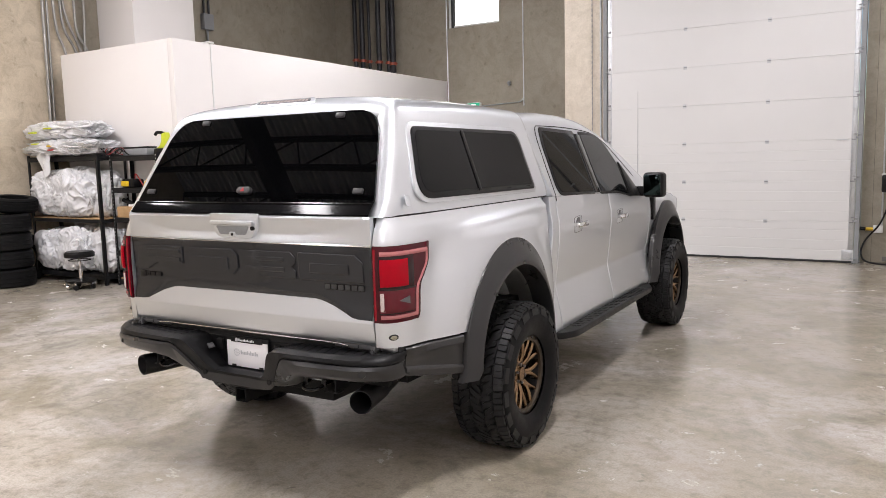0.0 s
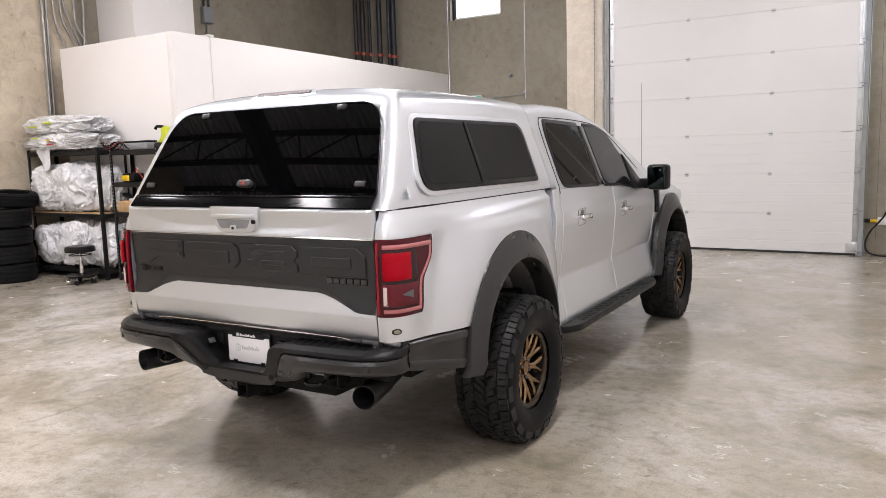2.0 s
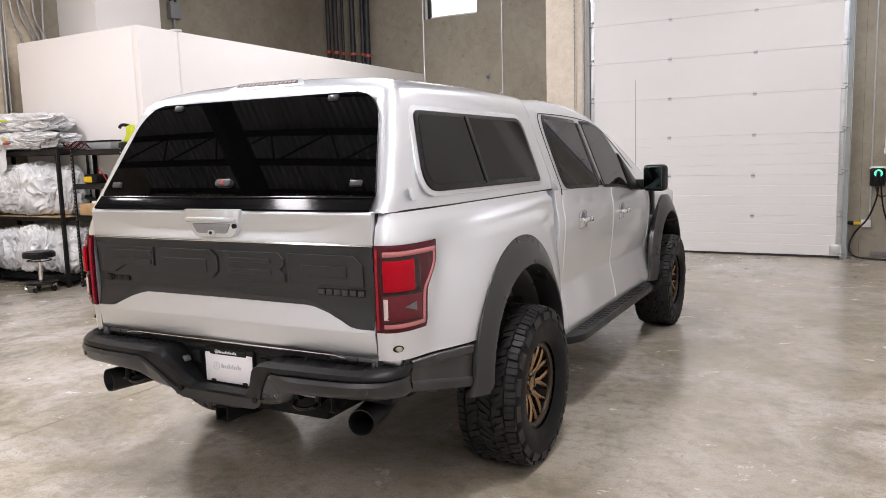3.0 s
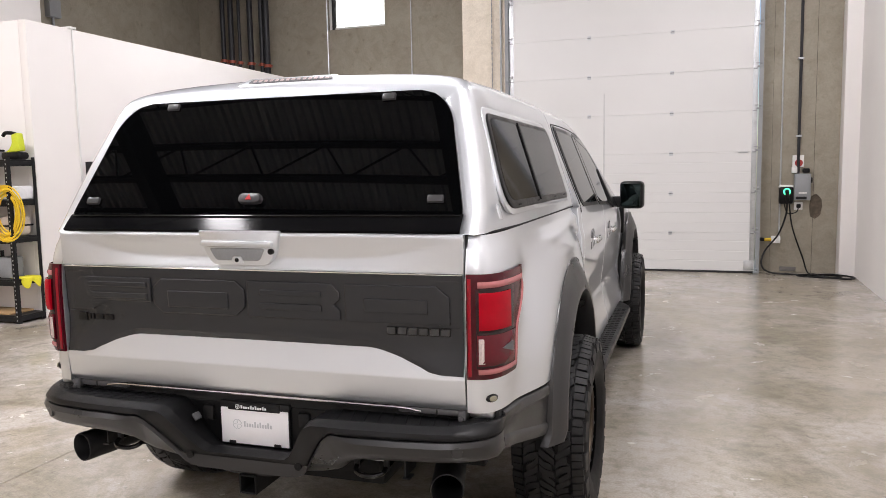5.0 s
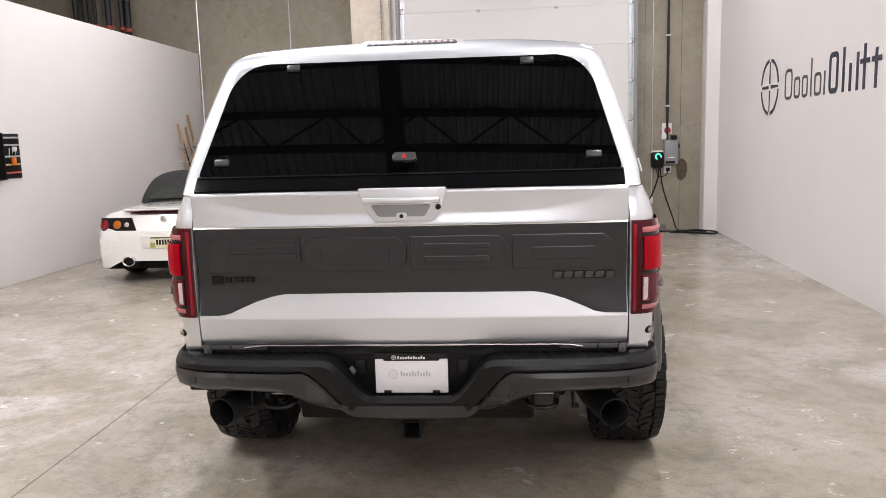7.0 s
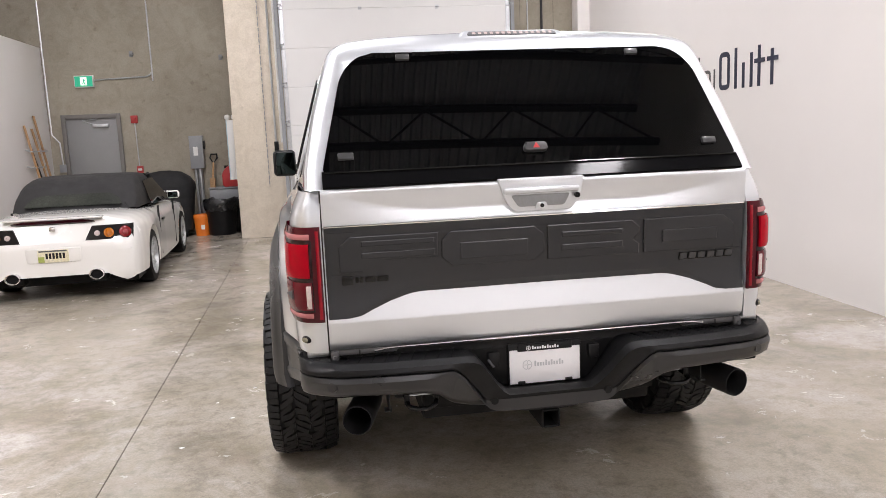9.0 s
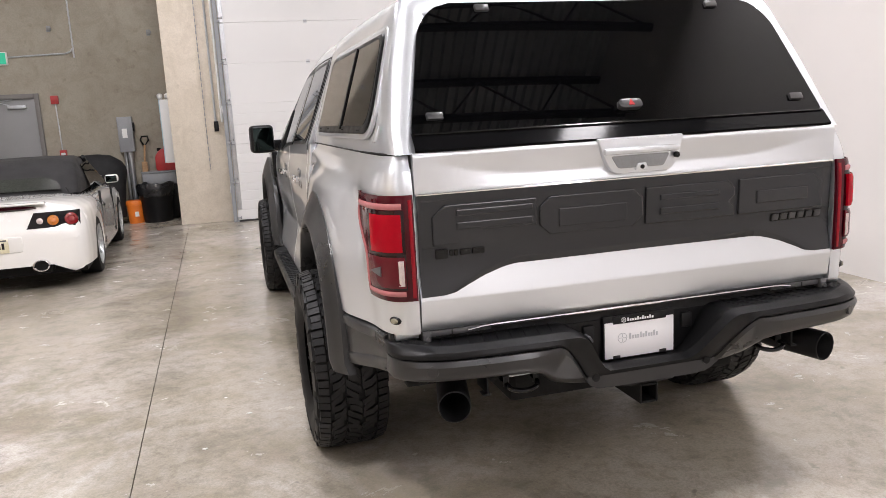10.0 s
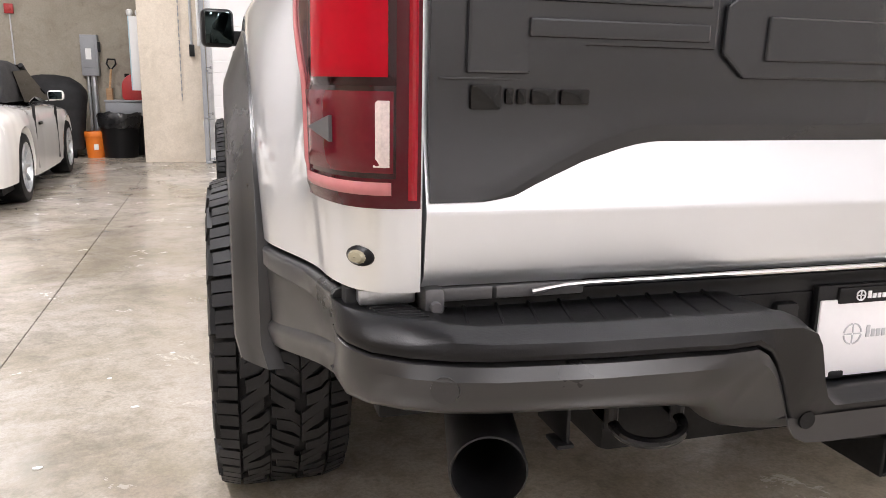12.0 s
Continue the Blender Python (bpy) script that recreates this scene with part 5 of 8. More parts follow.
def lugs_mesh():
    bm = bmesh.new()
    W, R = 0.16, TYRE_R - 0.014
    n = 36

    def lug(pts, r0, r1, a0):
        """A block on the tread: corner points (across, angle), standing from r0 to r1."""
        lo, hi = [], []
        cx, ca = sum(p[0] for p in pts) / len(pts), sum(p[1] for p in pts) / len(pts)
        for x, a in pts:
            drop = 0.016 * max(0, (abs(x) - 0.09) / 0.07) ** 2
            for ring, r, k in ((lo, r0 - drop, 1.0), (hi, r1 - drop, 0.95)):
                xx, aa = cx + (x - cx) * (1 - (1 - k) * 0.5), a0 + ca + (a - ca) * k
                ring.append(bm.verts.new((xx, r * math.cos(aa), r * math.sin(aa))))
        bm.faces.new(hi)
        m = len(pts)
        for i in range(m):
            bm.faces.new((lo[i], lo[(i + 1) % m], hi[(i + 1) % m], hi[i]))

    step = math.tau / n
    q = step
    for k in range(n):
        a = k * step
        # three rows of slanting bars that interlock
        for i, (x0, x1) in enumerate(((-0.104, -0.038), (-0.034, 0.034), (0.038, 0.104))):
            rise = (0.62 if i % 2 else -0.62) * (1 if k % 2 else 0.72)
            for b0, b1, cut in ((0.03, 0.47, 0.012), (0.53, 0.97, 0.0)):
                o = 0.33 * i
                xa, xb = x0 + (cut if k % 2 else 0), x1 - (0 if k % 2 else cut)
                xm = (xa + xb) / 2 + (0.01 if k % 2 else -0.01)
                lug([(xa, q * (o + b0)), (xm, q * (o + b0 + rise * 0.62)), (xb, q * (o + b0 + rise)), (xb, q * (o + b1 + rise)), (xm, q * (o + b1 + rise * 0.62)), (xa, q * (o + b1))], R, R + 0.014, a)
        for s in (1, -1):
            o = 0 if s > 0 else q * 0.5
            e = W - (0.0 if k % 2 else 0.006)
            # shoulder lugs, each cut in two by a narrow sipe
            for b0, b1 in ((0.05, 0.47), (0.51, 0.93)):
                lug([(s * 0.110, o + q * b0), (s * e, o + q * b0), (s * e, o + q * b1), (s * 0.110, o + q * b1)], R, R + 0.014, a)
            # side biters
            if k % 2 == 0:
                r0, r1 = R - 0.058, R - 0.018
                vs = []
                for da, rr, xx in ((0.1, r0, W + 0.006), (1.5, r0, W + 0.006), (1.4, r1, W + 0.0), (0.2, r1, W + 0.0)):
                    vs.append([bm.verts.new((s * (xx + d), rr * math.cos(a + da * q), rr * math.sin(a + da * q))) for d in (-0.006, 0.006)])
                bm.faces.new([v[1] for v in vs])
                for i in range(4):
                    bm.faces.new((vs[i][0], vs[(i + 1) % 4][0], vs[(i + 1) % 4][1], vs[i][1]))
    return bm


def rim_mesh():
    bm = bmesh.new()
    lathe(bm, [(-0.13, 0.23), (-0.12, 0.215), (-0.02, 0.205), (0.08, 0.215), (0.112, 0.232), (0.118, 0.236), (0.118, 0.244)], "x", 56)
    return bm


def spoke_mesh(k, n, half):
    """One arm of a split spoke, from the hub out to the lip."""
    bm = bmesh.new()
    a0 = math.tau * k / n
    pts = [(0.055, 0.25 * half * 0.3, 0.07), (0.11, half * 0.06, 0.09), (0.16, half * 0.16, 0.10), (0.222, half * 0.24, 0.104)]
    rows = []
    for r, da, x in pts:
        a = a0 + da
        w = 0.016 if r < 0.2 else 0.014
        c, s = math.cos(a), math.sin(a)
        row = []
        for dw, dx in ((-1, -0.03), (-0.8, 0.0), (-0.3, 0.007), (0.3, 0.007), (0.8, 0.0), (1, -0.03)):
            row.append((x + dx, r * c - dw * w * s, r * s + dw * w * c))
        rows.append(row)
    grid(bm, rows)
    return bm


TYRE_ME = mesh_of("tyre", tyre_mesh(), RUBBER, 40)
LUGS_ME = mesh_of("tread", lugs_mesh(), TREAD)
RIM_ME = mesh_of("rim", rim_mesh(), BLACK_STEEL, 40)
LIP_ME = mesh_of("lip_ring", lathe(bmesh.new(), [(0.108, 0.206), (0.122, 0.208), (0.126, 0.214), (0.126, 0.236), (0.12, 0.246), (0.1, 0.248)], "x", 56), material("dark_bronze_lip", (0.06, 0.045, 0.03), 0.45, 0.6, 0.1, 9, 200), 40)
SPOKE_ME = [mesh_of("spoke", spoke_mesh(k, 8, h), BRONZE, 40) for k in range(8) for h in (1, -1)]
HUB_ME = mesh_of("hub", lathe(bmesh.new(), [(0.0, 0.085), (0.07, 0.08), (0.078, 0.07), (0.078, 0.045), (0.092, 0.042), (0.095, 0.03), (0.095, 0.001)], "x", 28), BRONZE, 40)
BOLT_ME = mesh_of("bolt", lathe(bmesh.new(), [(0.0, 0.006), (0.006, 0.006), (0.007, 0.001)], "x", 6), BADGE_GREY)
DISC_ME = mesh_of("brake_disc", lathe(bmesh.new(), [(-0.02, 0.05), (-0.02, 0.17), (0.0, 0.17), (0.0, 0.05)], "x", 32), UNDERBODY)


def sub(name, me, parent, m=None, label=""):
    ob = new(name, me)
    ob.parent = parent
    if m is not None:
        ob.matrix_local = m
    return tagged(ob, label)


for y in (AXLE_R, AXLE_F):
    for s in (1, -1):
        spin = random.uniform(0, 45)
        w = new("wheel")
        w.parent = TRUCK
        w.matrix_local = pose(s * 1.012, y, TYRE_R - 0.002, spin, 0, 0) if s > 0 else pose(-1.012, y, TYRE_R - 0.002, spin, 0, 180)
        tagged(w, "bronze split-spoke wheel with an all-terrain tyre")
        sub("tyre", TYRE_ME, w, None, "black all-terrain tyre")
        sub("tread", LUGS_ME, w)
        sub("rim", RIM_ME, w)
        sub("lip_ring", LIP_ME, w, None, "dark bronze bolted lip")
        sub("hub", HUB_ME, w)
        sub("brake_disc", DISC_ME, w)
        for me in SPOKE_ME:
            sub("spoke", me, w)
        for k in range(20):
            a = 18 * k
            sub("bolt", BOLT_ME, w, pose(0.125, 0.225 * math.cos(radians(a)), 0.225 * math.sin(radians(a))))
        for k in range(6):
            a = 60 * k
            sub("wheel_nut", BOLT_ME, w, pose(0.079, 0.057 * math.cos(radians(a)), 0.057 * math.sin(radians(a))) @ Matrix.Scale(1.7, 4))

# ---- sectional door ----
DOOR = thing("door_1", pose(0, 0, 0), "closed white sectional overhead door with steel hinges", "door", kind="structure")
DY, PH = 10.06, 0.6225
for k in range(9):
    z0 = 0.03 if k == 0 else PH * k
    bm = bmesh.new()
    prof = [(-0.001, z0 + 0.0006), (-0.004, z0 + 0.004), (-0.004, PH * (k + 1) - 0.004), (-0.001, PH * (k + 1) - 0.0006), (0.045, PH * (k + 1) - 0.0006), (0.045, z0 + 0.0006)]
    if k < 3:
        mid = []
        for j in range(1, 4):
            zz = z0 + PH * j / 4
            mid += [(-0.004, zz - 0.006), (-0.001, zz), (-0.004, zz + 0.006)]
        prof = prof[:2] + mid + prof[2:]
    prism(bm, [(DY + a, b) for a, b in prof], "x", -1.6, 2.245)
    part("panel", bm, DOOR_WHITE, DOOR, smooth=None)
HINGE = bmesh.new()
box(HINGE, -0.028, 0.028, -0.005, 0.0, 0.008, 0.032, 0.002, 1)
box(HINGE, -0.028, 0.028, -0.005, 0.0, -0.032, -0.008, 0.002, 1)
tube(HINGE, [(-0.032, -0.008, 0), (0.032, -0.008, 0)], 0.005, 8)
HINGE_ME = mesh_of("hinge", HINGE, GALV, 40)
PIN_ME = mesh_of("hinge_pin", abox(-0.03, 0.03, -0.017, -0.009, -0.007, 0.007, 0.002, 1), STEEL_GREY)
for k in range(1, 9):
    for x in (-1.565, -0.28, 1.0, 2.205):
        h = sub("hinge", HINGE_ME, DOOR, pose(x, DY - 0.005, PH * k - 0.005))
        sub("hinge_pin", PIN_ME, h)
part("bottom_seal", abox(-1.6, 2.245, DY - 0.01, DY + 0.05, 0.0, 0.032, 0.008), SEAL, DOOR, "black rubber bottom seal")
part("bottom_bracket", abox(2.09, 2.235, DY - 0.012, DY - 0.003, 0.05, 0.2, 0.003), GALV, DOOR)
part("lock_bolt", tube(bmesh.new(), [(1.98, DY - 0.015, 1.86), (2.12, DY - 0.015, 1.86)], 0.007, 8), GALV, DOOR)
for s, x in ((-1, -1.6), (1, 2.245)):
    part("end_stile", abox(*sorted((x - s * 0.075, x - s * 0.002)), DY - 0.011, DY - 0.004, 0.2, 5.4, 0.002), GALV, DOOR, "bright galvanised end stile")
    tr = thing("door_track", pose(0, 0, 0), "galvanised vertical door track beside the overhead door", "track", "door tracks", "structure")
    bm = bmesh.new()
    prism(bm, [(x + s * 0.01, DY - 0.03), (x + s * 0.07, DY - 0.03), (x + s * 0.07, DY + 0.22), (x + s * 0.064, DY + 0.22), (x + s * 0.064, DY - 0.02), (x + s * 0.01, DY - 0.02)], "z", 0.0, 5.5)
    part("rail", bm, STEEL_GREY, tr)
    for k in range(9):
        z = PH * k + 0.02
        part("roller", lathe(bmesh.new(), [(-0.03, 0.006), (0.03, 0.006), (0.03, 0.02), (0.05, 0.02), (0.05, 0.002)], "x", 10), STEEL_GREY, tr, m=pose(x - s * 0.01, DY - 0.03, z + 0.05))
        part("bracket", abox(*sorted((x - s * 0.02, x + s * 0.05)), DY - 0.045, DY - 0.03, z - 0.015, z + 0.015, 0.003), STEEL_GREY, tr)

# ---- window ----
WIN = thing("window_1", pose(0, 0, 0), "high window with a pale frame and bright daylight", "window", kind="structure")
for x0, x1, z0, z1 in ((WX0, WX0 + 0.07, WZ0, WZ1), (WX1 - 0.05, WX1, WZ0, WZ1), (WX0 + 0.07, WX1 - 0.05, WZ0, WZ0 + 0.05), (WX0 + 0.07, WX1 - 0.05, WZ1 - 0.05, WZ1)):
    part("window_frame", abox(x0, x1, YB + 0.08, YB + 0.16, z0, z1, 0.005), DOOR_WHITE, WIN)
part("dark_mullion", abox(WX0 + 0.075, WX0 + 0.13, YB + 0.05, YB + 0.15, WZ0, WZ1, 0.004), SEAL, WIN)
glass = bpy.data.materials.new("window_glass")
glass.use_nodes = True
glass.node_tree.nodes["Principled BSDF"].inputs["Transmission Weight"].default_value = 1.0
glass.node_tree.nodes["Principled BSDF"].inputs["Roughness"].default_value = 0.02
pn = part("pane", abox(WX0 + 0.13, WX1 - 0.05, YB + 0.11, YB + 0.12, WZ0 + 0.05, WZ1 - 0.05), glass, WIN, "clear window pane")
pn.visible_shadow = False
solid("backdrop", abox(WX0 - 3, WX1 + 3, YB + 2.0, YB + 2.05, WZ0 - 2, WZ1 + 4), glowing("bright_overcast", (1, 1, 1), 3.0), "bright overcast sky outside", "sky", kind="structure")

# ---- back wall fittings ----
RED_PAINT = material("red_paint", (0.42, 0.03, 0.03), 0.4, 0, 0.08, 8, 120, 0, 0.2)
GREEN_SIGN = glowing("green_sign", (0.02, 0.35, 0.2), 0.6)
WHITE_SIGN = glowing("white_sign", (0.8, 0.9, 0.85), 0.7)
WHITE_PLASTIC = material("white_plastic", (0.75, 0.75, 0.73), 0.4, 0, 0.03, 6, 120)
ORANGE = material("orange_plastic", (0.75, 0.19, 0.02), 0.4, 0, 0.06, 6, 120)
YELLOW = material("yellow_plastic", (0.75, 0.5, 0.02), 0.45, 0, 0.08, 6, 120)
LIME = material("lime_plastic", (0.55, 0.62, 0.03), 0.4, 0, 0.06, 6, 120)
WOOD = material("raw_timber", (0.42, 0.26, 0.13), 0.65, 0, 0.15, 4, 60, 0.1, 0, 0.08, (0.3, 0.17, 0.08), 0.2, (1, 1, 8))
BOARD = material("chipboard", (0.5, 0.33, 0.17), 0.7, 0, 0.12, 14, 160, 0.1, 0, 0.05, (0.4, 0.25, 0.12))
COVER = material("black_fabric", (0.011, 0.011, 0.012), 0.8, 0, 0.2, 6, 200, 0.3)
BIN_BAG = material("black_bin_bag", (0.012, 0.012, 0.013), 0.28, 0, 0.2, 7, 40, 0.3)

t = thing("exit_sign", pose(-5.2, YB, 2.82), "lit green running-figure exit sign on the concrete wall", "sign")
part("case", abox(-0.165, 0.165, -0.07, 0.0, -0.105, 0.105, 0.01), WHITE_PLASTIC, t, "white sign case")
part("sign_face", abox(-0.15, 0.15, -0.074, -0.069, -0.09, 0.09), GREEN_SIGN, t, "green sign face")
part("pale_square", abox(-0.055, 0.055, -0.078, -0.073, -0.07, 0.07), WHITE_SIGN, t, "pale middle square")
bm = bmesh.new()
prism(bm, [(-0.03, -0.05), (-0.005, -0.005), (-0.01, 0.03), (0.012, 0.045), (0.03, 0.02), (0.012, -0.005), (0.03, -0.05), (0.012, -0.05), (0.0, -0.02), (-0.018, -0.05)], "y", -0.081, -0.077)
part("symbol", bm, GREEN_SIGN, t, "green running shape")


def conduit(pts, r, mat, label, group="wall conduits"):
    bm = tube(bmesh.new(), pts, r, 8)
    return solid("conduit", bm, mat, label, "conduit", group=group)


conduit(curve_pts([(-4.02, YB - 0.02, ZC), (-4.02, YB - 0.02, 3.2), (-4.03, YB - 0.02, 2.96), (-4.12, YB - 0.02, 2.88), (-4.3, YB - 0.02, 2.87), (-5.03, YB - 0.02, 2.84)], 5), 0.014, GALV, "thin steel conduit running to the exit sign")
conduit([(-5.86, YB - 0.02, ZC), (-5.86, YB - 0.02, 1.9), (-5.74, YB - 0.02, 1.75), (-5.72, YB - 0.02, 1.35)], 0.014, GALV, "thin steel conduit down the back wall")
solid("wall_box", abox(-5.78, -5.66, YB - 0.06, YB, 1.22, 1.36, 0.008), STEEL_GREY, "small grey switch box on the concrete wall", "switch")
for x, z in ((-4.36, 3.28), (-2.8, 3.18)):
    t = thing("wall_bracket", pose(x, YB, z), "small dark bracket bolted to the concrete wall", "bracket", "wall brackets")
    part("foot", abox(-0.03, 0.03, -0.02, 0, -0.05, 0.05, 0.005), STEEL_GREY, t)
    part("arm", abox(-0.015, 0.05, -0.09, -0.02, -0.02, 0.02, 0.005), STEEL_GREY, t)
t = thing("fire_strobe", pose(-4.41, YB, 2.12), "red fire alarm strobe with a conduit to a pull station", "alarm")
part("body", abox(-0.06, 0.06, -0.06, 0, -0.07, 0.07, 0.01), RED_PAINT, t)
part("lens", abox(-0.035, 0.035, -0.075, -0.06, -0.03, 0.03, 0.008), RED_PAINT, t)
part("pipe", tube(bmesh.new(), [(0.0, -0.02, -0.07), (0.01, -0.02, -0.84)], 0.011, 8), GALV, t)
t = thing("pull_station", pose(-4.39, YB, 1.21), "red fire pull station on the concrete wall", "alarm")
part("body", abox(-0.055, 0.055, -0.05, 0, -0.065, 0.065, 0.01), RED_PAINT, t)
part("handle", abox(-0.035, 0.035, -0.062, -0.05, -0.02, 0.02, 0.004), WHITE_PLASTIC, t)

t = thing("door_2", pose(-5.16, YB, 0), "closed grey steel exit door with a closer", "door", kind="structure")
DOOR_GREY = material("grey_door_paint", (0.24, 0.24, 0.24), 0.45, 0, 0.05, 1.5, 120, 0.02)
FRAME_GREY = material("dark_door_frame", (0.16, 0.15, 0.14), 0.5, 0, 0.08, 3, 100)
for x0, x1, z0, z1 in ((-0.51, -0.44, 0, 2.24), (0.44, 0.51, 0, 2.24), (-0.44, 0.44, 2.16, 2.24)):
    part("door_frame", abox(x0, x1, -0.05, 0.01, z0, z1, 0.005), FRAME_GREY, t)
part("leaf", abox(-0.44, 0.44, -0.012, 0.03, 0.01, 2.16, 0.004), DOOR_GREY, t)
part("door_closer", abox(0.02, 0.30, -0.07, -0.015, 2.0, 2.06, 0.01), GALV, t)
part("closer_arm", tube(bmesh.new(), [(0.05, -0.05, 2.06), (-0.15, -0.06, 2.13), (0.1, -0.05, 2.15)], 0.008, 6), GALV, t)
part("push_bar", abox(-0.38, 0.36, -0.06, -0.015, 0.98, 1.05, 0.01), GALV, t)

t = thing("breaker_panel", pose(-3.35, YB, 1.48), "grey electrical disconnect box with a thick conduit to the floor", "electrical box")
part("case", abox(-0.12, 0.12, -0.14, 0, -0.3, 0.3, 0.008), STEEL_GREY, t)
part("cover", abox(-0.10, 0.085, -0.152, -0.14, -0.18, 0.27, 0.006), STEEL_GREY, t)
part("notice", abox(-0.05, 0.03, -0.156, -0.15, -0.06, 0.1), WHITE_PLASTIC, t, "white notice with unreadable print")
part("switch_handle", abox(0.12, 0.15, -0.12, -0.05, 0.05, 0.2, 0.006), BLACK_STEEL, t)
part("pipe", tube(bmesh.new(), [(0.03, -0.07, -0.3), (0.03, -0.07, -1.48)], 0.045, 12), GALV, t)
part("side_pipe", tube(bmesh.new(), [(-0.05, -0.05, -0.3), (-0.05, -0.05, -1.48)], 0.025, 10), GALV, t)
t = thing("light_fixture", pose(-2.58, 11.0, 0.98), "upright white lamp tray hung beside the concrete pier", "lamp tray")
part("tray", abox(-0.10, 0.14, -0.05, 0.03, 0, 1.04, 0.008), WHITE_PLASTIC, t)
part("edge", abox(-0.115, -0.1, -0.055, 0.03, 0, 1.04), material("pale_blue_enamel", (0.45, 0.6, 0.66), 0.4, 0, 0.04, 5, 90), t, "pale blue edge")
for x in (-0.09, 0.03):
    part("socket", lathe(bmesh.new(), [(0, 0.02), (0.03, 0.045), (0.08, 0.045), (0.1, 0.02), (0.1, 0.001)], "z", 14), WHITE_PLASTIC, t, m=pose(x, 0, 1.04))

# black grill under a cover
bm = bmesh.new()
rows = []
for k in range(40):
    a = math.tau * k / 40
    c, s = math.cos(a), math.sin(a)
    q = (abs(c) ** 4 + abs(s) ** 4) ** -0.25
    col = []
    for z, w, d in ((0.12, 0.36, 0.30), (0.3, 0.37, 0.31), (0.6, 0.40, 0.33), (0.85, 0.43, 0.34), (0.93, 0.42, 0.33), (1.03, 0.36, 0.29), (1.12, 0.24, 0.2), (1.15, 0.08, 0.06)):
        f = 1 + 0.05 * noise.noise((c * 4, s * 4, z * 1.5))
        col.append((c * q * w * f, s * q * d * f, z))
    rows.append(col)
rows.append(rows[0])
grid(bm, rows)
bmesh.ops.remove_doubles(bm, verts=bm.verts, dist=1e-5)
GR = thing("covered_grill", pose(-3.84, 11.15, 0, 0, 0, 8) @ Matrix.Diagonal((1.14, 1, 1.03, 1)), "barbecue grill under a black fabric cover against the wall", "grill")
part("cover", bm, COVER, GR, "black fabric cover")
for k in range(5):
    part("print_bar", abox(-0.12 + 0.045 * k, -0.09 + 0.045 * k, -0.352, -0.33, 0.80, 0.83), WHITE_PLASTIC, GR)
for x in (-0.25, 0.25):
    part("castor", lathe(bmesh.new(), [(-0.02, 0.001), (-0.02, 0.085), (0.02, 0.085), (0.02, 0.001)], "x", 18), material("grey_castor", (0.2, 0.2, 0.2), 0.6) if x < 0 else RUBBER, GR, m=pose(x, -0.2, 0.085))
    part("leg", abox(x - 0.02, x + 0.02, -0.18, 0.18, 0.12, 0.2), BLACK_STEEL, GR)


def bucket(name, m, r0, r1, hgt, mat, label, cat, handle=True):
    t = thing(name, m, label, cat)
    part("pail", lathe(bmesh.new(), [(0.0, 0.001), (0.0, r0), (hgt * 0.8, r0 + (r1 - r0) * 0.8), (hgt * 0.81, r1 + 0.006), (hgt * 0.98, r1 + 0.008), (hgt, r1 + 0.004), (hgt, r1 - 0.004), (0.02, r0 - 0.004), (0.02, 0.001)], "z", 32), mat, t)
    if handle:
        part("handle", tube(bmesh.new(), [((r1 + 0.01) * math.cos(a), -(r1 + 0.03) * math.sin(a) * 0.5, hgt * 0.85 - math.sin(a) * r1 * 0.8) for a in [math.pi * k / 12 for k in range(13)]], 0.004, 6), GALV, t)
    return t


bk = bucket("bucket", pose(-3.27, 11.12, 0), 0.12, 0.15, 0.38, ORANGE, "orange plastic bucket standing beside a black bin", "bucket")
part("print_bar", abox(0.0, 0.06, -0.147, -0.13, 0.12, 0.2), WHITE_PLASTIC, bk, "faded white print")
bn = bucket("waste_bin", pose(-2.92, 11.12, 0), 0.23, 0.285, 0.62, BLACK_PLASTIC, "black round waste bin lined with a black bag", "bin", False)
bm = lathe(bmesh.new(), [(0.44, 0.287), (0.53, 0.305), (0.63, 0.308), (0.655, 0.29), (0.62, 0.25), (0.45, 0.22)], "z", 48)
for v in bm.verts:
    f = 1 + 0.05 * noise.noise(v.co * 14)
    v.co.x *= f
    v.co.y *= f
    v.co.z += 0.03 * noise.noise(v.co * 9 + Vector((3, 1, 2)))
part("bin_bag", bm, BIN_BAG, bn, "crumpled black bag folded over the rim")
t = thing("storage_bench", pose(-2.85, 11.52, 0), "grey tote on a dark stand behind the bin", "storage")
part("stand", abox(-0.3, 0.38, -0.15, 0.2, 0, 0.6, 0.02), BLACK_STEEL, t)
part("tote", abox(-0.29, 0.3, -0.17, 0.2, 0.6, 0.8, 0.02), STEEL_GREY, t)
part("lid", abox(-0.3, 0.31, -0.18, 0.21, 0.8, 0.83, 0.01), STEEL_GREY, t)
t = thing("fuel_can", pose(-2.66, 11.5, 0.83), "red plastic fuel can on the grey tote", "can")
bm = bmesh.new()
prism(bm, rounded([(-0.24, 0), (-0.24, 0.26), (-0.14, 0.38), (0.2, 0.38), (0.22, 0)], 0.06), "y", -0.1, 0.1, 0.02)
part("body", bm, RED_PAINT, t)
part("handle", tube(bmesh.new(), curve_pts([(-0.08, 0, 0.37), (-0.06, 0, 0.44), (0.08, 0, 0.44), (0.1, 0, 0.37)]), 0.016, 8), RED_PAINT, t)
part("cap", lathe(bmesh.new(), [(0, 0.035), (0.05, 0.035), (0.05, 0.001)], "z", 14), BLACK_PLASTIC, t, m=pose(-0.17, 0, 0.34))
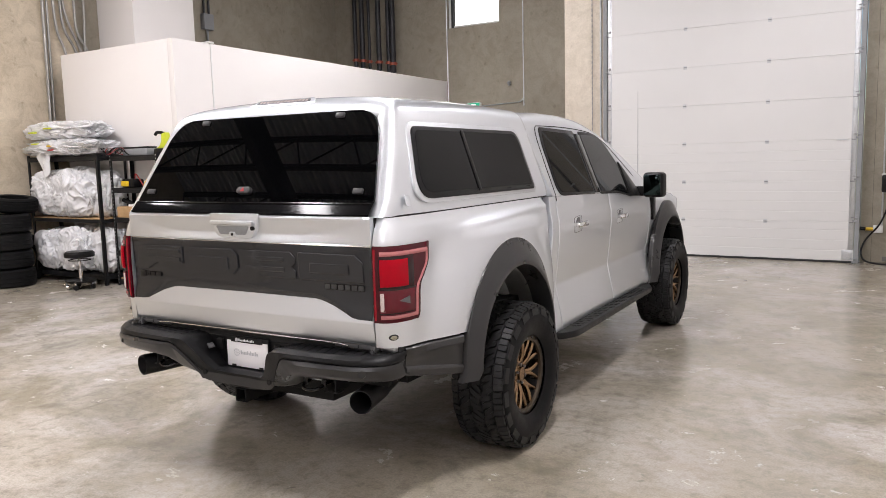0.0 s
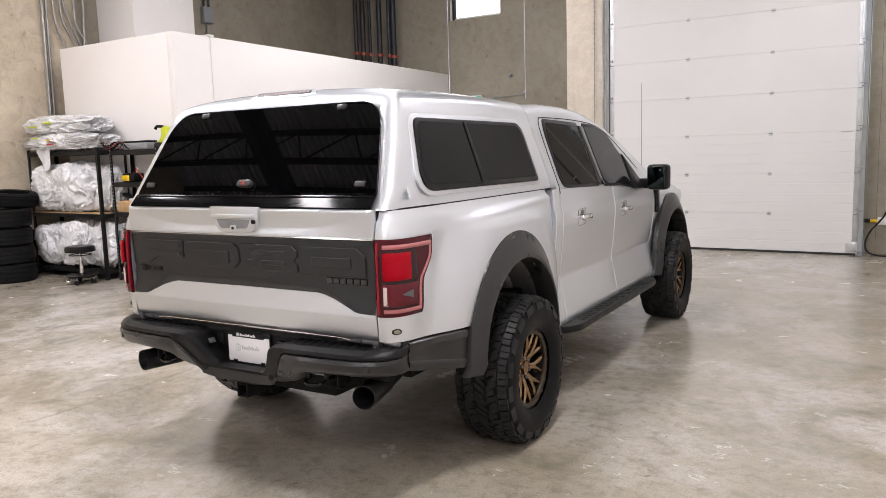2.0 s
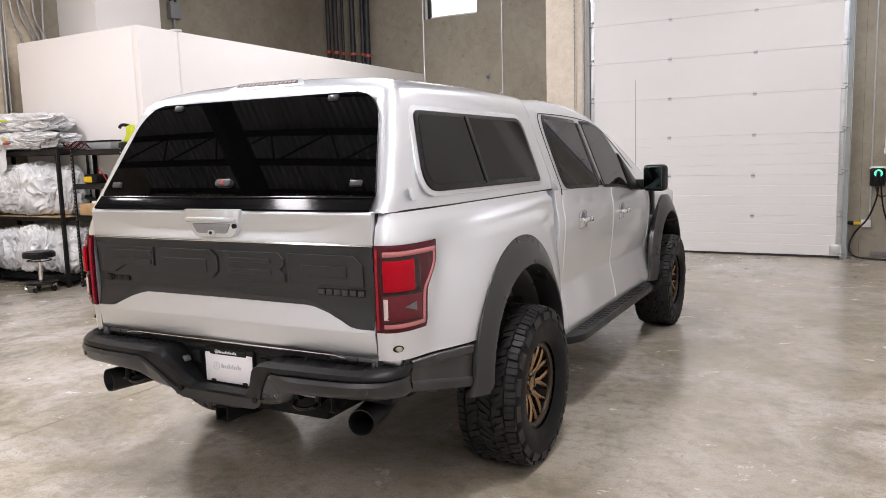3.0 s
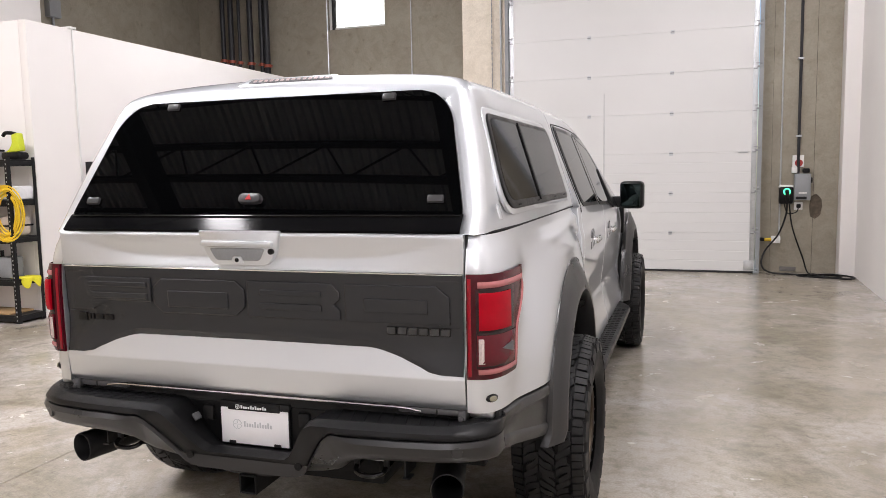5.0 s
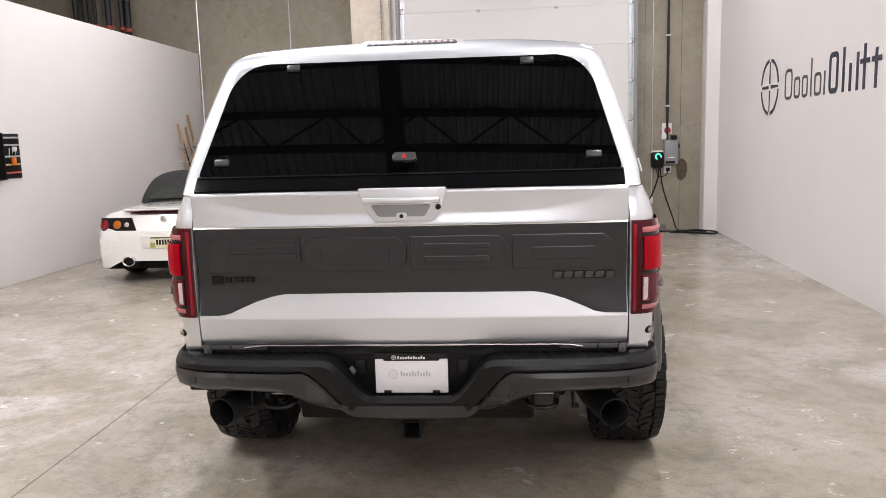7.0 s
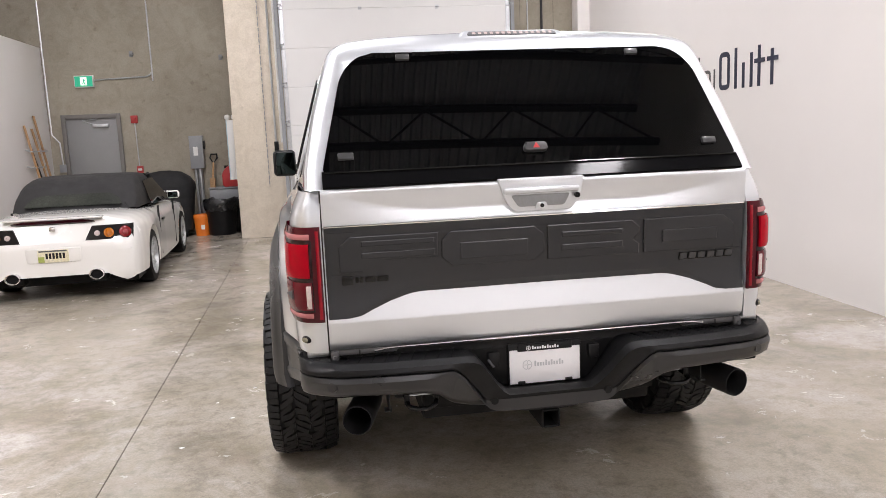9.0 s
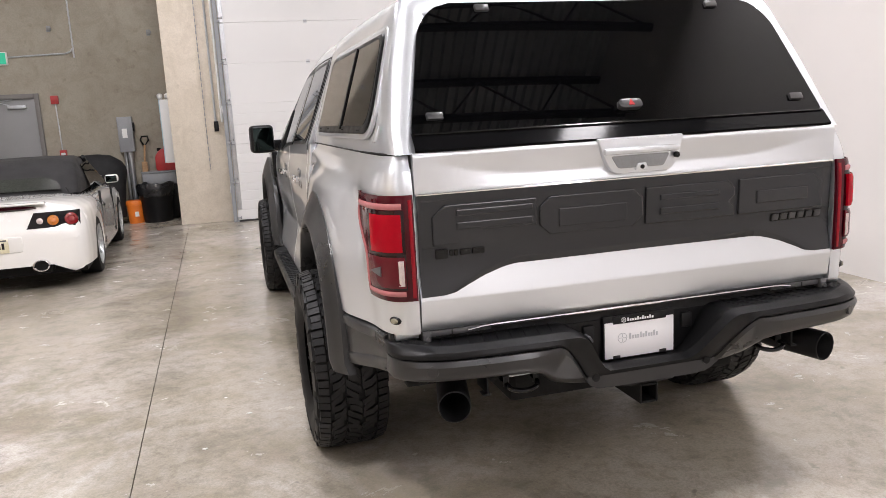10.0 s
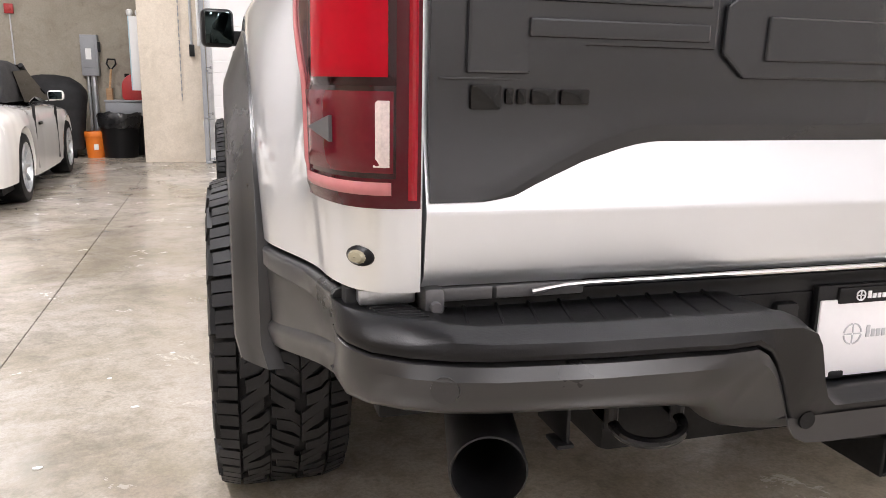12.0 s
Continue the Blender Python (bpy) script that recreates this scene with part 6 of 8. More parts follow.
t = thing("shovel", pose(-3.13, 11.3, 0), "timber-shafted shovel leaning in the corner with a black D grip", "shovel")
part("shaft", tube(bmesh.new(), [(-0.03, 0, 0.1), (0.06, 0.36, 1.28)], 0.016, 8), WOOD, t)
part("grip", tube(bmesh.new(), [(0.06, 0.36, 1.27), (0.0, 0.38, 1.36), (0.02, 0.39, 1.43), (0.12, 0.39, 1.43), (0.13, 0.38, 1.36)], 0.015, 8, True), BLACK_PLASTIC, t)
bm = bmesh.new()
prism(bm, rounded([(-0.12, -0.05), (-0.12, 0.2), (0.08, 0.2), (0.08, -0.05)], 0.05), "y", -0.012, 0.0)
part("blade", bm, STEEL_GREY, t, m=pose(-0.02, -0.02, 0.06, -15, 0, 0))
solid("timber_post", abox(-3.13, -3.04, 11.45, 11.54, 0, 1.0, 0.008), WOOD, "short raw timber post standing on the floor by the wall", "post")
for k, (y, dz, dx) in enumerate(((10.55, 2.05, 0.02), (10.72, 1.72, 0.05), (10.86, 2.0, 0.03), (11.0, 2.22, 0.02))):
    bm = tube(bmesh.new(), [(-5.62 + dx, y + 0.22, 0.0), (-5.87, y, dz)], 0.02 if k != 1 else 0.014, 8)
    solid("timber_pole", bm, WOOD if k != 1 else BLACK_STEEL, "slim pole leaning on the white wall with other poles", "pole", group="leaning poles")
for z in (1.35, 1.62):
    solid("pole_rack", tube(bmesh.new(), [(-5.86, 10.45, z + 0.03), (-5.78, 10.5, z), (-5.78, 11.2, z), (-5.86, 11.25, z + 0.03)], 0.012, 8), GALV, "steel bar rack fixed to the white wall for poles", "rack")

# pipes in the corner above the office
for k, (x, r) in enumerate(((-8.22, 0.05), (-8.02, 0.06), (-7.82, 0.035), (-7.55, 0.06), (-7.28, 0.05), (-7.16, 0.065))):
    t = thing("riser_pipe", pose(x, 11.5, 3.42), "black riser pipe with red couplings above the office roof", "pipe", "riser pipes")
    part("pipe", tube(bmesh.new(), [(0, 0, 0), (0, 0, ZC - 3.42)], r, 12), BLACK_PIPE, t)
    part("coupling", tube(bmesh.new(), [(0, 0, 0.62 - 0.035 * k), (0, 0, 0.68 - 0.035 * k)], r + 0.018, 12), RED_BAND, t, "red coupling band")
    part("lug", abox(-r - 0.05, r + 0.05, -0.02, 0.02, 0.64 - 0.035 * k, 0.66 - 0.035 * k, 0.004), RED_BAND, t)
for y, z, r in ((4.385, 2.0, 0.026), (4.455, 2.0, 0.02)):
    conduit([(XL + 0.05, y - 0.01, z), (XL + 0.05, y + 0.02, 4.4), (XL + 0.05, y + 0.03, ZC)], r, DULL_STEEL, "dull steel conduit on the tan concrete wall")
for top, mid, zm, low in ((4.58, 4.615, 3.96, 4.708), (4.70, 4.737, 4.02, 4.90), (4.75, 4.832, 4.09, 5.0), (4.945, 4.965, 4.0, 5.125), (5.12, 5.10, 4.0, 5.085)):
    conduit(curve_pts([(XL + 0.05, low + 0.6 * (low - mid), 3.46), (XL + 0.05, low, 3.71), (XL + 0.05, mid, zm), (XL + 0.05, top, 4.46), (XL + 0.05, top - 0.03, 5.6), (XL + 0.05, top - 0.03, ZC)], 4), 0.022, DULL_STEEL, "bent dull steel conduit rising behind the office room")
t = thing("junction_box", pose(XL, 7.75, 4.55), "grey junction box with pipes on the dark concrete wall", "electrical box")
part("case", abox(0, 0.12, -0.12, 0.12, -0.18, 0.12, 0.01), STEEL_GREY, t)
for y in (-0.06, 0.06):
    part("pipe", tube(bmesh.new(), [(0.05, y, 0.12), (0.05, y, 2.0)], 0.022, 8), BLACK_PIPE, t)
part("pipe", tube(bmesh.new(), [(0.05, 0, -0.18), (0.05, 0, -1.1)], 0.022, 8), STEEL_GREY, t)
t = thing("wall_raceway", pose(-5.9, 5.08, 0), "thin white raceway down the white wall to an outlet", "raceway")
part("cap", abox(-0.13, 0.03, -0.05, 0.05, 3.503, 3.533, 0.006), WHITE_PLASTIC, t)
part("channel", abox(0, 0.016, -0.01, 0.01, 1.33, 3.503, 0.004), WHITE_PLASTIC, t)
part("outlet_box", abox(0, 0.03, -0.10, 0.06, 1.22, 1.34, 0.006), GALV, t, "grey double outlet")
for y in (-0.01, 0.035):
    part("socket", abox(0.03, 0.034, y - 0.016, y + 0.016, 1.24, 1.32, 0.003), WHITE_PLASTIC, t)

# ---- tool cabinet on the white wall ----
CAB_T = thing("tool_cabinet", pose(-5.9, 5.16, 1.30), "open black wall cabinet with hand tools on coloured strips", "tool cabinet")
part("back", abox(0, 0.01, 0, 0.46, 0, 0.57), BLACK_STEEL, CAB_T)
for y0, y1, z0, z1 in ((0, 0.012, 0, 0.57), (0.448, 0.46, 0, 0.57), (0.012, 0.448, 0, 0.012), (0.012, 0.448, 0.558, 0.57)):
    part("side", abox(0.01, 0.13, y0, y1, z0, z1), BLACK_STEEL, CAB_T)
dr = part("cabinet_door", abox(0.0, 0.02, 0.465, 0.90, 0.01, 0.56, 0.003), BLACK_STEEL, CAB_T, "open black cabinet door")
CHIP = [material("chip_%s" % n, c, 0.45, 0, 0.1, 20, 90) for n, c in (("grey", (0.45, 0.45, 0.46)), ("red", (0.55, 0.12, 0.1)), ("green", (0.35, 0.4, 0.1)), ("gold", (0.5, 0.36, 0.15)))]
for z, y0, y1, c in ((0.50, 0.11, 0.33, 0), (0.39, 0.2, 0.36, 0), (0.29, 0.13, 0.37, 2), (0.1, 0.15, 0.38, 1)):
    part("tool_strip", abox(0.01, 0.04, y0, y1, z - 0.01, z + 0.012, 0.003), CHIP[c], CAB_T)
for z, c in ((0.51, 0), (0.42, 0), (0.28, 0), (0.18, 3), (0.08, 1)):
    part("tool_strip", abox(0.02, 0.04, 0.49, 0.87, z - 0.01, z + 0.012, 0.003), CHIP[c], dr)
for k in range(12):
    y, z = random.choice(((0.1, 0.47), (0.12, 0.27), (0.14, 0.1))) if k < 9 else (0.62, 0.38)
    y += random.uniform(0, 0.24)
    h = random.uniform(0.06, 0.13)
    part("hand_tool", tube(bmesh.new(), [(0.045, y, z), (0.05, y + random.uniform(-0.04, 0.04), z - h)], [0.008, 0.004], 6), random.choice((GALV, BLACK_STEEL, CHIP[0])), CAB_T)
part("torch", abox(0.045, 0.09, 0.68, 0.73, 0.17, 0.27, 0.012), ORANGE, CAB_T, "orange torch")
part("pale_tool", abox(0.045, 0.07, 0.71, 0.79, 0.34, 0.4, 0.015), WHITE_PLASTIC, CAB_T)
part("red_tool", abox(0.045, 0.07, 0.27, 0.34, 0.47, 0.52, 0.012), RED_PAINT, CAB_T)

# ---- company sign on the white wall, in plain shapes ----
NAVY = material("navy_vinyl", (0.025, 0.028, 0.055), 0.5, 0, 0.04, 4, 90)
GREY_VINYL = material("grey_vinyl", (0.07, 0.07, 0.068), 0.5, 0, 0.04, 4, 90)
SIGN = thing("wall_sign", pose(XR, 7.39, 2.19, 0, 0, -90), "navy and grey sign of plain shapes on the white wall", "sign")
part("wheel_mark", ring_mark(bmesh.new(), 0, 0, 0.36, -0.004, 0.13), NAVY, SIGN, "navy wheel-shaped mark")


def hollow(bm, x0, x1, z0, z1, w, r):
    """A rounded upright frame."""
    a, b = rounded([(x0, z0), (x1, z0), (x1, z1), (x0, z1)], r, 4), rounded([(x0 + w, z0 + w), (x1 - w, z0 + w), (x1 - w, z1 - w), (x0 + w, z1 - w)], max(r - w, 0.01), 4)
    n = len(a)
    f = [[bm.verts.new((p[0], y, p[1])) for p in ring] for ring in (a, b) for y in (-0.004, -0.001)]
    for i in range(n):
        j = (i + 1) % n
        bm.faces.new((f[0][i], f[0][j], f[2][j], f[2][i]))
        bm.faces.new((f[0][i], f[0][j], f[1][j], f[1][i]))
        bm.faces.new((f[2][i], f[2][j], f[3][j], f[3][i]))
    return bm


BASE = -0.19
WORDS = [("o", 0.58, 0.26, 0.36, GREY_VINYL), ("o", 0.90, 0.20, 0.25, GREY_VINYL), ("o", 1.16, 0.18, 0.25, GREY_VINYL), ("i", 1.42, 0.05, 0.42, GREY_VINYL), ("o", 1.53, 0.20, 0.25, GREY_VINYL), ("i", 1.80, 0.05, 0.25, GREY_VINYL),
         ("o", 1.93, 0.24, 0.42, NAVY), ("i", 2.27, 0.06, 0.44, NAVY), ("i", 2.43, 0.06, 0.27, NAVY), ("i", 2.59, 0.06, 0.36, NAVY), ("i", 2.74, 0.06, 0.42, NAVY), ("i", 2.98, 0.06, 0.36, NAVY)]
for kind, x, w, h, mt in WORDS:
    bm = bmesh.new()
    st = 0.036 if mt is GREY_VINYL else 0.055
    if kind == "o":
        hollow(bm, x, x + w, BASE, BASE + h, st, w * 0.35)
    else:
        prism(bm, [(x, BASE), (x + st, BASE), (x + st, BASE + h), (x, BASE + h)], "y", -0.004, -0.001)
    part("sign_bar", bm, mt, SIGN)
for x in (2.68, 2.92):
    part("sign_bar", bm := prism(bmesh.new(), [(x, BASE + 0.24), (x + 0.2, BASE + 0.24), (x + 0.2, BASE + 0.285), (x, BASE + 0.285)], "y", -0.007, -0.0045), NAVY, SIGN)

# ---- charger corner, on the concrete beside the door ----
W = YD
t = thing("car_charger", pose(2.68, W, 1.2), "black wall charger with a green light and hanging cable", "charger")
part("case", abox(-0.1, 0.1, -0.12, 0, -0.14, 0.13, 0.03), BLACK_PLASTIC, t)
part("top_cap", abox(-0.105, 0.105, -0.1, 0, 0.1, 0.15, 0.02), WHITE_PLASTIC, t)
part("light_ring", lathe(bmesh.new(), [(-0.125, 0.03), (-0.13, 0.045), (-0.12, 0.055)], "y", 20), glowing("green_glow", (0.1, 0.9, 0.45), 1.6), t, "green status light", m=pose(0.01, 0, 0.05))
part("plug", tube(bmesh.new(), [(0.01, -0.13, 0.06), (0.01, -0.2, 0.04), (0.01, -0.19, -0.08)], 0.028, 10), BLACK_PLASTIC, t)
part("cable", tube(bmesh.new(), curve_pts([(0.01, -0.19, -0.08), (0.0, -0.16, -0.3), (-0.1, -0.15, -0.6), (-0.28, -0.15, -0.85), (-0.33, -0.2, -1.05), (-0.22, -0.3, -1.165), (0.2, -0.35, -1.185), (0.55, -0.3, -1.185), (0.75, -0.45, -1.185), (0.5, -0.6, -1.185), (0.3, -0.45, -1.185), (0.6, -0.35, -1.17), (0.9, -0.5, -1.185), (0.75, -0.7, -1.185), (0.4, -0.5, -1.175)], 6), 0.013, 8), BLACK_PLASTIC, t, "black charging cable coiled on the floor")
part("cable", tube(bmesh.new(), curve_pts([(0.05, -0.06, -0.14), (0.1, -0.1, -0.5), (0.25, -0.12, -0.95), (0.33, -0.2, -1.18), (0.5, -0.4, -1.185), (0.35, -0.55, -1.185), (0.15, -0.45, -1.185), (0.4, -0.3, -1.175)], 6), 0.011, 8), BLACK_PLASTIC, t)
part("lead", tube(bmesh.new(), curve_pts([(-0.02, -0.06, -0.14), (0.03, -0.08, -0.28), (0.15, -0.08, -0.26), (0.18, -0.06, -0.18)], 5), 0.008, 8), BLACK_PLASTIC, t)
t = thing("disconnect_box", pose(2.9, W, 1.32), "grey electrical disconnect box with a black riser conduit", "electrical box")
part("case", abox(-0.11, 0.115, -0.13, 0, -0.2, 0.2, 0.01), STEEL_GREY, t)
part("cover", abox(-0.1, 0.1, -0.138, -0.13, -0.12, 0.19, 0.006), STEEL_GREY, t)
part("name_bar", abox(-0.05, 0.06, -0.142, -0.136, -0.1, -0.08), WHITE_PLASTIC, t)
part("fuse_window", abox(-0.09, 0.06, -0.142, -0.128, -0.185, -0.145, 0.004), BLACK_STEEL, t)
part("handle", abox(0.115, 0.14, -0.1, -0.04, 0.06, 0.14, 0.006), BLACK_STEEL, t)
part("riser", tube(bmesh.new(), [(-0.06, -0.05, 0.2), (-0.06, -0.05, 4.5)], 0.022, 10), BLACK_PIPE, t)
for z in (0.75, 1.9, 2.9):
    part("strap", abox(-0.1, -0.02, -0.075, 0, z, z + 0.03, 0.004), GALV, t)
part("warning_plate", abox(-0.14, 0.02, -0.03, -0.02, 0.3, 0.48, 0.003), WHITE_PLASTIC, t, "white notice with a red symbol")
part("red_symbol", lathe(bmesh.new(), [(-0.034, 0.001), (-0.034, 0.055), (-0.03, 0.055)], "y", 20), RED_PAINT, t, m=pose(-0.05, 0, 0.36))
part("small_box", abox(-0.15, -0.07, -0.07, 0, 0.21, 0.3, 0.008), WHITE_PLASTIC, t)
part("black_knob", abox(0.0, 0.1, -0.12, -0.02, 0.21, 0.28, 0.02), BLACK_PLASTIC, t)
t = thing("wall_outlet", pose(2.86, W, 1.03), "white wall outlet with a black plug", "outlet")
part("plate", abox(-0.06, 0.06, -0.03, 0, -0.06, 0.06, 0.008), WHITE_PLASTIC, t)
part("plug", abox(-0.03, 0.03, -0.09, -0.03, -0.03, 0.03, 0.012), BLACK_PLASTIC, t)
conduit([(2.60, W - 0.02, 0.56), (2.60, W - 0.02, ZC)], 0.013, GALV, "thin steel conduit on the concrete wall", "wall conduits")
t = thing("door_sensor_box", pose(2.55, W, 0.51), "small white junction box with a yellow and black plug", "electrical box")
part("box", abox(-0.06, 0.07, -0.06, 0, -0.055, 0.055, 0.008), WHITE_PLASTIC, t)
part("yellow_plug", tube(bmesh.new(), [(-0.06, -0.04, 0), (-0.16, -0.04, 0)], 0.025, 10), YELLOW, t)
part("black_plug", tube(bmesh.new(), [(-0.16, -0.04, 0), (-0.25, -0.05, 0.01)], 0.028, 10), BLACK_PLASTIC, t)
bm = bmesh.new()
ring = [(0.09 * math.cos(a) * (1 + 0.25 * noise.noise((math.cos(a) * 2, math.sin(a) * 2, 5))), 0.19 * math.sin(a) * (1 + 0.25 * noise.noise((math.cos(a) * 2, math.sin(a) * 2, 9)))) for a in [math.tau * k / 22 for k in range(22)]]
prism(bm, ring, "y", -0.004, 0.0)
solid("wall_patch", bm, material("brown_patch", (0.13, 0.10, 0.07), 0.8, 0, 0.4, 14, 60, 0.4), "ragged brown patch on the concrete wall", "patch", m=pose(3.1, W, 1.02))
for x, wd in ((3.06, 0.006), (2.47, 0.004)):
    solid("wall_crack", abox(x, x + wd, W - 0.003, W + 0.003, 0, 5.0), material("crack_dark", (0.12, 0.1, 0.08), 0.9), "thin dark formwork line in the concrete wall", "crack", kind="structure")
solid("wall_slot", abox(2.62, 2.85, W - 0.012, W, 0.02, 0.09, 0.004), FRAME_GREY, "low dark vent slot at the wall's foot", "vent")
# pier fittings
t = thing("hoist_chain", pose(-1.955, W, 0.86), "hanging hoist chain against the cream pier", "chain")
for k in range(110):
    z = 0.045 * k
    part("link", abox(-0.008 if k % 2 else -0.003, 0.008 if k % 2 else 0.003, -0.036, -0.03 if k % 2 else -0.024, z, z + 0.05), STEEL_GREY, t)
for x, z0, r in ((-1.80, 1.62, 0.018), (-1.70, 1.6, 0.02), (-1.66, 0.55, 0.014)):
    conduit([(x, W - 0.025, z0), (x, W - 0.025, ZC)], r, GALV if r < 0.02 else WHITE_PLASTIC, "steel conduit on the cream pier", "pier conduits")
solid("door_control", abox(-1.83, -1.76, W - 0.06, W, 1.46, 1.62, 0.008), BLACK_PLASTIC, "small black door control with buttons on the pier", "switch")
solid("light_switch", abox(-1.71, -1.63, W - 0.04, W, 1.74, 1.86, 0.008), WHITE_PLASTIC, "small white switch plate on the pier", "switch")
solid("orange_tag", abox(-1.56, -1.525, W - 0.03, W - 0.02, 1.42, 1.6), ORANGE, "narrow orange tag hung on the door track", "tag")
solid("floor_outlet", abox(-1.69, -1.6, W - 0.07, W, 0.46, 0.58, 0.01), WHITE_PLASTIC, "white outlet box low on the pier", "outlet")

# ---- shelves at the office front ----


def rack(name, x0, x1, y0, y1, decks, top, label, slotted, board):
    t = thing(name, pose(x0, y0, 0), label, "shelf")
    w, d = x1 - x0, y1 - y0
    p = 0.045
    for x in (0, w):
        for y in (0, d):
            bm = bmesh.new()
            sx, sy = (1 if x == 0 else -1), (1 if y == 0 else -1)
            box(bm, *sorted((x, x + sx * p)), *sorted((y, y + sy * 0.004)), 0, top, 0.001, 1)
            box(bm, *sorted((x, x + sx * 0.004)), *sorted((y, y + sy * p)), 0, top, 0.001, 1)
            post = part("post", bm, BLACK_STEEL, t)
            if slotted:
                for k in range(int(top / 0.05)):
                    part("slot", abox(*sorted((x + sx * 0.016, x + sx * 0.028)), *sorted((y - sy * 0.002, y)), 0.03 + 0.05 * k, 0.048 + 0.05 * k), GALV, post)
    for z in decks:
        for y in (0.004, d - 0.034):
            part("beam", abox(0.004, w - 0.004, y, y + 0.03, z - 0.06, z - 0.005, 0.003, 1), BLACK_STEEL, t)
        for x in (0.006, w - 0.036):
            part("beam", abox(x, x + 0.03, 0.034, d - 0.034, z - 0.055, z - 0.005, 0.003, 1), BLACK_STEEL, t)
        part("deck", abox(0.006, w - 0.006, 0.006, d - 0.006, z - 0.005, z + 0.012, 0.002, 1), board if 0.5 < z < 1.5 else BLACK_STEEL, t, "chipboard shelf deck" if board is BOARD and 0.5 < z < 1.5 else "")
    return t


rack("storage_shelf", -8.85, -7.06, 3.88, 4.36, (0.14, 0.98, 1.9), 1.94, "black steel shelf with chipboard decks full of wrapped bags", False, BOARD)
rack("tool_shelf", -6.95, -5.885, 4.0, 4.38, (0.08, 0.5, 0.99, 1.42, 1.88), 1.92, "black slotted steel shelf with power tools", True, BLACK_STEEL)
WRAP = material("white_plastic_wrap", (0.70, 0.705, 0.72), 0.27, 0, 0.03, 3, 10, 0.16, 0.1, 0.08, relief=0.02)


def bag(x0, x1, y0, y1, z0, z1, seed, label="white plastic sack on the black shelf"):
    """A soft bundle in crumpled plastic that fills the given room."""
    bm = bmesh.new()
    bmesh.ops.create_icosphere(bm, subdivisions=6, radius=1)
    for v in bm.verts:
        d = v.co.normalized()
        q = (abs(d.x) ** 3.2 + abs(d.y) ** 3.2 + abs(d.z) ** 3.2) ** (-1 / 3.2)
        p = d * q
        n1 = noise.noise(p * 1.3 + Vector((seed, seed * 2.3, 0)))
        warp = p + Vector((noise.noise(p * 1.3 + Vector((seed, 0, 7))), noise.noise(p * 1.3 + Vector((0, seed, 3))), noise.noise(p * 1.3 + Vector((5, 1, seed))))) * 0.6
        # long gathered folds, then smaller creases between them
        fold = 1 - abs(noise.noise(Vector((warp.x * 2.5, warp.y * 2.5, warp.z * 0.7)) + Vector((seed * 3, 0, 0))))
        fine = 1 - abs(noise.noise(Vector((warp.x * 7.5, warp.y * 7, warp.z * 3)) + Vector((seed, 5, 1))))
        k = 0.95 + 0.10 * n1 + 0.36 * (fold - 0.85) + 0.14 * (fine - 0.85) + 0.012 * noise.noise(warp * 14 + Vector((seed, 2, 8)))
        v.co = p * k
    for v in bm.verts:
        v.co.x = (x0 + x1) / 2 + v.co.x * (x1 - x0) / 2
        v.co.y = (y0 + y1) / 2 + v.co.y * (y1 - y0) / 2
        v.co.z = max(z0, (z0 + z1) / 2 + v.co.z * (z1 - z0) / 2)
    return solid("plastic_sack", bm, WRAP, label, "sack", group="plastic sacks", smooth=70)


bag(-8.92, -6.98, 3.72, 4.37, 1.912, 2.18, 1, "flat white plastic sack lying on the top deck")
bag(-8.9, -7.08, 3.76, 4.36, 2.15, 2.45, 2, "flat white plastic sack on top of another")
bag(-8.86, -7.9, 3.78, 4.36, 0.992, 1.72, 3)
bag(-8.3, -7.3, 3.76, 4.35, 0.992, 1.76, 4)
bag(-7.6, -7.0, 3.97, 4.36, 0.992, 1.68, 5)
bag(-8.82, -8.05, 3.76, 4.36, 0.152, 0.82, 6)
bag(-8.2, -7.4, 3.74, 4.36, 0.152, 0.88, 7)
bag(-7.7, -6.95, 3.92, 4.36, 0.152, 0.86, 8)
bm = bmesh.new()
rows = []
for k in range(13):
    u = k / 12
    rows.append([(-8.35 + 0.28 * v - 0.05 * math.sin(u * 3), 3.79 - 0.02 * math.sin(v * 9 + u * 4), 1.98 - 0.36 * u * (0.4 + 0.6 * math.sin(math.pi * v) ** 0.6)) for v in [j / 10 for j in range(11)]])
grid(bm, rows)
ext = bmesh.ops.extrude_face_region(bm, geom=bm.faces[:])
bmesh.ops.translate(bm, vec=(0, 0.004, 0), verts=[v for v in ext["geom"] if isinstance(v, bmesh.types.BMVert)])
solid("plastic_flap", bm, WRAP, "loose end of white plastic hanging from a sack", "plastic sheet")
for k, (x, z, mt) in enumerate(((-8.5, 2.27, LIME), (-8.1, 2.32, LIME), (-8.45, 2.1, LIME), (-8.05, 2.06, YELLOW), (-8.05, 2.0, RED_PAINT))):
    solid("bundle_tag", abox(x, x + 0.14, 3.73, 3.79, z, z + 0.022, 0.004), mt, "small coloured tag strip on the plastic sack", "tag", group="bundle tags")

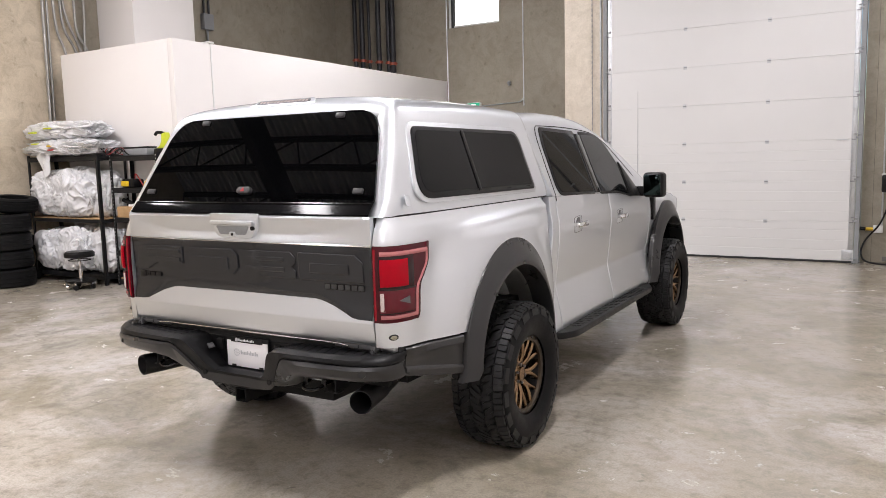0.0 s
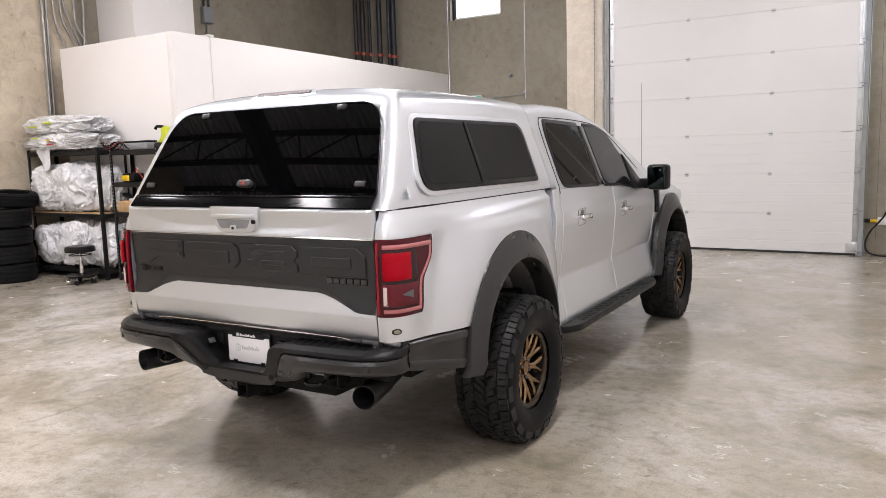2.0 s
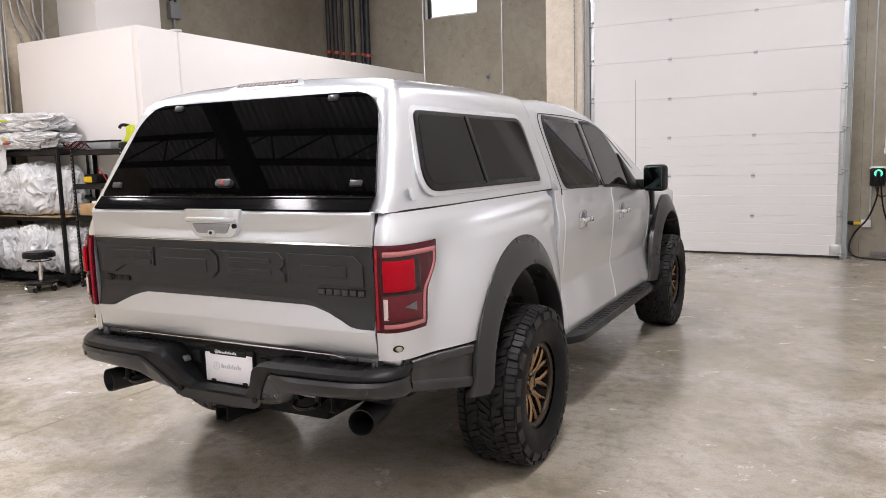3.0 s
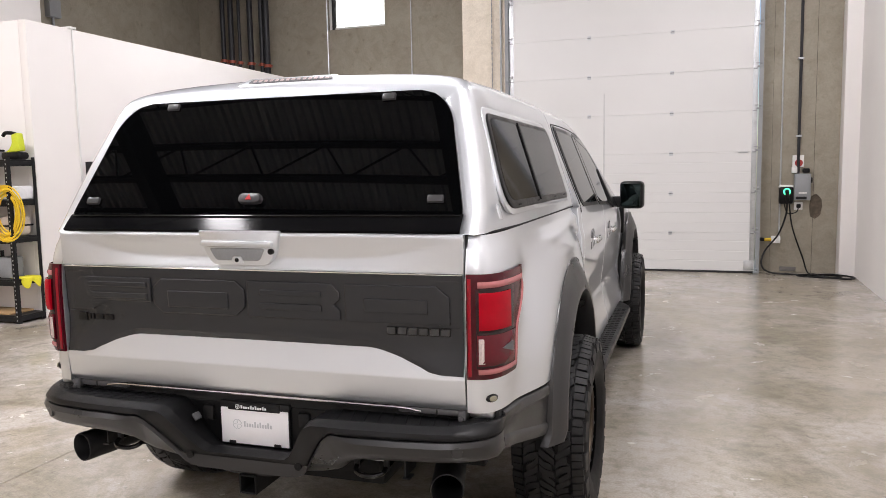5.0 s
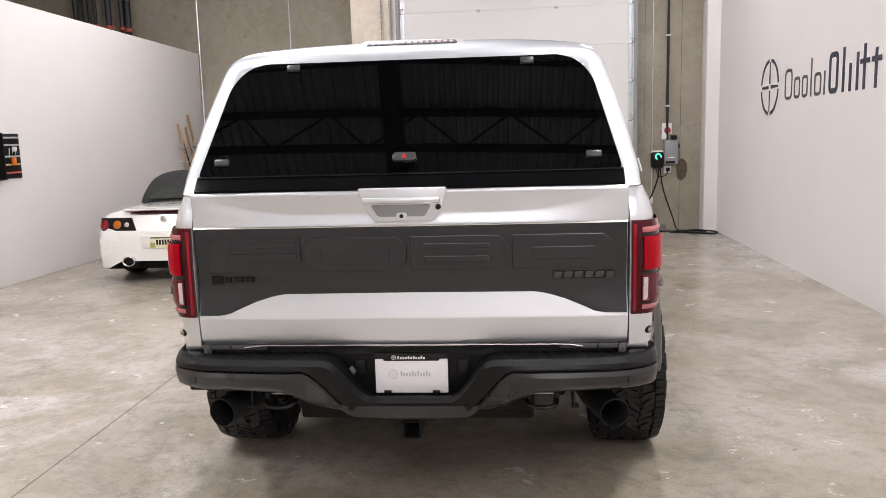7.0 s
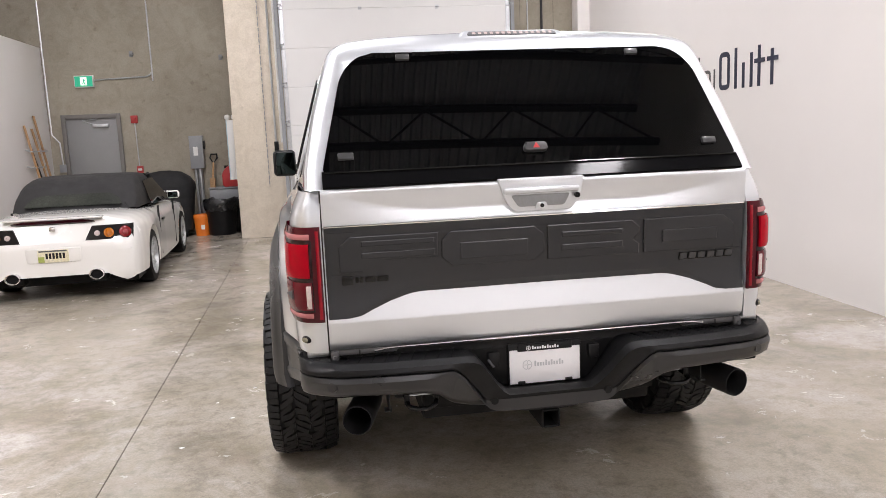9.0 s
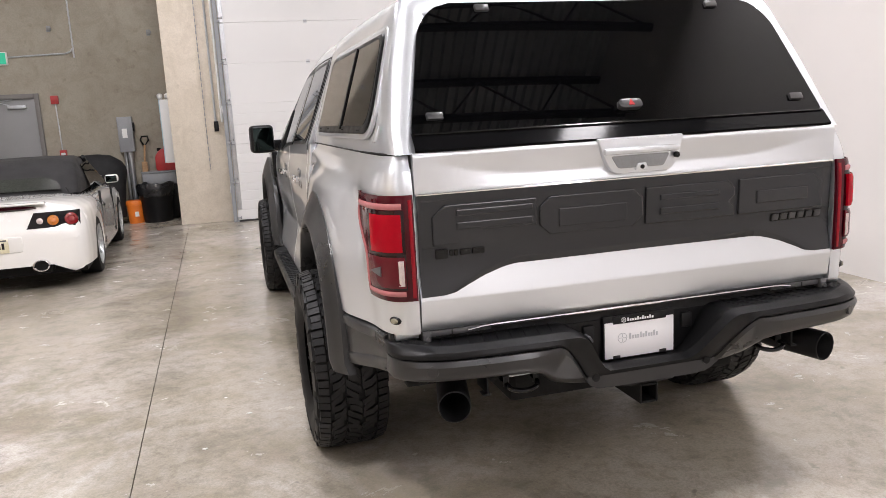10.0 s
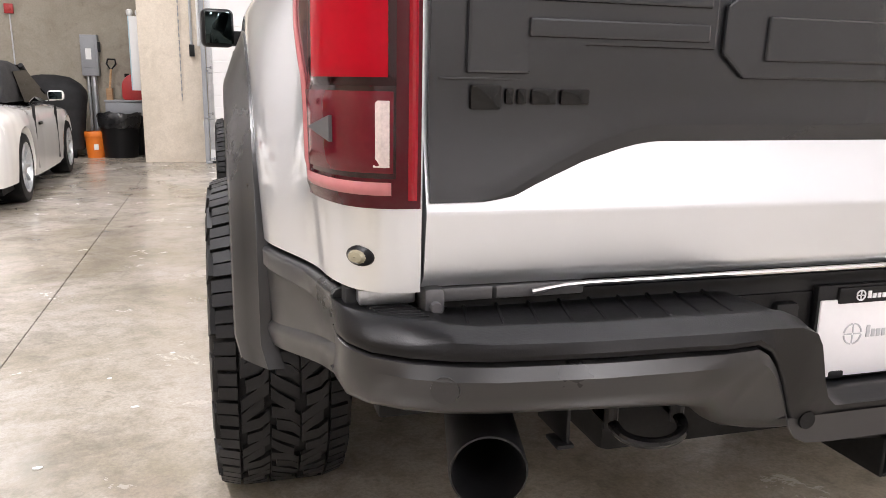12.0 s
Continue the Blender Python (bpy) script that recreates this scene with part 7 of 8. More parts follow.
# stool
t = thing("work_stool", pose(-7.2, 3.58, 0), "low black rolling stool with a round padded seat", "stool")
part("seat", lathe(bmesh.new(), [(0.46, 0.001), (0.46, 0.19), (0.47, 0.205), (0.52, 0.205), (0.545, 0.18), (0.55, 0.001)], "z", 36), BLACK_PLASTIC, t, "round black padded seat")
part("ring", tube(bmesh.new(), [(0.15 * math.cos(a), 0.15 * math.sin(a), 0.42) for a in [math.tau * k / 20 for k in range(20)]], 0.008, 6, True), BLACK_STEEL, t)
part("post", tube(bmesh.new(), [(0, 0, 0.1), (0, 0, 0.28), (0, 0, 0.281), (0, 0, 0.46)], [0.03, 0.03, 0.018, 0.018], 14), CHROME, t, "chrome lift post")
part("tray", lathe(bmesh.new(), [(0.1, 0.05), (0.1, 0.2), (0.13, 0.21), (0.12, 0.19), (0.115, 0.05)], "z", 28), BLACK_PLASTIC, t)
for k in range(5):
    a = math.tau * k / 5 + 0.3
    part("castor", lathe(bmesh.new(), [(-0.02, 0.001), (-0.02, 0.035), (0.02, 0.035), (0.02, 0.001)], "x", 14), CHROME if k % 2 else BLACK_PLASTIC, t, m=pose(0.19 * math.cos(a), 0.19 * math.sin(a), 0.036, 0, 0, math.degrees(a)))
    part("castor_stem", tube(bmesh.new(), [(0.19 * math.cos(a), 0.19 * math.sin(a), 0.06), (0.19 * math.cos(a), 0.19 * math.sin(a), 0.11)], 0.01, 6), STEEL_GREY, t)


def road_tyre(r, w):
    bm = lathe(bmesh.new(), [(-w / 2 + 0.01, r * 0.62), (-w / 2, r * 0.75), (-w / 2 + 0.005, r * 0.9), (-w / 2 + 0.03, r * 0.985), (-0.06, r), (-0.055, r - 0.008), (-0.045, r - 0.008), (-0.04, r), (0.0, r), (0.005, r - 0.008), (0.015, r - 0.008), (0.02, r), (0.055, r), (0.06, r - 0.008), (w / 2 - 0.03, r * 0.985), (w / 2 - 0.005, r * 0.9), (w / 2, r * 0.75), (w / 2 - 0.01, r * 0.62), (0, r * 0.66)], "z", 64, True)
    return bm


for k in range(4):
    t = solid("spare_tyre", road_tyre(0.345, 0.27), RUBBER, "black road tyre stacked flat on other tyres", "tyre", m=pose(-8.52 + random.uniform(-0.015, 0.015), 3.28 + random.uniform(-0.015, 0.015), 0.135 + 0.27 * k), group="stacked tyres", smooth=40)
solid("leaning_tyre", road_tyre(0.36, 0.22), RUBBER, "black tyre standing upright behind the tyre stack", "tyre", m=pose(-8.84, 3.75, 0.36, 0, 84, 10) @ Matrix.Scale(1.0, 4), smooth=40)
solid("upright_tyre", road_tyre(0.34, 0.22), RUBBER, "black tyre resting on the tyre stack by the wall", "tyre", m=pose(-8.75, 3.55, 1.215, 0, 8, 10), smooth=40)

# tools on the tool shelf
t = thing("tool_case", pose(-6.72, 4.1, 1.892), "black open tool case with cables on the top deck", "tool case")
part("tray", abox(-0.05, 0.5, 0, 0.2, 0, 0.1, 0.02), STEEL_GREY, t)
part("lid", abox(-0.04, 0.49, 0.01, 0.19, 0.1, 0.125, 0.01), BLACK_PLASTIC, t)
for k in range(5):
    a = [(-0.25 + 0.17 * math.cos(q) + 0.05 * k, -0.05 + 0.1 * math.sin(q), 0.02 + 0.05 * (1 + math.sin(q * 2 + k))) for q in [math.tau * j / 18 for j in range(18)]]
    part("cable", tube(bmesh.new(), a, 0.006, 5, True), BLACK_PLASTIC if k != 2 else RED_PAINT, t)
t = thing("leaf_blower", pose(-5.99, 4.2, 1.892), "lime and black hand vacuum on the top deck", "power tool")
part("base", abox(-0.15, 0.13, -0.06, 0.1, 0, 0.09, 0.035), BLACK_PLASTIC, t)
bm = bmesh.new()
prism(bm, rounded([(-0.16, 0.07), (-0.05, 0.12), (0.0, 0.19), (0.0, 0.29), (0.09, 0.31), (0.12, 0.1)], 0.02), "y", -0.03, 0.06, 0.015)
part("body", bm, LIME, t, "lime plastic body")
part("handle", tube(bmesh.new(), curve_pts([(0.04, 0.015, 0.29), (-0.05, 0.015, 0.31), (-0.13, 0.015, 0.31), (-0.17, 0.015, 0.28)]), 0.022, 10), BLACK_PLASTIC, t, "black curved handle")
t = thing("cable_coil", pose(-5.96, 4.03, 1.3, 0, 0, 35), "yellow extension cable coiled and hung on the shelf", "cable")
for k in range(12):
    r = 0.10 + 0.011 * k
    pts = [(r * math.cos(q) * 0.85 + 0.012 * math.sin(k * 2), -0.03 + 0.014 * math.sin(q * 3 + k) - 0.004 * k, -0.02 + (r + 0.1) * math.sin(q)) for q in [math.tau * j / 24 for j in range(24)]]
    part("loop", tube(bmesh.new(), pts, 0.008, 6, True), YELLOW, t)
part("hook", tube(bmesh.new(), [(0, 0.1, 0.1), (0, -0.06, 0.1), (0, -0.07, 0.13)], 0.006, 6), BLACK_STEEL, t)
t = thing("battery_charger", pose(-6.66, 4.1, 1.432), "yellow and black battery charger with red leads", "charger")
part("case", abox(-0.12, 0.16, -0.05, 0.14, 0, 0.13, 0.03), BLACK_PLASTIC, t)
part("face", abox(-0.11, 0.06, -0.062, -0.04, 0.02, 0.1, 0.01), YELLOW, t)
part("lead", tube(bmesh.new(), curve_pts([(0.14, 0, 0.12), (0.2, -0.03, 0.2), (0.26, 0, 0.1), (0.3, 0.02, 0.01)]), 0.008, 6), RED_PAINT, t)
t = thing("grinder", pose(-6.6, 4.12, 1.002), "black angle grinder with a lead on the shelf", "power tool")
part("body", tube(bmesh.new(), [(-0.25, 0, 0.25), (-0.12, 0, 0.22), (0.0, -0.03, 0.18), (0.1, -0.03, 0.15)], [0.03, 0.035, 0.03, 0.02], 10), BLACK_PLASTIC, t)
part("box", abox(-0.28, 0.26, -0.1, 0.16, 0, 0.16, 0.01), BOARD, t, "open cardboard tray")
part("rag", abox(-0.05, 0.18, -0.08, 0.1, 0.155, 0.2, 0.02), WRAP, t)
t = thing("tool_bag", pose(-6.05, 4.17, 1.002), "tan soft tool bag with a dark strap", "bag")
part("bag_body", abox(-0.13, 0.12, -0.1, 0.16, 0, 0.24, 0.06, 4), material("tan_canvas", (0.55, 0.47, 0.40), 0.8, 0, 0.1, 8, 150, 0.2), t)
part("strap", abox(-0.135, 0.125, -0.105, 0.165, 0.12, 0.14, 0.004), BLACK_STEEL, t)
solid("paper_roll", abox(-6.1, -5.9, 4.14, 4.35, 1.432, 1.59, 0.02, 3), WRAP, "white paper roll on the tool shelf", "paper roll")
solid("spray_bottle", lathe(bmesh.new(), [(0, 0.001), (0, 0.06), (0.2, 0.06), (0.26, 0.02), (0.32, 0.02), (0.32, 0.001)], "z", 18), BLACK_PLASTIC, "dark bottle on the tool shelf", "bottle", m=pose(-6.3, 4.2, 0.512))
solid("grey_case", abox(-6.28, -6.08, 4.12, 4.3, 0.512, 0.76, 0.02), STEEL_GREY, "grey plastic case on the tool shelf", "case")
bm = bmesh.new()
rows = []
for k in range(15):
    u = k / 14
    rows.append([(-5.878 - 0.16 * max(0, 1 - v * 2.5) + 0.012 * math.sin(u * 14 + v * 3), 4.06 + 0.28 * u, 0.525 - 0.2 * max(0, v - 0.35) * (0.3 + 0.7 * abs(math.sin(u * 5.2)))) for v in [j / 8 for j in range(9)]])
grid(bm, rows)
ext = bmesh.ops.extrude_face_region(bm, geom=bm.faces[:])
bmesh.ops.translate(bm, vec=(0.004, 0, 0.003), verts=[v for v in ext["geom"] if isinstance(v, bmesh.types.BMVert)])
solid("yellow_cloth", bm, material("yellow_cloth", (0.75, 0.68, 0.03), 0.85, 0, 0.08, 9, 200, 0.2), "bright yellow cloth draped over the shelf edge", "cloth")
solid("low_board", abox(-6.93, -6.05, 4.03, 4.36, 0.093, 0.115, 0.004), BOARD, "pale plywood sheet on the lowest deck", "board")
solid("tool_box", abox(-6.85, -6.5, 4.05, 4.3, 0.512, 0.72, 0.02), BLACK_PLASTIC, "black plastic tool box on the shelf", "tool box")
# flecks on the floor
for k, (x, y, r) in enumerate(((-1.53, 1.6, 0.012), (-1.75, 1.2, 0.012), (-1.45, 2.15, 0.01), (-1.66, 1.9, 0.008), (-3.2, 0.9, 0.01), (-2.9, 1.6, 0.008))):
    bm = bmesh.new()
    prism(bm, [(r * (1 + 0.4 * random.random()) * math.cos(a), r * (0.6 + 0.4 * random.random()) * math.sin(a)) for a in [math.tau * j / 9 for j in range(9)]], "z", 0.0005, 0.0025)
    solid("paint_fleck", bm, WHITE_PLASTIC, "tiny pale paint fleck on the concrete floor", "fleck", m=pose(x, y, 0), group="paint flecks")

# ---- white roadster ----
CAR = thing("roadster", pose(-3.97, 6.64, 0, 0, 0, 3.0) @ Matrix.Scale(1.02, 4), "white two-seat roadster with a black soft top, parked", "car")
WHITE_PAINT = material("white_car_paint", (0.78, 0.77, 0.74), 0.25, 0, 0.02, 2, 400, 0, 1.0, 0.03)
SOFT_TOP = material("black_canvas", (0.013, 0.0125, 0.013), 0.8, 0, 0.12, 6, 300, 0.2)
SMOKED = material("smoked_lens", (0.012, 0.01, 0.01), 0.2, 0, 0.1, 9, 60, spec=0.2)
RUBY = material("ruby_lens", (0.22, 0.006, 0.01), 0.12, 0, 0.05, 9, 60, 0, 0.6)
AMBER = material("amber_lens", (0.50, 0.15, 0.012), 0.15, 0, 0.05, 9, 60, 0, 0.8)
ST = [  # y, half-width, underside, shoulder height, deck height
    (-0.885, 0.58, 0.27, 0.50, 0.54), (-0.875, 0.72, 0.21, 0.56, 0.60), (-0.845, 0.79, 0.18, 0.61, 0.66), (-0.80, 0.82, 0.20, 0.66, 0.76), (-0.765, 0.835, 0.20, 0.70, 0.83), (-0.72, 0.845, 0.20, 0.74, 0.87), (-0.6, 0.86, 0.2, 0.77, 0.885),
    (-0.4, 0.872, 0.2, 0.79, 0.895), (-0.2, 0.877, 0.2, 0.80, 0.90), (0.0, 0.878, 0.2, 0.80, 0.90), (0.25, 0.876, 0.19, 0.795, 0.895), (0.45, 0.868, 0.17, 0.785, 0.885), (0.9, 0.86, 0.16, 0.775, 0.875), (1.4, 0.86, 0.16, 0.775, 0.875), (1.8, 0.862, 0.17, 0.775, 0.87),
    (2.05, 0.865, 0.2, 0.77, 0.85), (2.4, 0.868, 0.2, 0.755, 0.815), (2.7, 0.855, 0.2, 0.72, 0.77), (2.95, 0.82, 0.2, 0.66, 0.70), (3.12, 0.74, 0.22, 0.58, 0.61), (3.22, 0.6, 0.25, 0.48, 0.5)]


def car_row(y, w, zb, zs, zt):
    for yc in (0.0, 2.4):
        d = abs(y - yc)
        if d < 0.36:
            zb = max(zb, 0.30 + math.sqrt(0.36 ** 2 - d * d) * 0.98)
    half = [(w * 0.9, zb), (w * 0.985, zb + 0.02), (w, zb + (0.5 - zb) * 0.5 if zb < 0.45 else zb + 0.03), (w, max(0.52, zb + 0.04)), (w * 0.985, zs - 0.08 if zs - 0.08 > zb else zs - 0.02), (w * 0.955, zs), (w * 0.86, zs + (zt - zs) * 0.6), (w * 0.6, zt), (w * 0.3, zt + 0.008), (0, zt + 0.01)]
    return [(x, y, z) for x, z in half] + [(-x, y, z) for x, z in half[-2::-1]]


bm, rows = bmesh.new(), []
for (a, b) in zip(ST, ST[1:]):
    n = max(2, int((b[0] - a[0]) / 0.04))
    for k in range(n):
        t_ = k / n
        rows.append(car_row(*[p + (q - p) * t_ for p, q in zip(a, b)]))
rows.append(car_row(*ST[-1]))
vs = grid(bm, rows)
bm.faces.new(vs[0])
bm.faces.new(vs[-1])
BODY = part("body", bm, WHITE_PAINT, CAR, "glossy white body", 40)
part("underside", abox(-0.8, 0.8, -0.7, 3.0, 0.15, 0.3), UNDERBODY, CAR)
# soft top
bm, rows = bmesh.new(), []
for y, zt, w in ((0.0, 0.895, 0.66), (0.03, 0.92, 0.675), (0.09, 0.97, 0.68), (0.16, 1.03, 0.68), (0.24, 1.095, 0.675), (0.32, 1.15, 0.668), (0.41, 1.197, 0.66), (0.5, 1.232, 0.65), (0.6, 1.253, 0.645), (0.75, 1.268, 0.638), (1.0, 1.28, 0.63), (1.25, 1.265, 0.62), (1.36, 1.235, 0.62)):
    r = max(0.0, min(1.0, (zt - 0.9) / 0.3))
    half = [(0.705, 0.885), (0.705 + 0.02 * r, 0.885 + 0.03 * r), (0.70 - 0.02 * (1 - r), 0.89 + (zt - 0.89) * 0.45), (w + 0.008, 0.89 + (zt - 0.89) * 0.75), (w - 0.015, 0.89 + (zt - 0.89) * 0.9), (w - 0.06, zt - 0.008), (w * 0.7, zt), (w * 0.35, zt + 0.004), (0, zt + 0.006)]
    row = half + [(-x, z) for x, z in half[-2::-1]]
    rows.append([(x, y + 0.10 * (x / 0.7) ** 4 * (1 - r), z) for x, z in row])
grid(bm, rows)
TOP = part("soft_top", bm, SOFT_TOP, CAR, "black canvas soft top", 50)
bm = bmesh.new()
grid(bm, [[(x * (0.54 - 0.06 * k / 8 - 0.12 * (k / 8) ** 4), 0.085 - 0.052 + 0.155 * k / 8, 0.95 + 0.128 * k / 8) for x in (-1, -0.6, 0, 0.6, 1)] for k in range(9)])
ext = bmesh.ops.extrude_face_region(bm, geom=bm.faces[:])
bmesh.ops.translate(bm, vec=(0, 0.01, -0.006), verts=[v for v in ext["geom"] if isinstance(v, bmesh.types.BMVert)])
part("rear_screen", bm, material("smoky_screen", (0.05, 0.054, 0.046), 0.05, 0, 0.3, 2.5, 60, spec=0.6), TOP, "smoky rear screen")
bm = bmesh.new()
grid(bm, [[(x * (0.68 - 0.08 * k), 1.95 - 0.57 * k, 0.87 + 0.365 * k) for x in (-1, -0.5, 0, 0.5, 1)] for k in (0, 0.5, 1)])
ext = bmesh.ops.extrude_face_region(bm, geom=bm.faces[:])
bmesh.ops.translate(bm, vec=(0, 0.0, 0.008), verts=[v for v in ext["geom"] if isinstance(v, bmesh.types.BMVert)])
part("windscreen", bm, TINT_GLASS, CAR, "dark windscreen")
for s in (1, -1):
    part("screen_pillar", tube(bmesh.new(), [(s * 0.7, 1.95, 0.87), (s * 0.62, 1.37, 1.24)], 0.025, 8), BLACK_STEEL, CAR)
    bm = bmesh.new()
    grid(bm, [[(s * 0.78, 0.55, 0.88), (s * 0.79, 1.85, 0.875)], [(s * 0.66, 0.75, 1.17), (s * 0.65, 1.42, 1.19)]])
    ext = bmesh.ops.extrude_face_region(bm, geom=bm.faces[:])
    bmesh.ops.translate(bm, vec=(s * 0.006, 0, 0), verts=[v for v in ext["geom"] if isinstance(v, bmesh.types.BMVert)])
    part("side_glass", bm, TINT_GLASS, CAR, "dark side glass")
    mr = part("door_mirror", abox(-0.1, 0.1, -0.06, 0.07, -0.065, 0.065, 0.045, 4), WHITE_PAINT, CAR, "white door mirror", m=pose(s * 0.90, 1.55, 0.93) @ Matrix.Scale(0.82, 4))
    part("mirror_glass", abox(-0.08, 0.08, -0.066, -0.055, -0.048, 0.048, 0.004), MIRROR_GLASS, mr)
    part("mirror_stem", abox(*sorted((s * 0.82, s * 0.88)), 1.6, 1.66, 0.87, 0.95, 0.01), WHITE_PAINT, CAR)
    part("door_handle", abox(*sorted((s * 0.855, s * 0.878)), 0.72, 0.86, 0.66, 0.69, 0.008), BLACK_PLASTIC, CAR)
    for y in (0.56, 1.72):
        part("door_gap", abox(*sorted((s * 0.84, s * 0.866)), y - 0.003, y + 0.003, 0.25, 0.86), GAP, CAR)
    # lamp clusters, wrapped round the corner
    def corner(u, z, off):
        px = 0.345 + 0.40 * min(u, 0.78) / 0.78 if u < 0.78 else 0.745 + 0.05 * (u - 0.78) / 0.22
        py = -0.845 + 0.0 * u + 0.035 * (u / 0.78) ** 2 if u < 0.78 else -0.81 + 0.05 * (u - 0.78) / 0.22
        py += 0.30 * (z - 0.64) * 1.0
        return (s * (px + (off * 0.7 if u > 0.6 else 0)), py - off, z)
    def lamp_plate(name, mat, u0, u1, z0, z1, off, par, lab="", skew=0.0):
        bm = bmesh.new()
        rows = [[corner(u0 + (u1 - u0) * i / 10 - skew * (1 - j / 5) * (1 - i / 10), z0 + (z1 - z0) * j / 5, off) for i in range(11)] for j in range(6)]
        grid(bm, rows)
        ext = bmesh.ops.extrude_face_region(bm, geom=bm.faces[:])
        bmesh.ops.translate(bm, vec=(0, 0.03, 0), verts=[v for v in ext["geom"] if isinstance(v, bmesh.types.BMVert)])
        return part(name, bm, mat, par, lab, 50)
    lp = lamp_plate("tail_lamp", SMOKED, 0.10, 0.98, 0.635, 0.785, 0.018, CAR, "smoked tail lamp with amber and red rounds", 0.14)
    for u, r, mt, nm in ((0.43, 0.052, AMBER, "amber_lens"), (0.72, 0.062, RUBY, "red_lens"), (0.20, 0.03, LAMP_CLEAR, "clear_lens")):
        x, y, z = corner(u, 0.705, 0.022)
        ml = pose(x, y, z, -14, 0, s * (6 + 14 * (u > 0.6)))
        part(nm, lathe(bmesh.new(), [(-0.012, 0.001), (-0.01, r * 0.6), (0.0, r), (0.02, r)], "y", 20), mt, lp, m=ml)
        if mt is not LAMP_CLEAR:
            part("lens_ring", lathe(bmesh.new(), [(-0.013, r * 0.5), (-0.017, r * 0.53), (-0.013, r * 0.58)], "y", 20), mt, lp, m=ml)
            part("lens_rim", lathe(bmesh.new(), [(0.004, r), (-0.004, r * 1.03), (0.004, r * 1.1)], "y", 24), GLOSS_BLACK, lp, m=ml)
    ex = part("exhaust_tip", lathe(bmesh.new(), [(0.25, 0.05), (-0.04, 0.066), (-0.052, 0.064), (-0.054, 0.058), (-0.045, 0.05), (0.15, 0.044), (0.15, 0.001)], "y", 28), CHROME, CAR, "chrome exhaust tip", m=pose(s * 0.42, -0.885, 0.272) @ Matrix.Diagonal((1.2, 1, 0.9, 1)))
    part("bore", lathe(bmesh.new(), [(0.0, 0.001), (0.0, 0.049), (0.03, 0.049)], "y", 20), UNDERBODY, ex, m=pose(0, -0.02, 0))
    part("exhaust_surround", abox(s * 0.42 - 0.1, s * 0.42 + 0.1, -0.880, -0.7, 0.18, 0.345, 0.05), UNDERBODY, CAR)
part("spoiler_lip", abox(-0.5, 0.5, -0.80, -0.70, 0.865, 0.885, 0.009), WHITE_PAINT, BODY)
bm = bmesh.new()
prism(bm, [(-0.42, 0.0), (-0.3, 0.02), (0.3, 0.02), (0.42, 0.0), (0.3, -0.012), (-0.3, -0.012)], "y", -0.012, 0.02)
part("brake_strip", bm, LAMP_DARK, CAR, "dark red high brake strip", m=pose(0, -0.785, 0.835, -35, 0, 0))
bm = bmesh.new()
prism(bm, rounded([(-0.27, 0.42), (-0.28, 0.575), (0.28, 0.575), (0.27, 0.42)], 0.03), "y", -0.892, -0.8, 0.006)
RC = part("plate_recess", bm, WHITE_PAINT, CAR, "white plate recess")
PL = part("number_plate", abox(-0.155, 0.155, -0.902, -0.89, 0.425, 0.56, 0.004), material("pale_yellow_plate", (0.66, 0.6, 0.36), 0.4, 0, 0.15, 9, 60, 0, 0, 0.05, (0.75, 0.72, 0.6)), RC, "pale yellow number plate with dark bars")
for k in range(6):
    part("plate_bar", abox(-0.075 + 0.034 * k, -0.053 + 0.034 * k, -0.906, -0.9, 0.465, 0.525), BLACK_STEEL, PL)
part("plate_band", abox(-0.14, 0.14, -0.905, -0.9, 0.54, 0.555), BADGE_GREY, PL)
part("green_corner", abox(-0.15, -0.09, -0.905, -0.9, 0.43, 0.49), CHIP[2], PL)
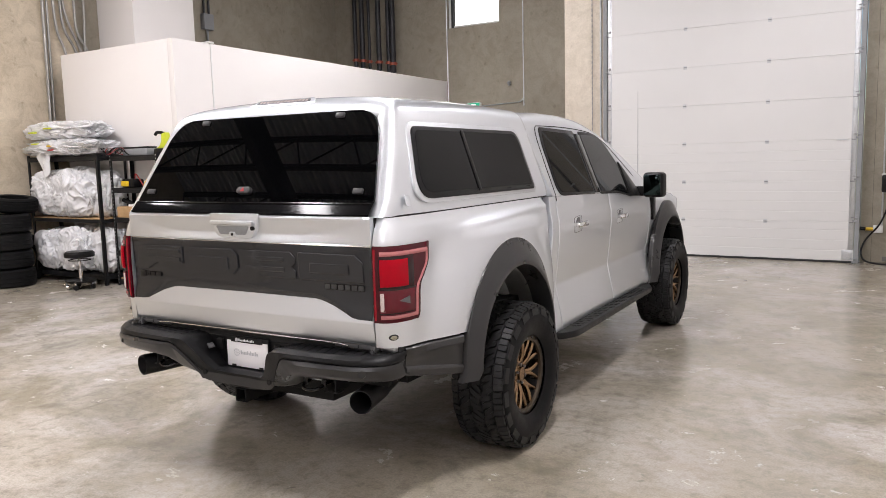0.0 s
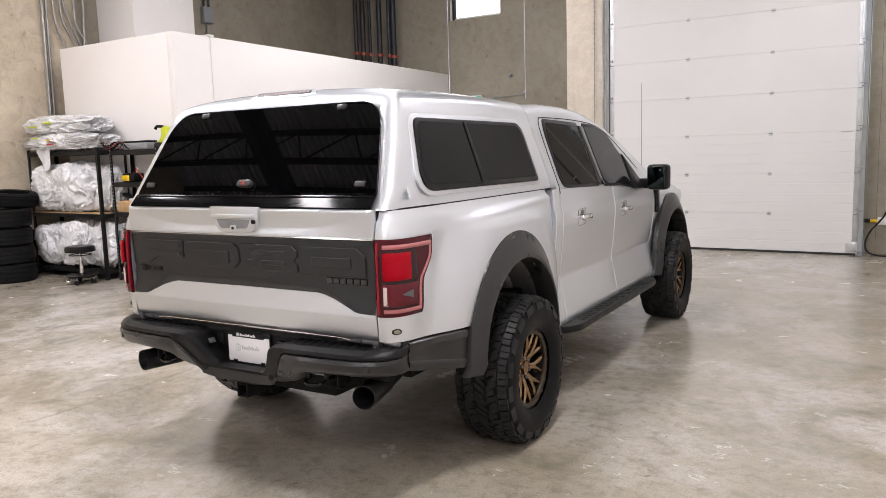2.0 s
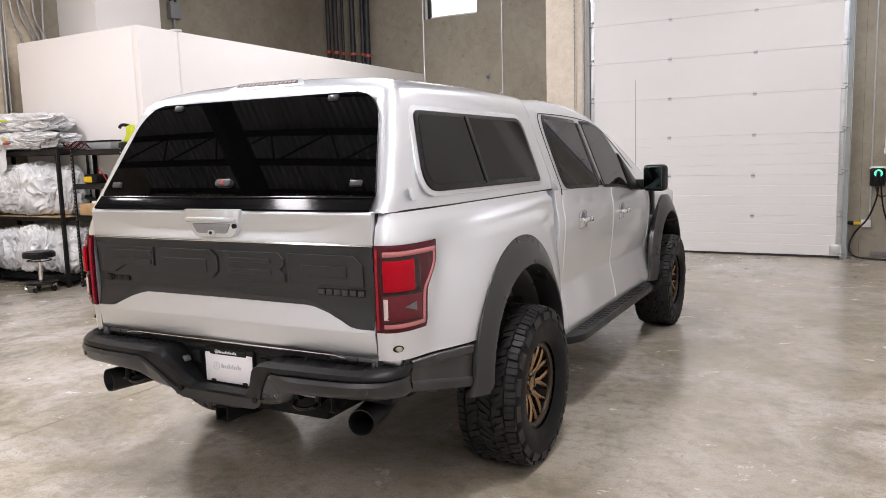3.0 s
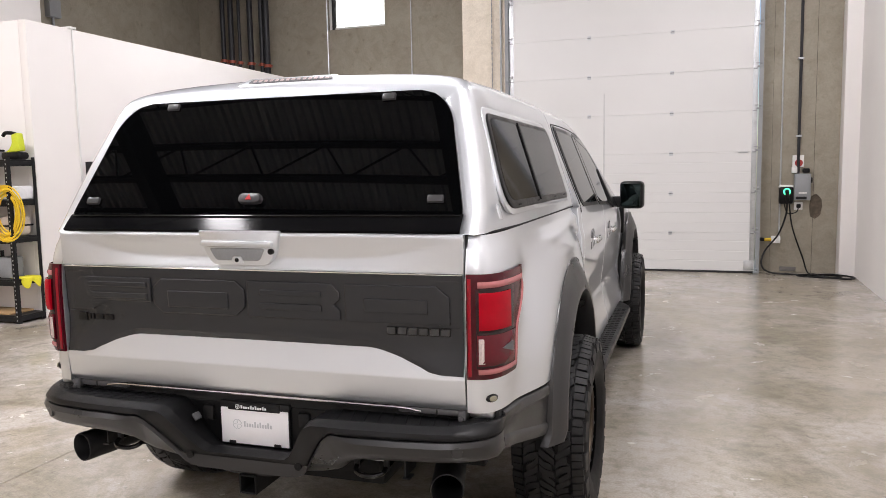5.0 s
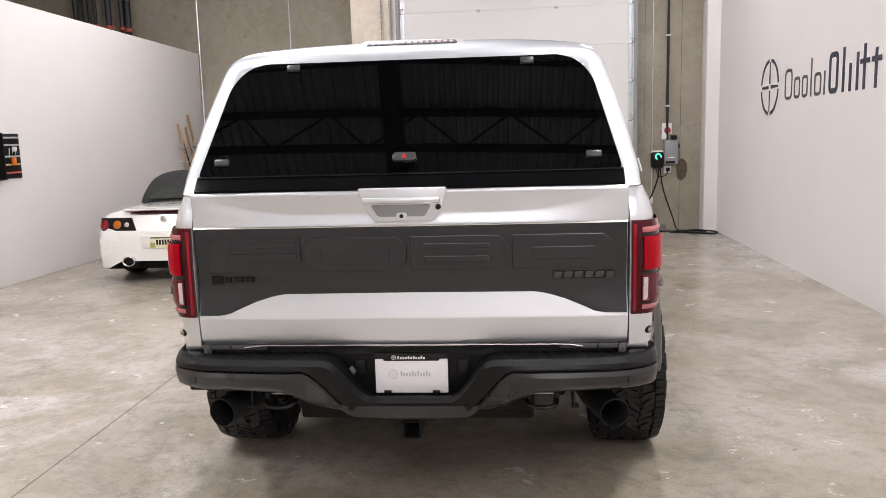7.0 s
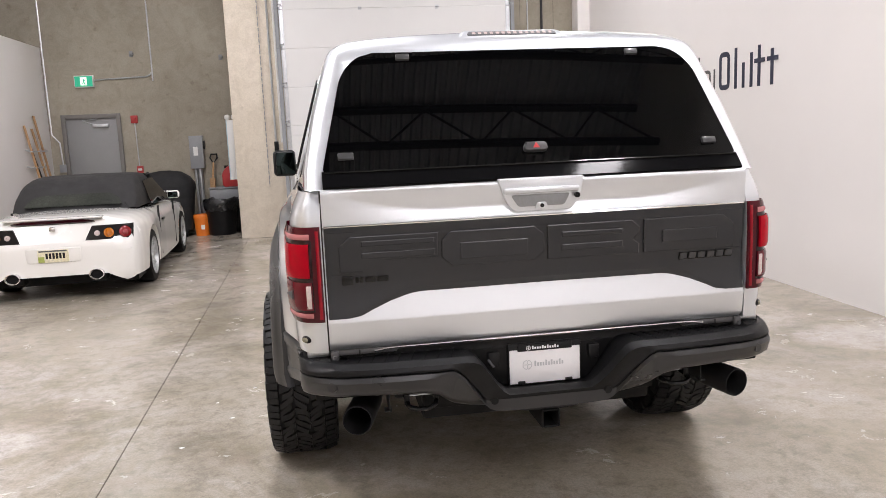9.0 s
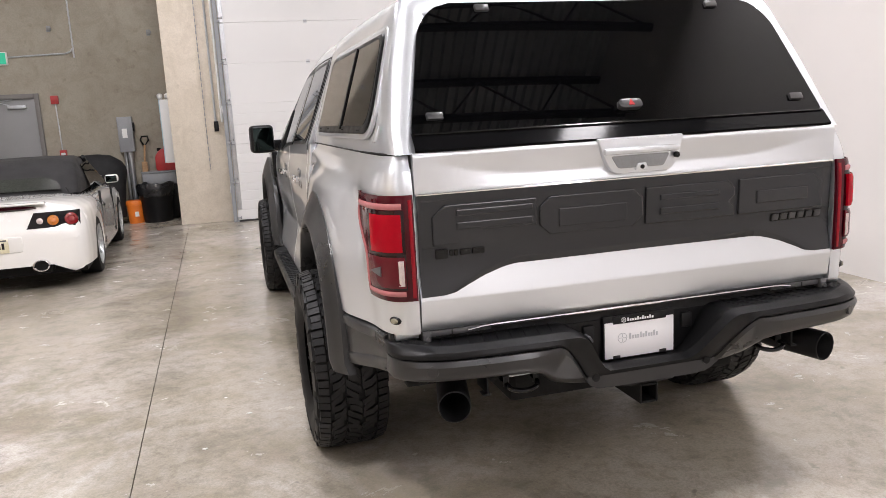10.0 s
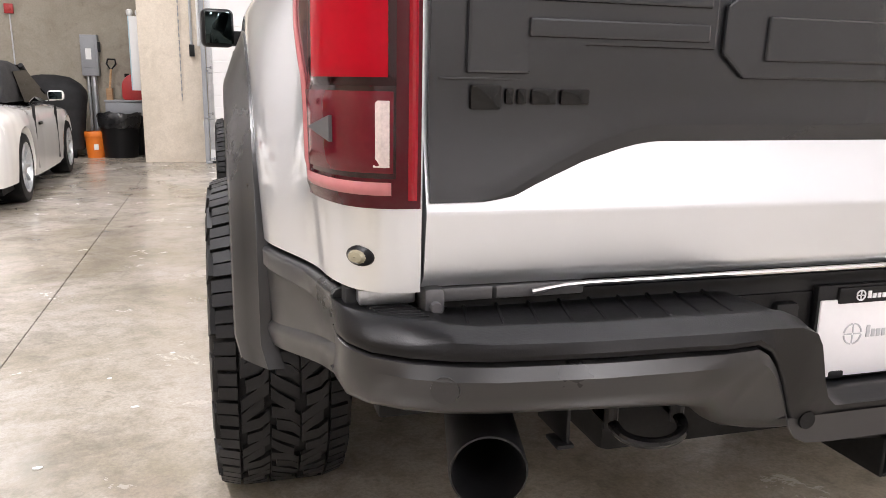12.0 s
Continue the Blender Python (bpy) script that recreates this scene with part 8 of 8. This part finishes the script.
part("badge", abox(-0.03, 0.03, -0.80, -0.77, 0.745, 0.795, 0.008), CHROME, CAR, "small chrome badge", m=pose(0, -0.045, 0, 0, 0, 0))
part("trunk_gap", tube(bmesh.new(), [(-0.48, -0.842, 0.632), (0.48, -0.842, 0.632)], 0.004, 6), GAP, CAR)
part("stub_aerial", tube(bmesh.new(), [(0.62, 0.0, 0.89), (0.6, -0.08, 0.98)], 0.006, 6), BLACK_STEEL, CAR)
RT = mesh_of("tyre", lathe(bmesh.new(), [(-0.11, 0.22), (-0.115, 0.26), (-0.105, 0.3), (-0.08, 0.315), (0.08, 0.315), (0.105, 0.3), (0.115, 0.26), (0.11, 0.22)], "x", 56), RUBBER, 40)
RR = mesh_of("rim", lathe(bmesh.new(), [(-0.1, 0.22), (-0.09, 0.2), (0.07, 0.2), (0.1, 0.22), (0.11, 0.222), (0.112, 0.228)], "x", 48), GALV, 40)
RS = bmesh.new()
for k in range(10):
    a = math.tau * k / 10
    c, s_ = math.cos(a), math.sin(a)
    for r0, r1 in ((0.04, 0.215),):
        grid(RS, [[(0.075 + dx + 0.02 * (r > 0.1), r * c - dw * s_, r * s_ + dw * c) for dw, dx in ((-0.018, -0.03), (-0.014, 0), (0.014, 0), (0.018, -0.03))] for r in (r0, r1)])
lathe(RS, [(0.06, 0.06), (0.09, 0.055), (0.1, 0.03), (0.1, 0.001)], "x", 20)
RS = mesh_of("spokes", RS, GALV, 40)
RD = mesh_of("brake_disc", lathe(bmesh.new(), [(0.0, 0.04), (0.0, 0.15), (0.02, 0.15), (0.02, 0.04)], "x", 28), STEEL_GREY)
for y in (0.0, 2.4):
    for s in (1, -1):
        w = new("wheel")
        w.parent = CAR
        w.matrix_local = pose(s * 0.755, y, 0.314, 20 * y, 0, 0 if s > 0 else 180)
        tagged(w, "silver multi-spoke alloy wheel")
        for nm, me in (("tyre", RT), ("rim", RR), ("wheel_spider", RS), ("brake_disc", RD)):
            sub(nm, me, w)
    part("wheel_house", abox(-0.78, 0.78, y - 0.34, y + 0.34, 0.28, 0.66, 0.1, 3), UNDERBODY, CAR)
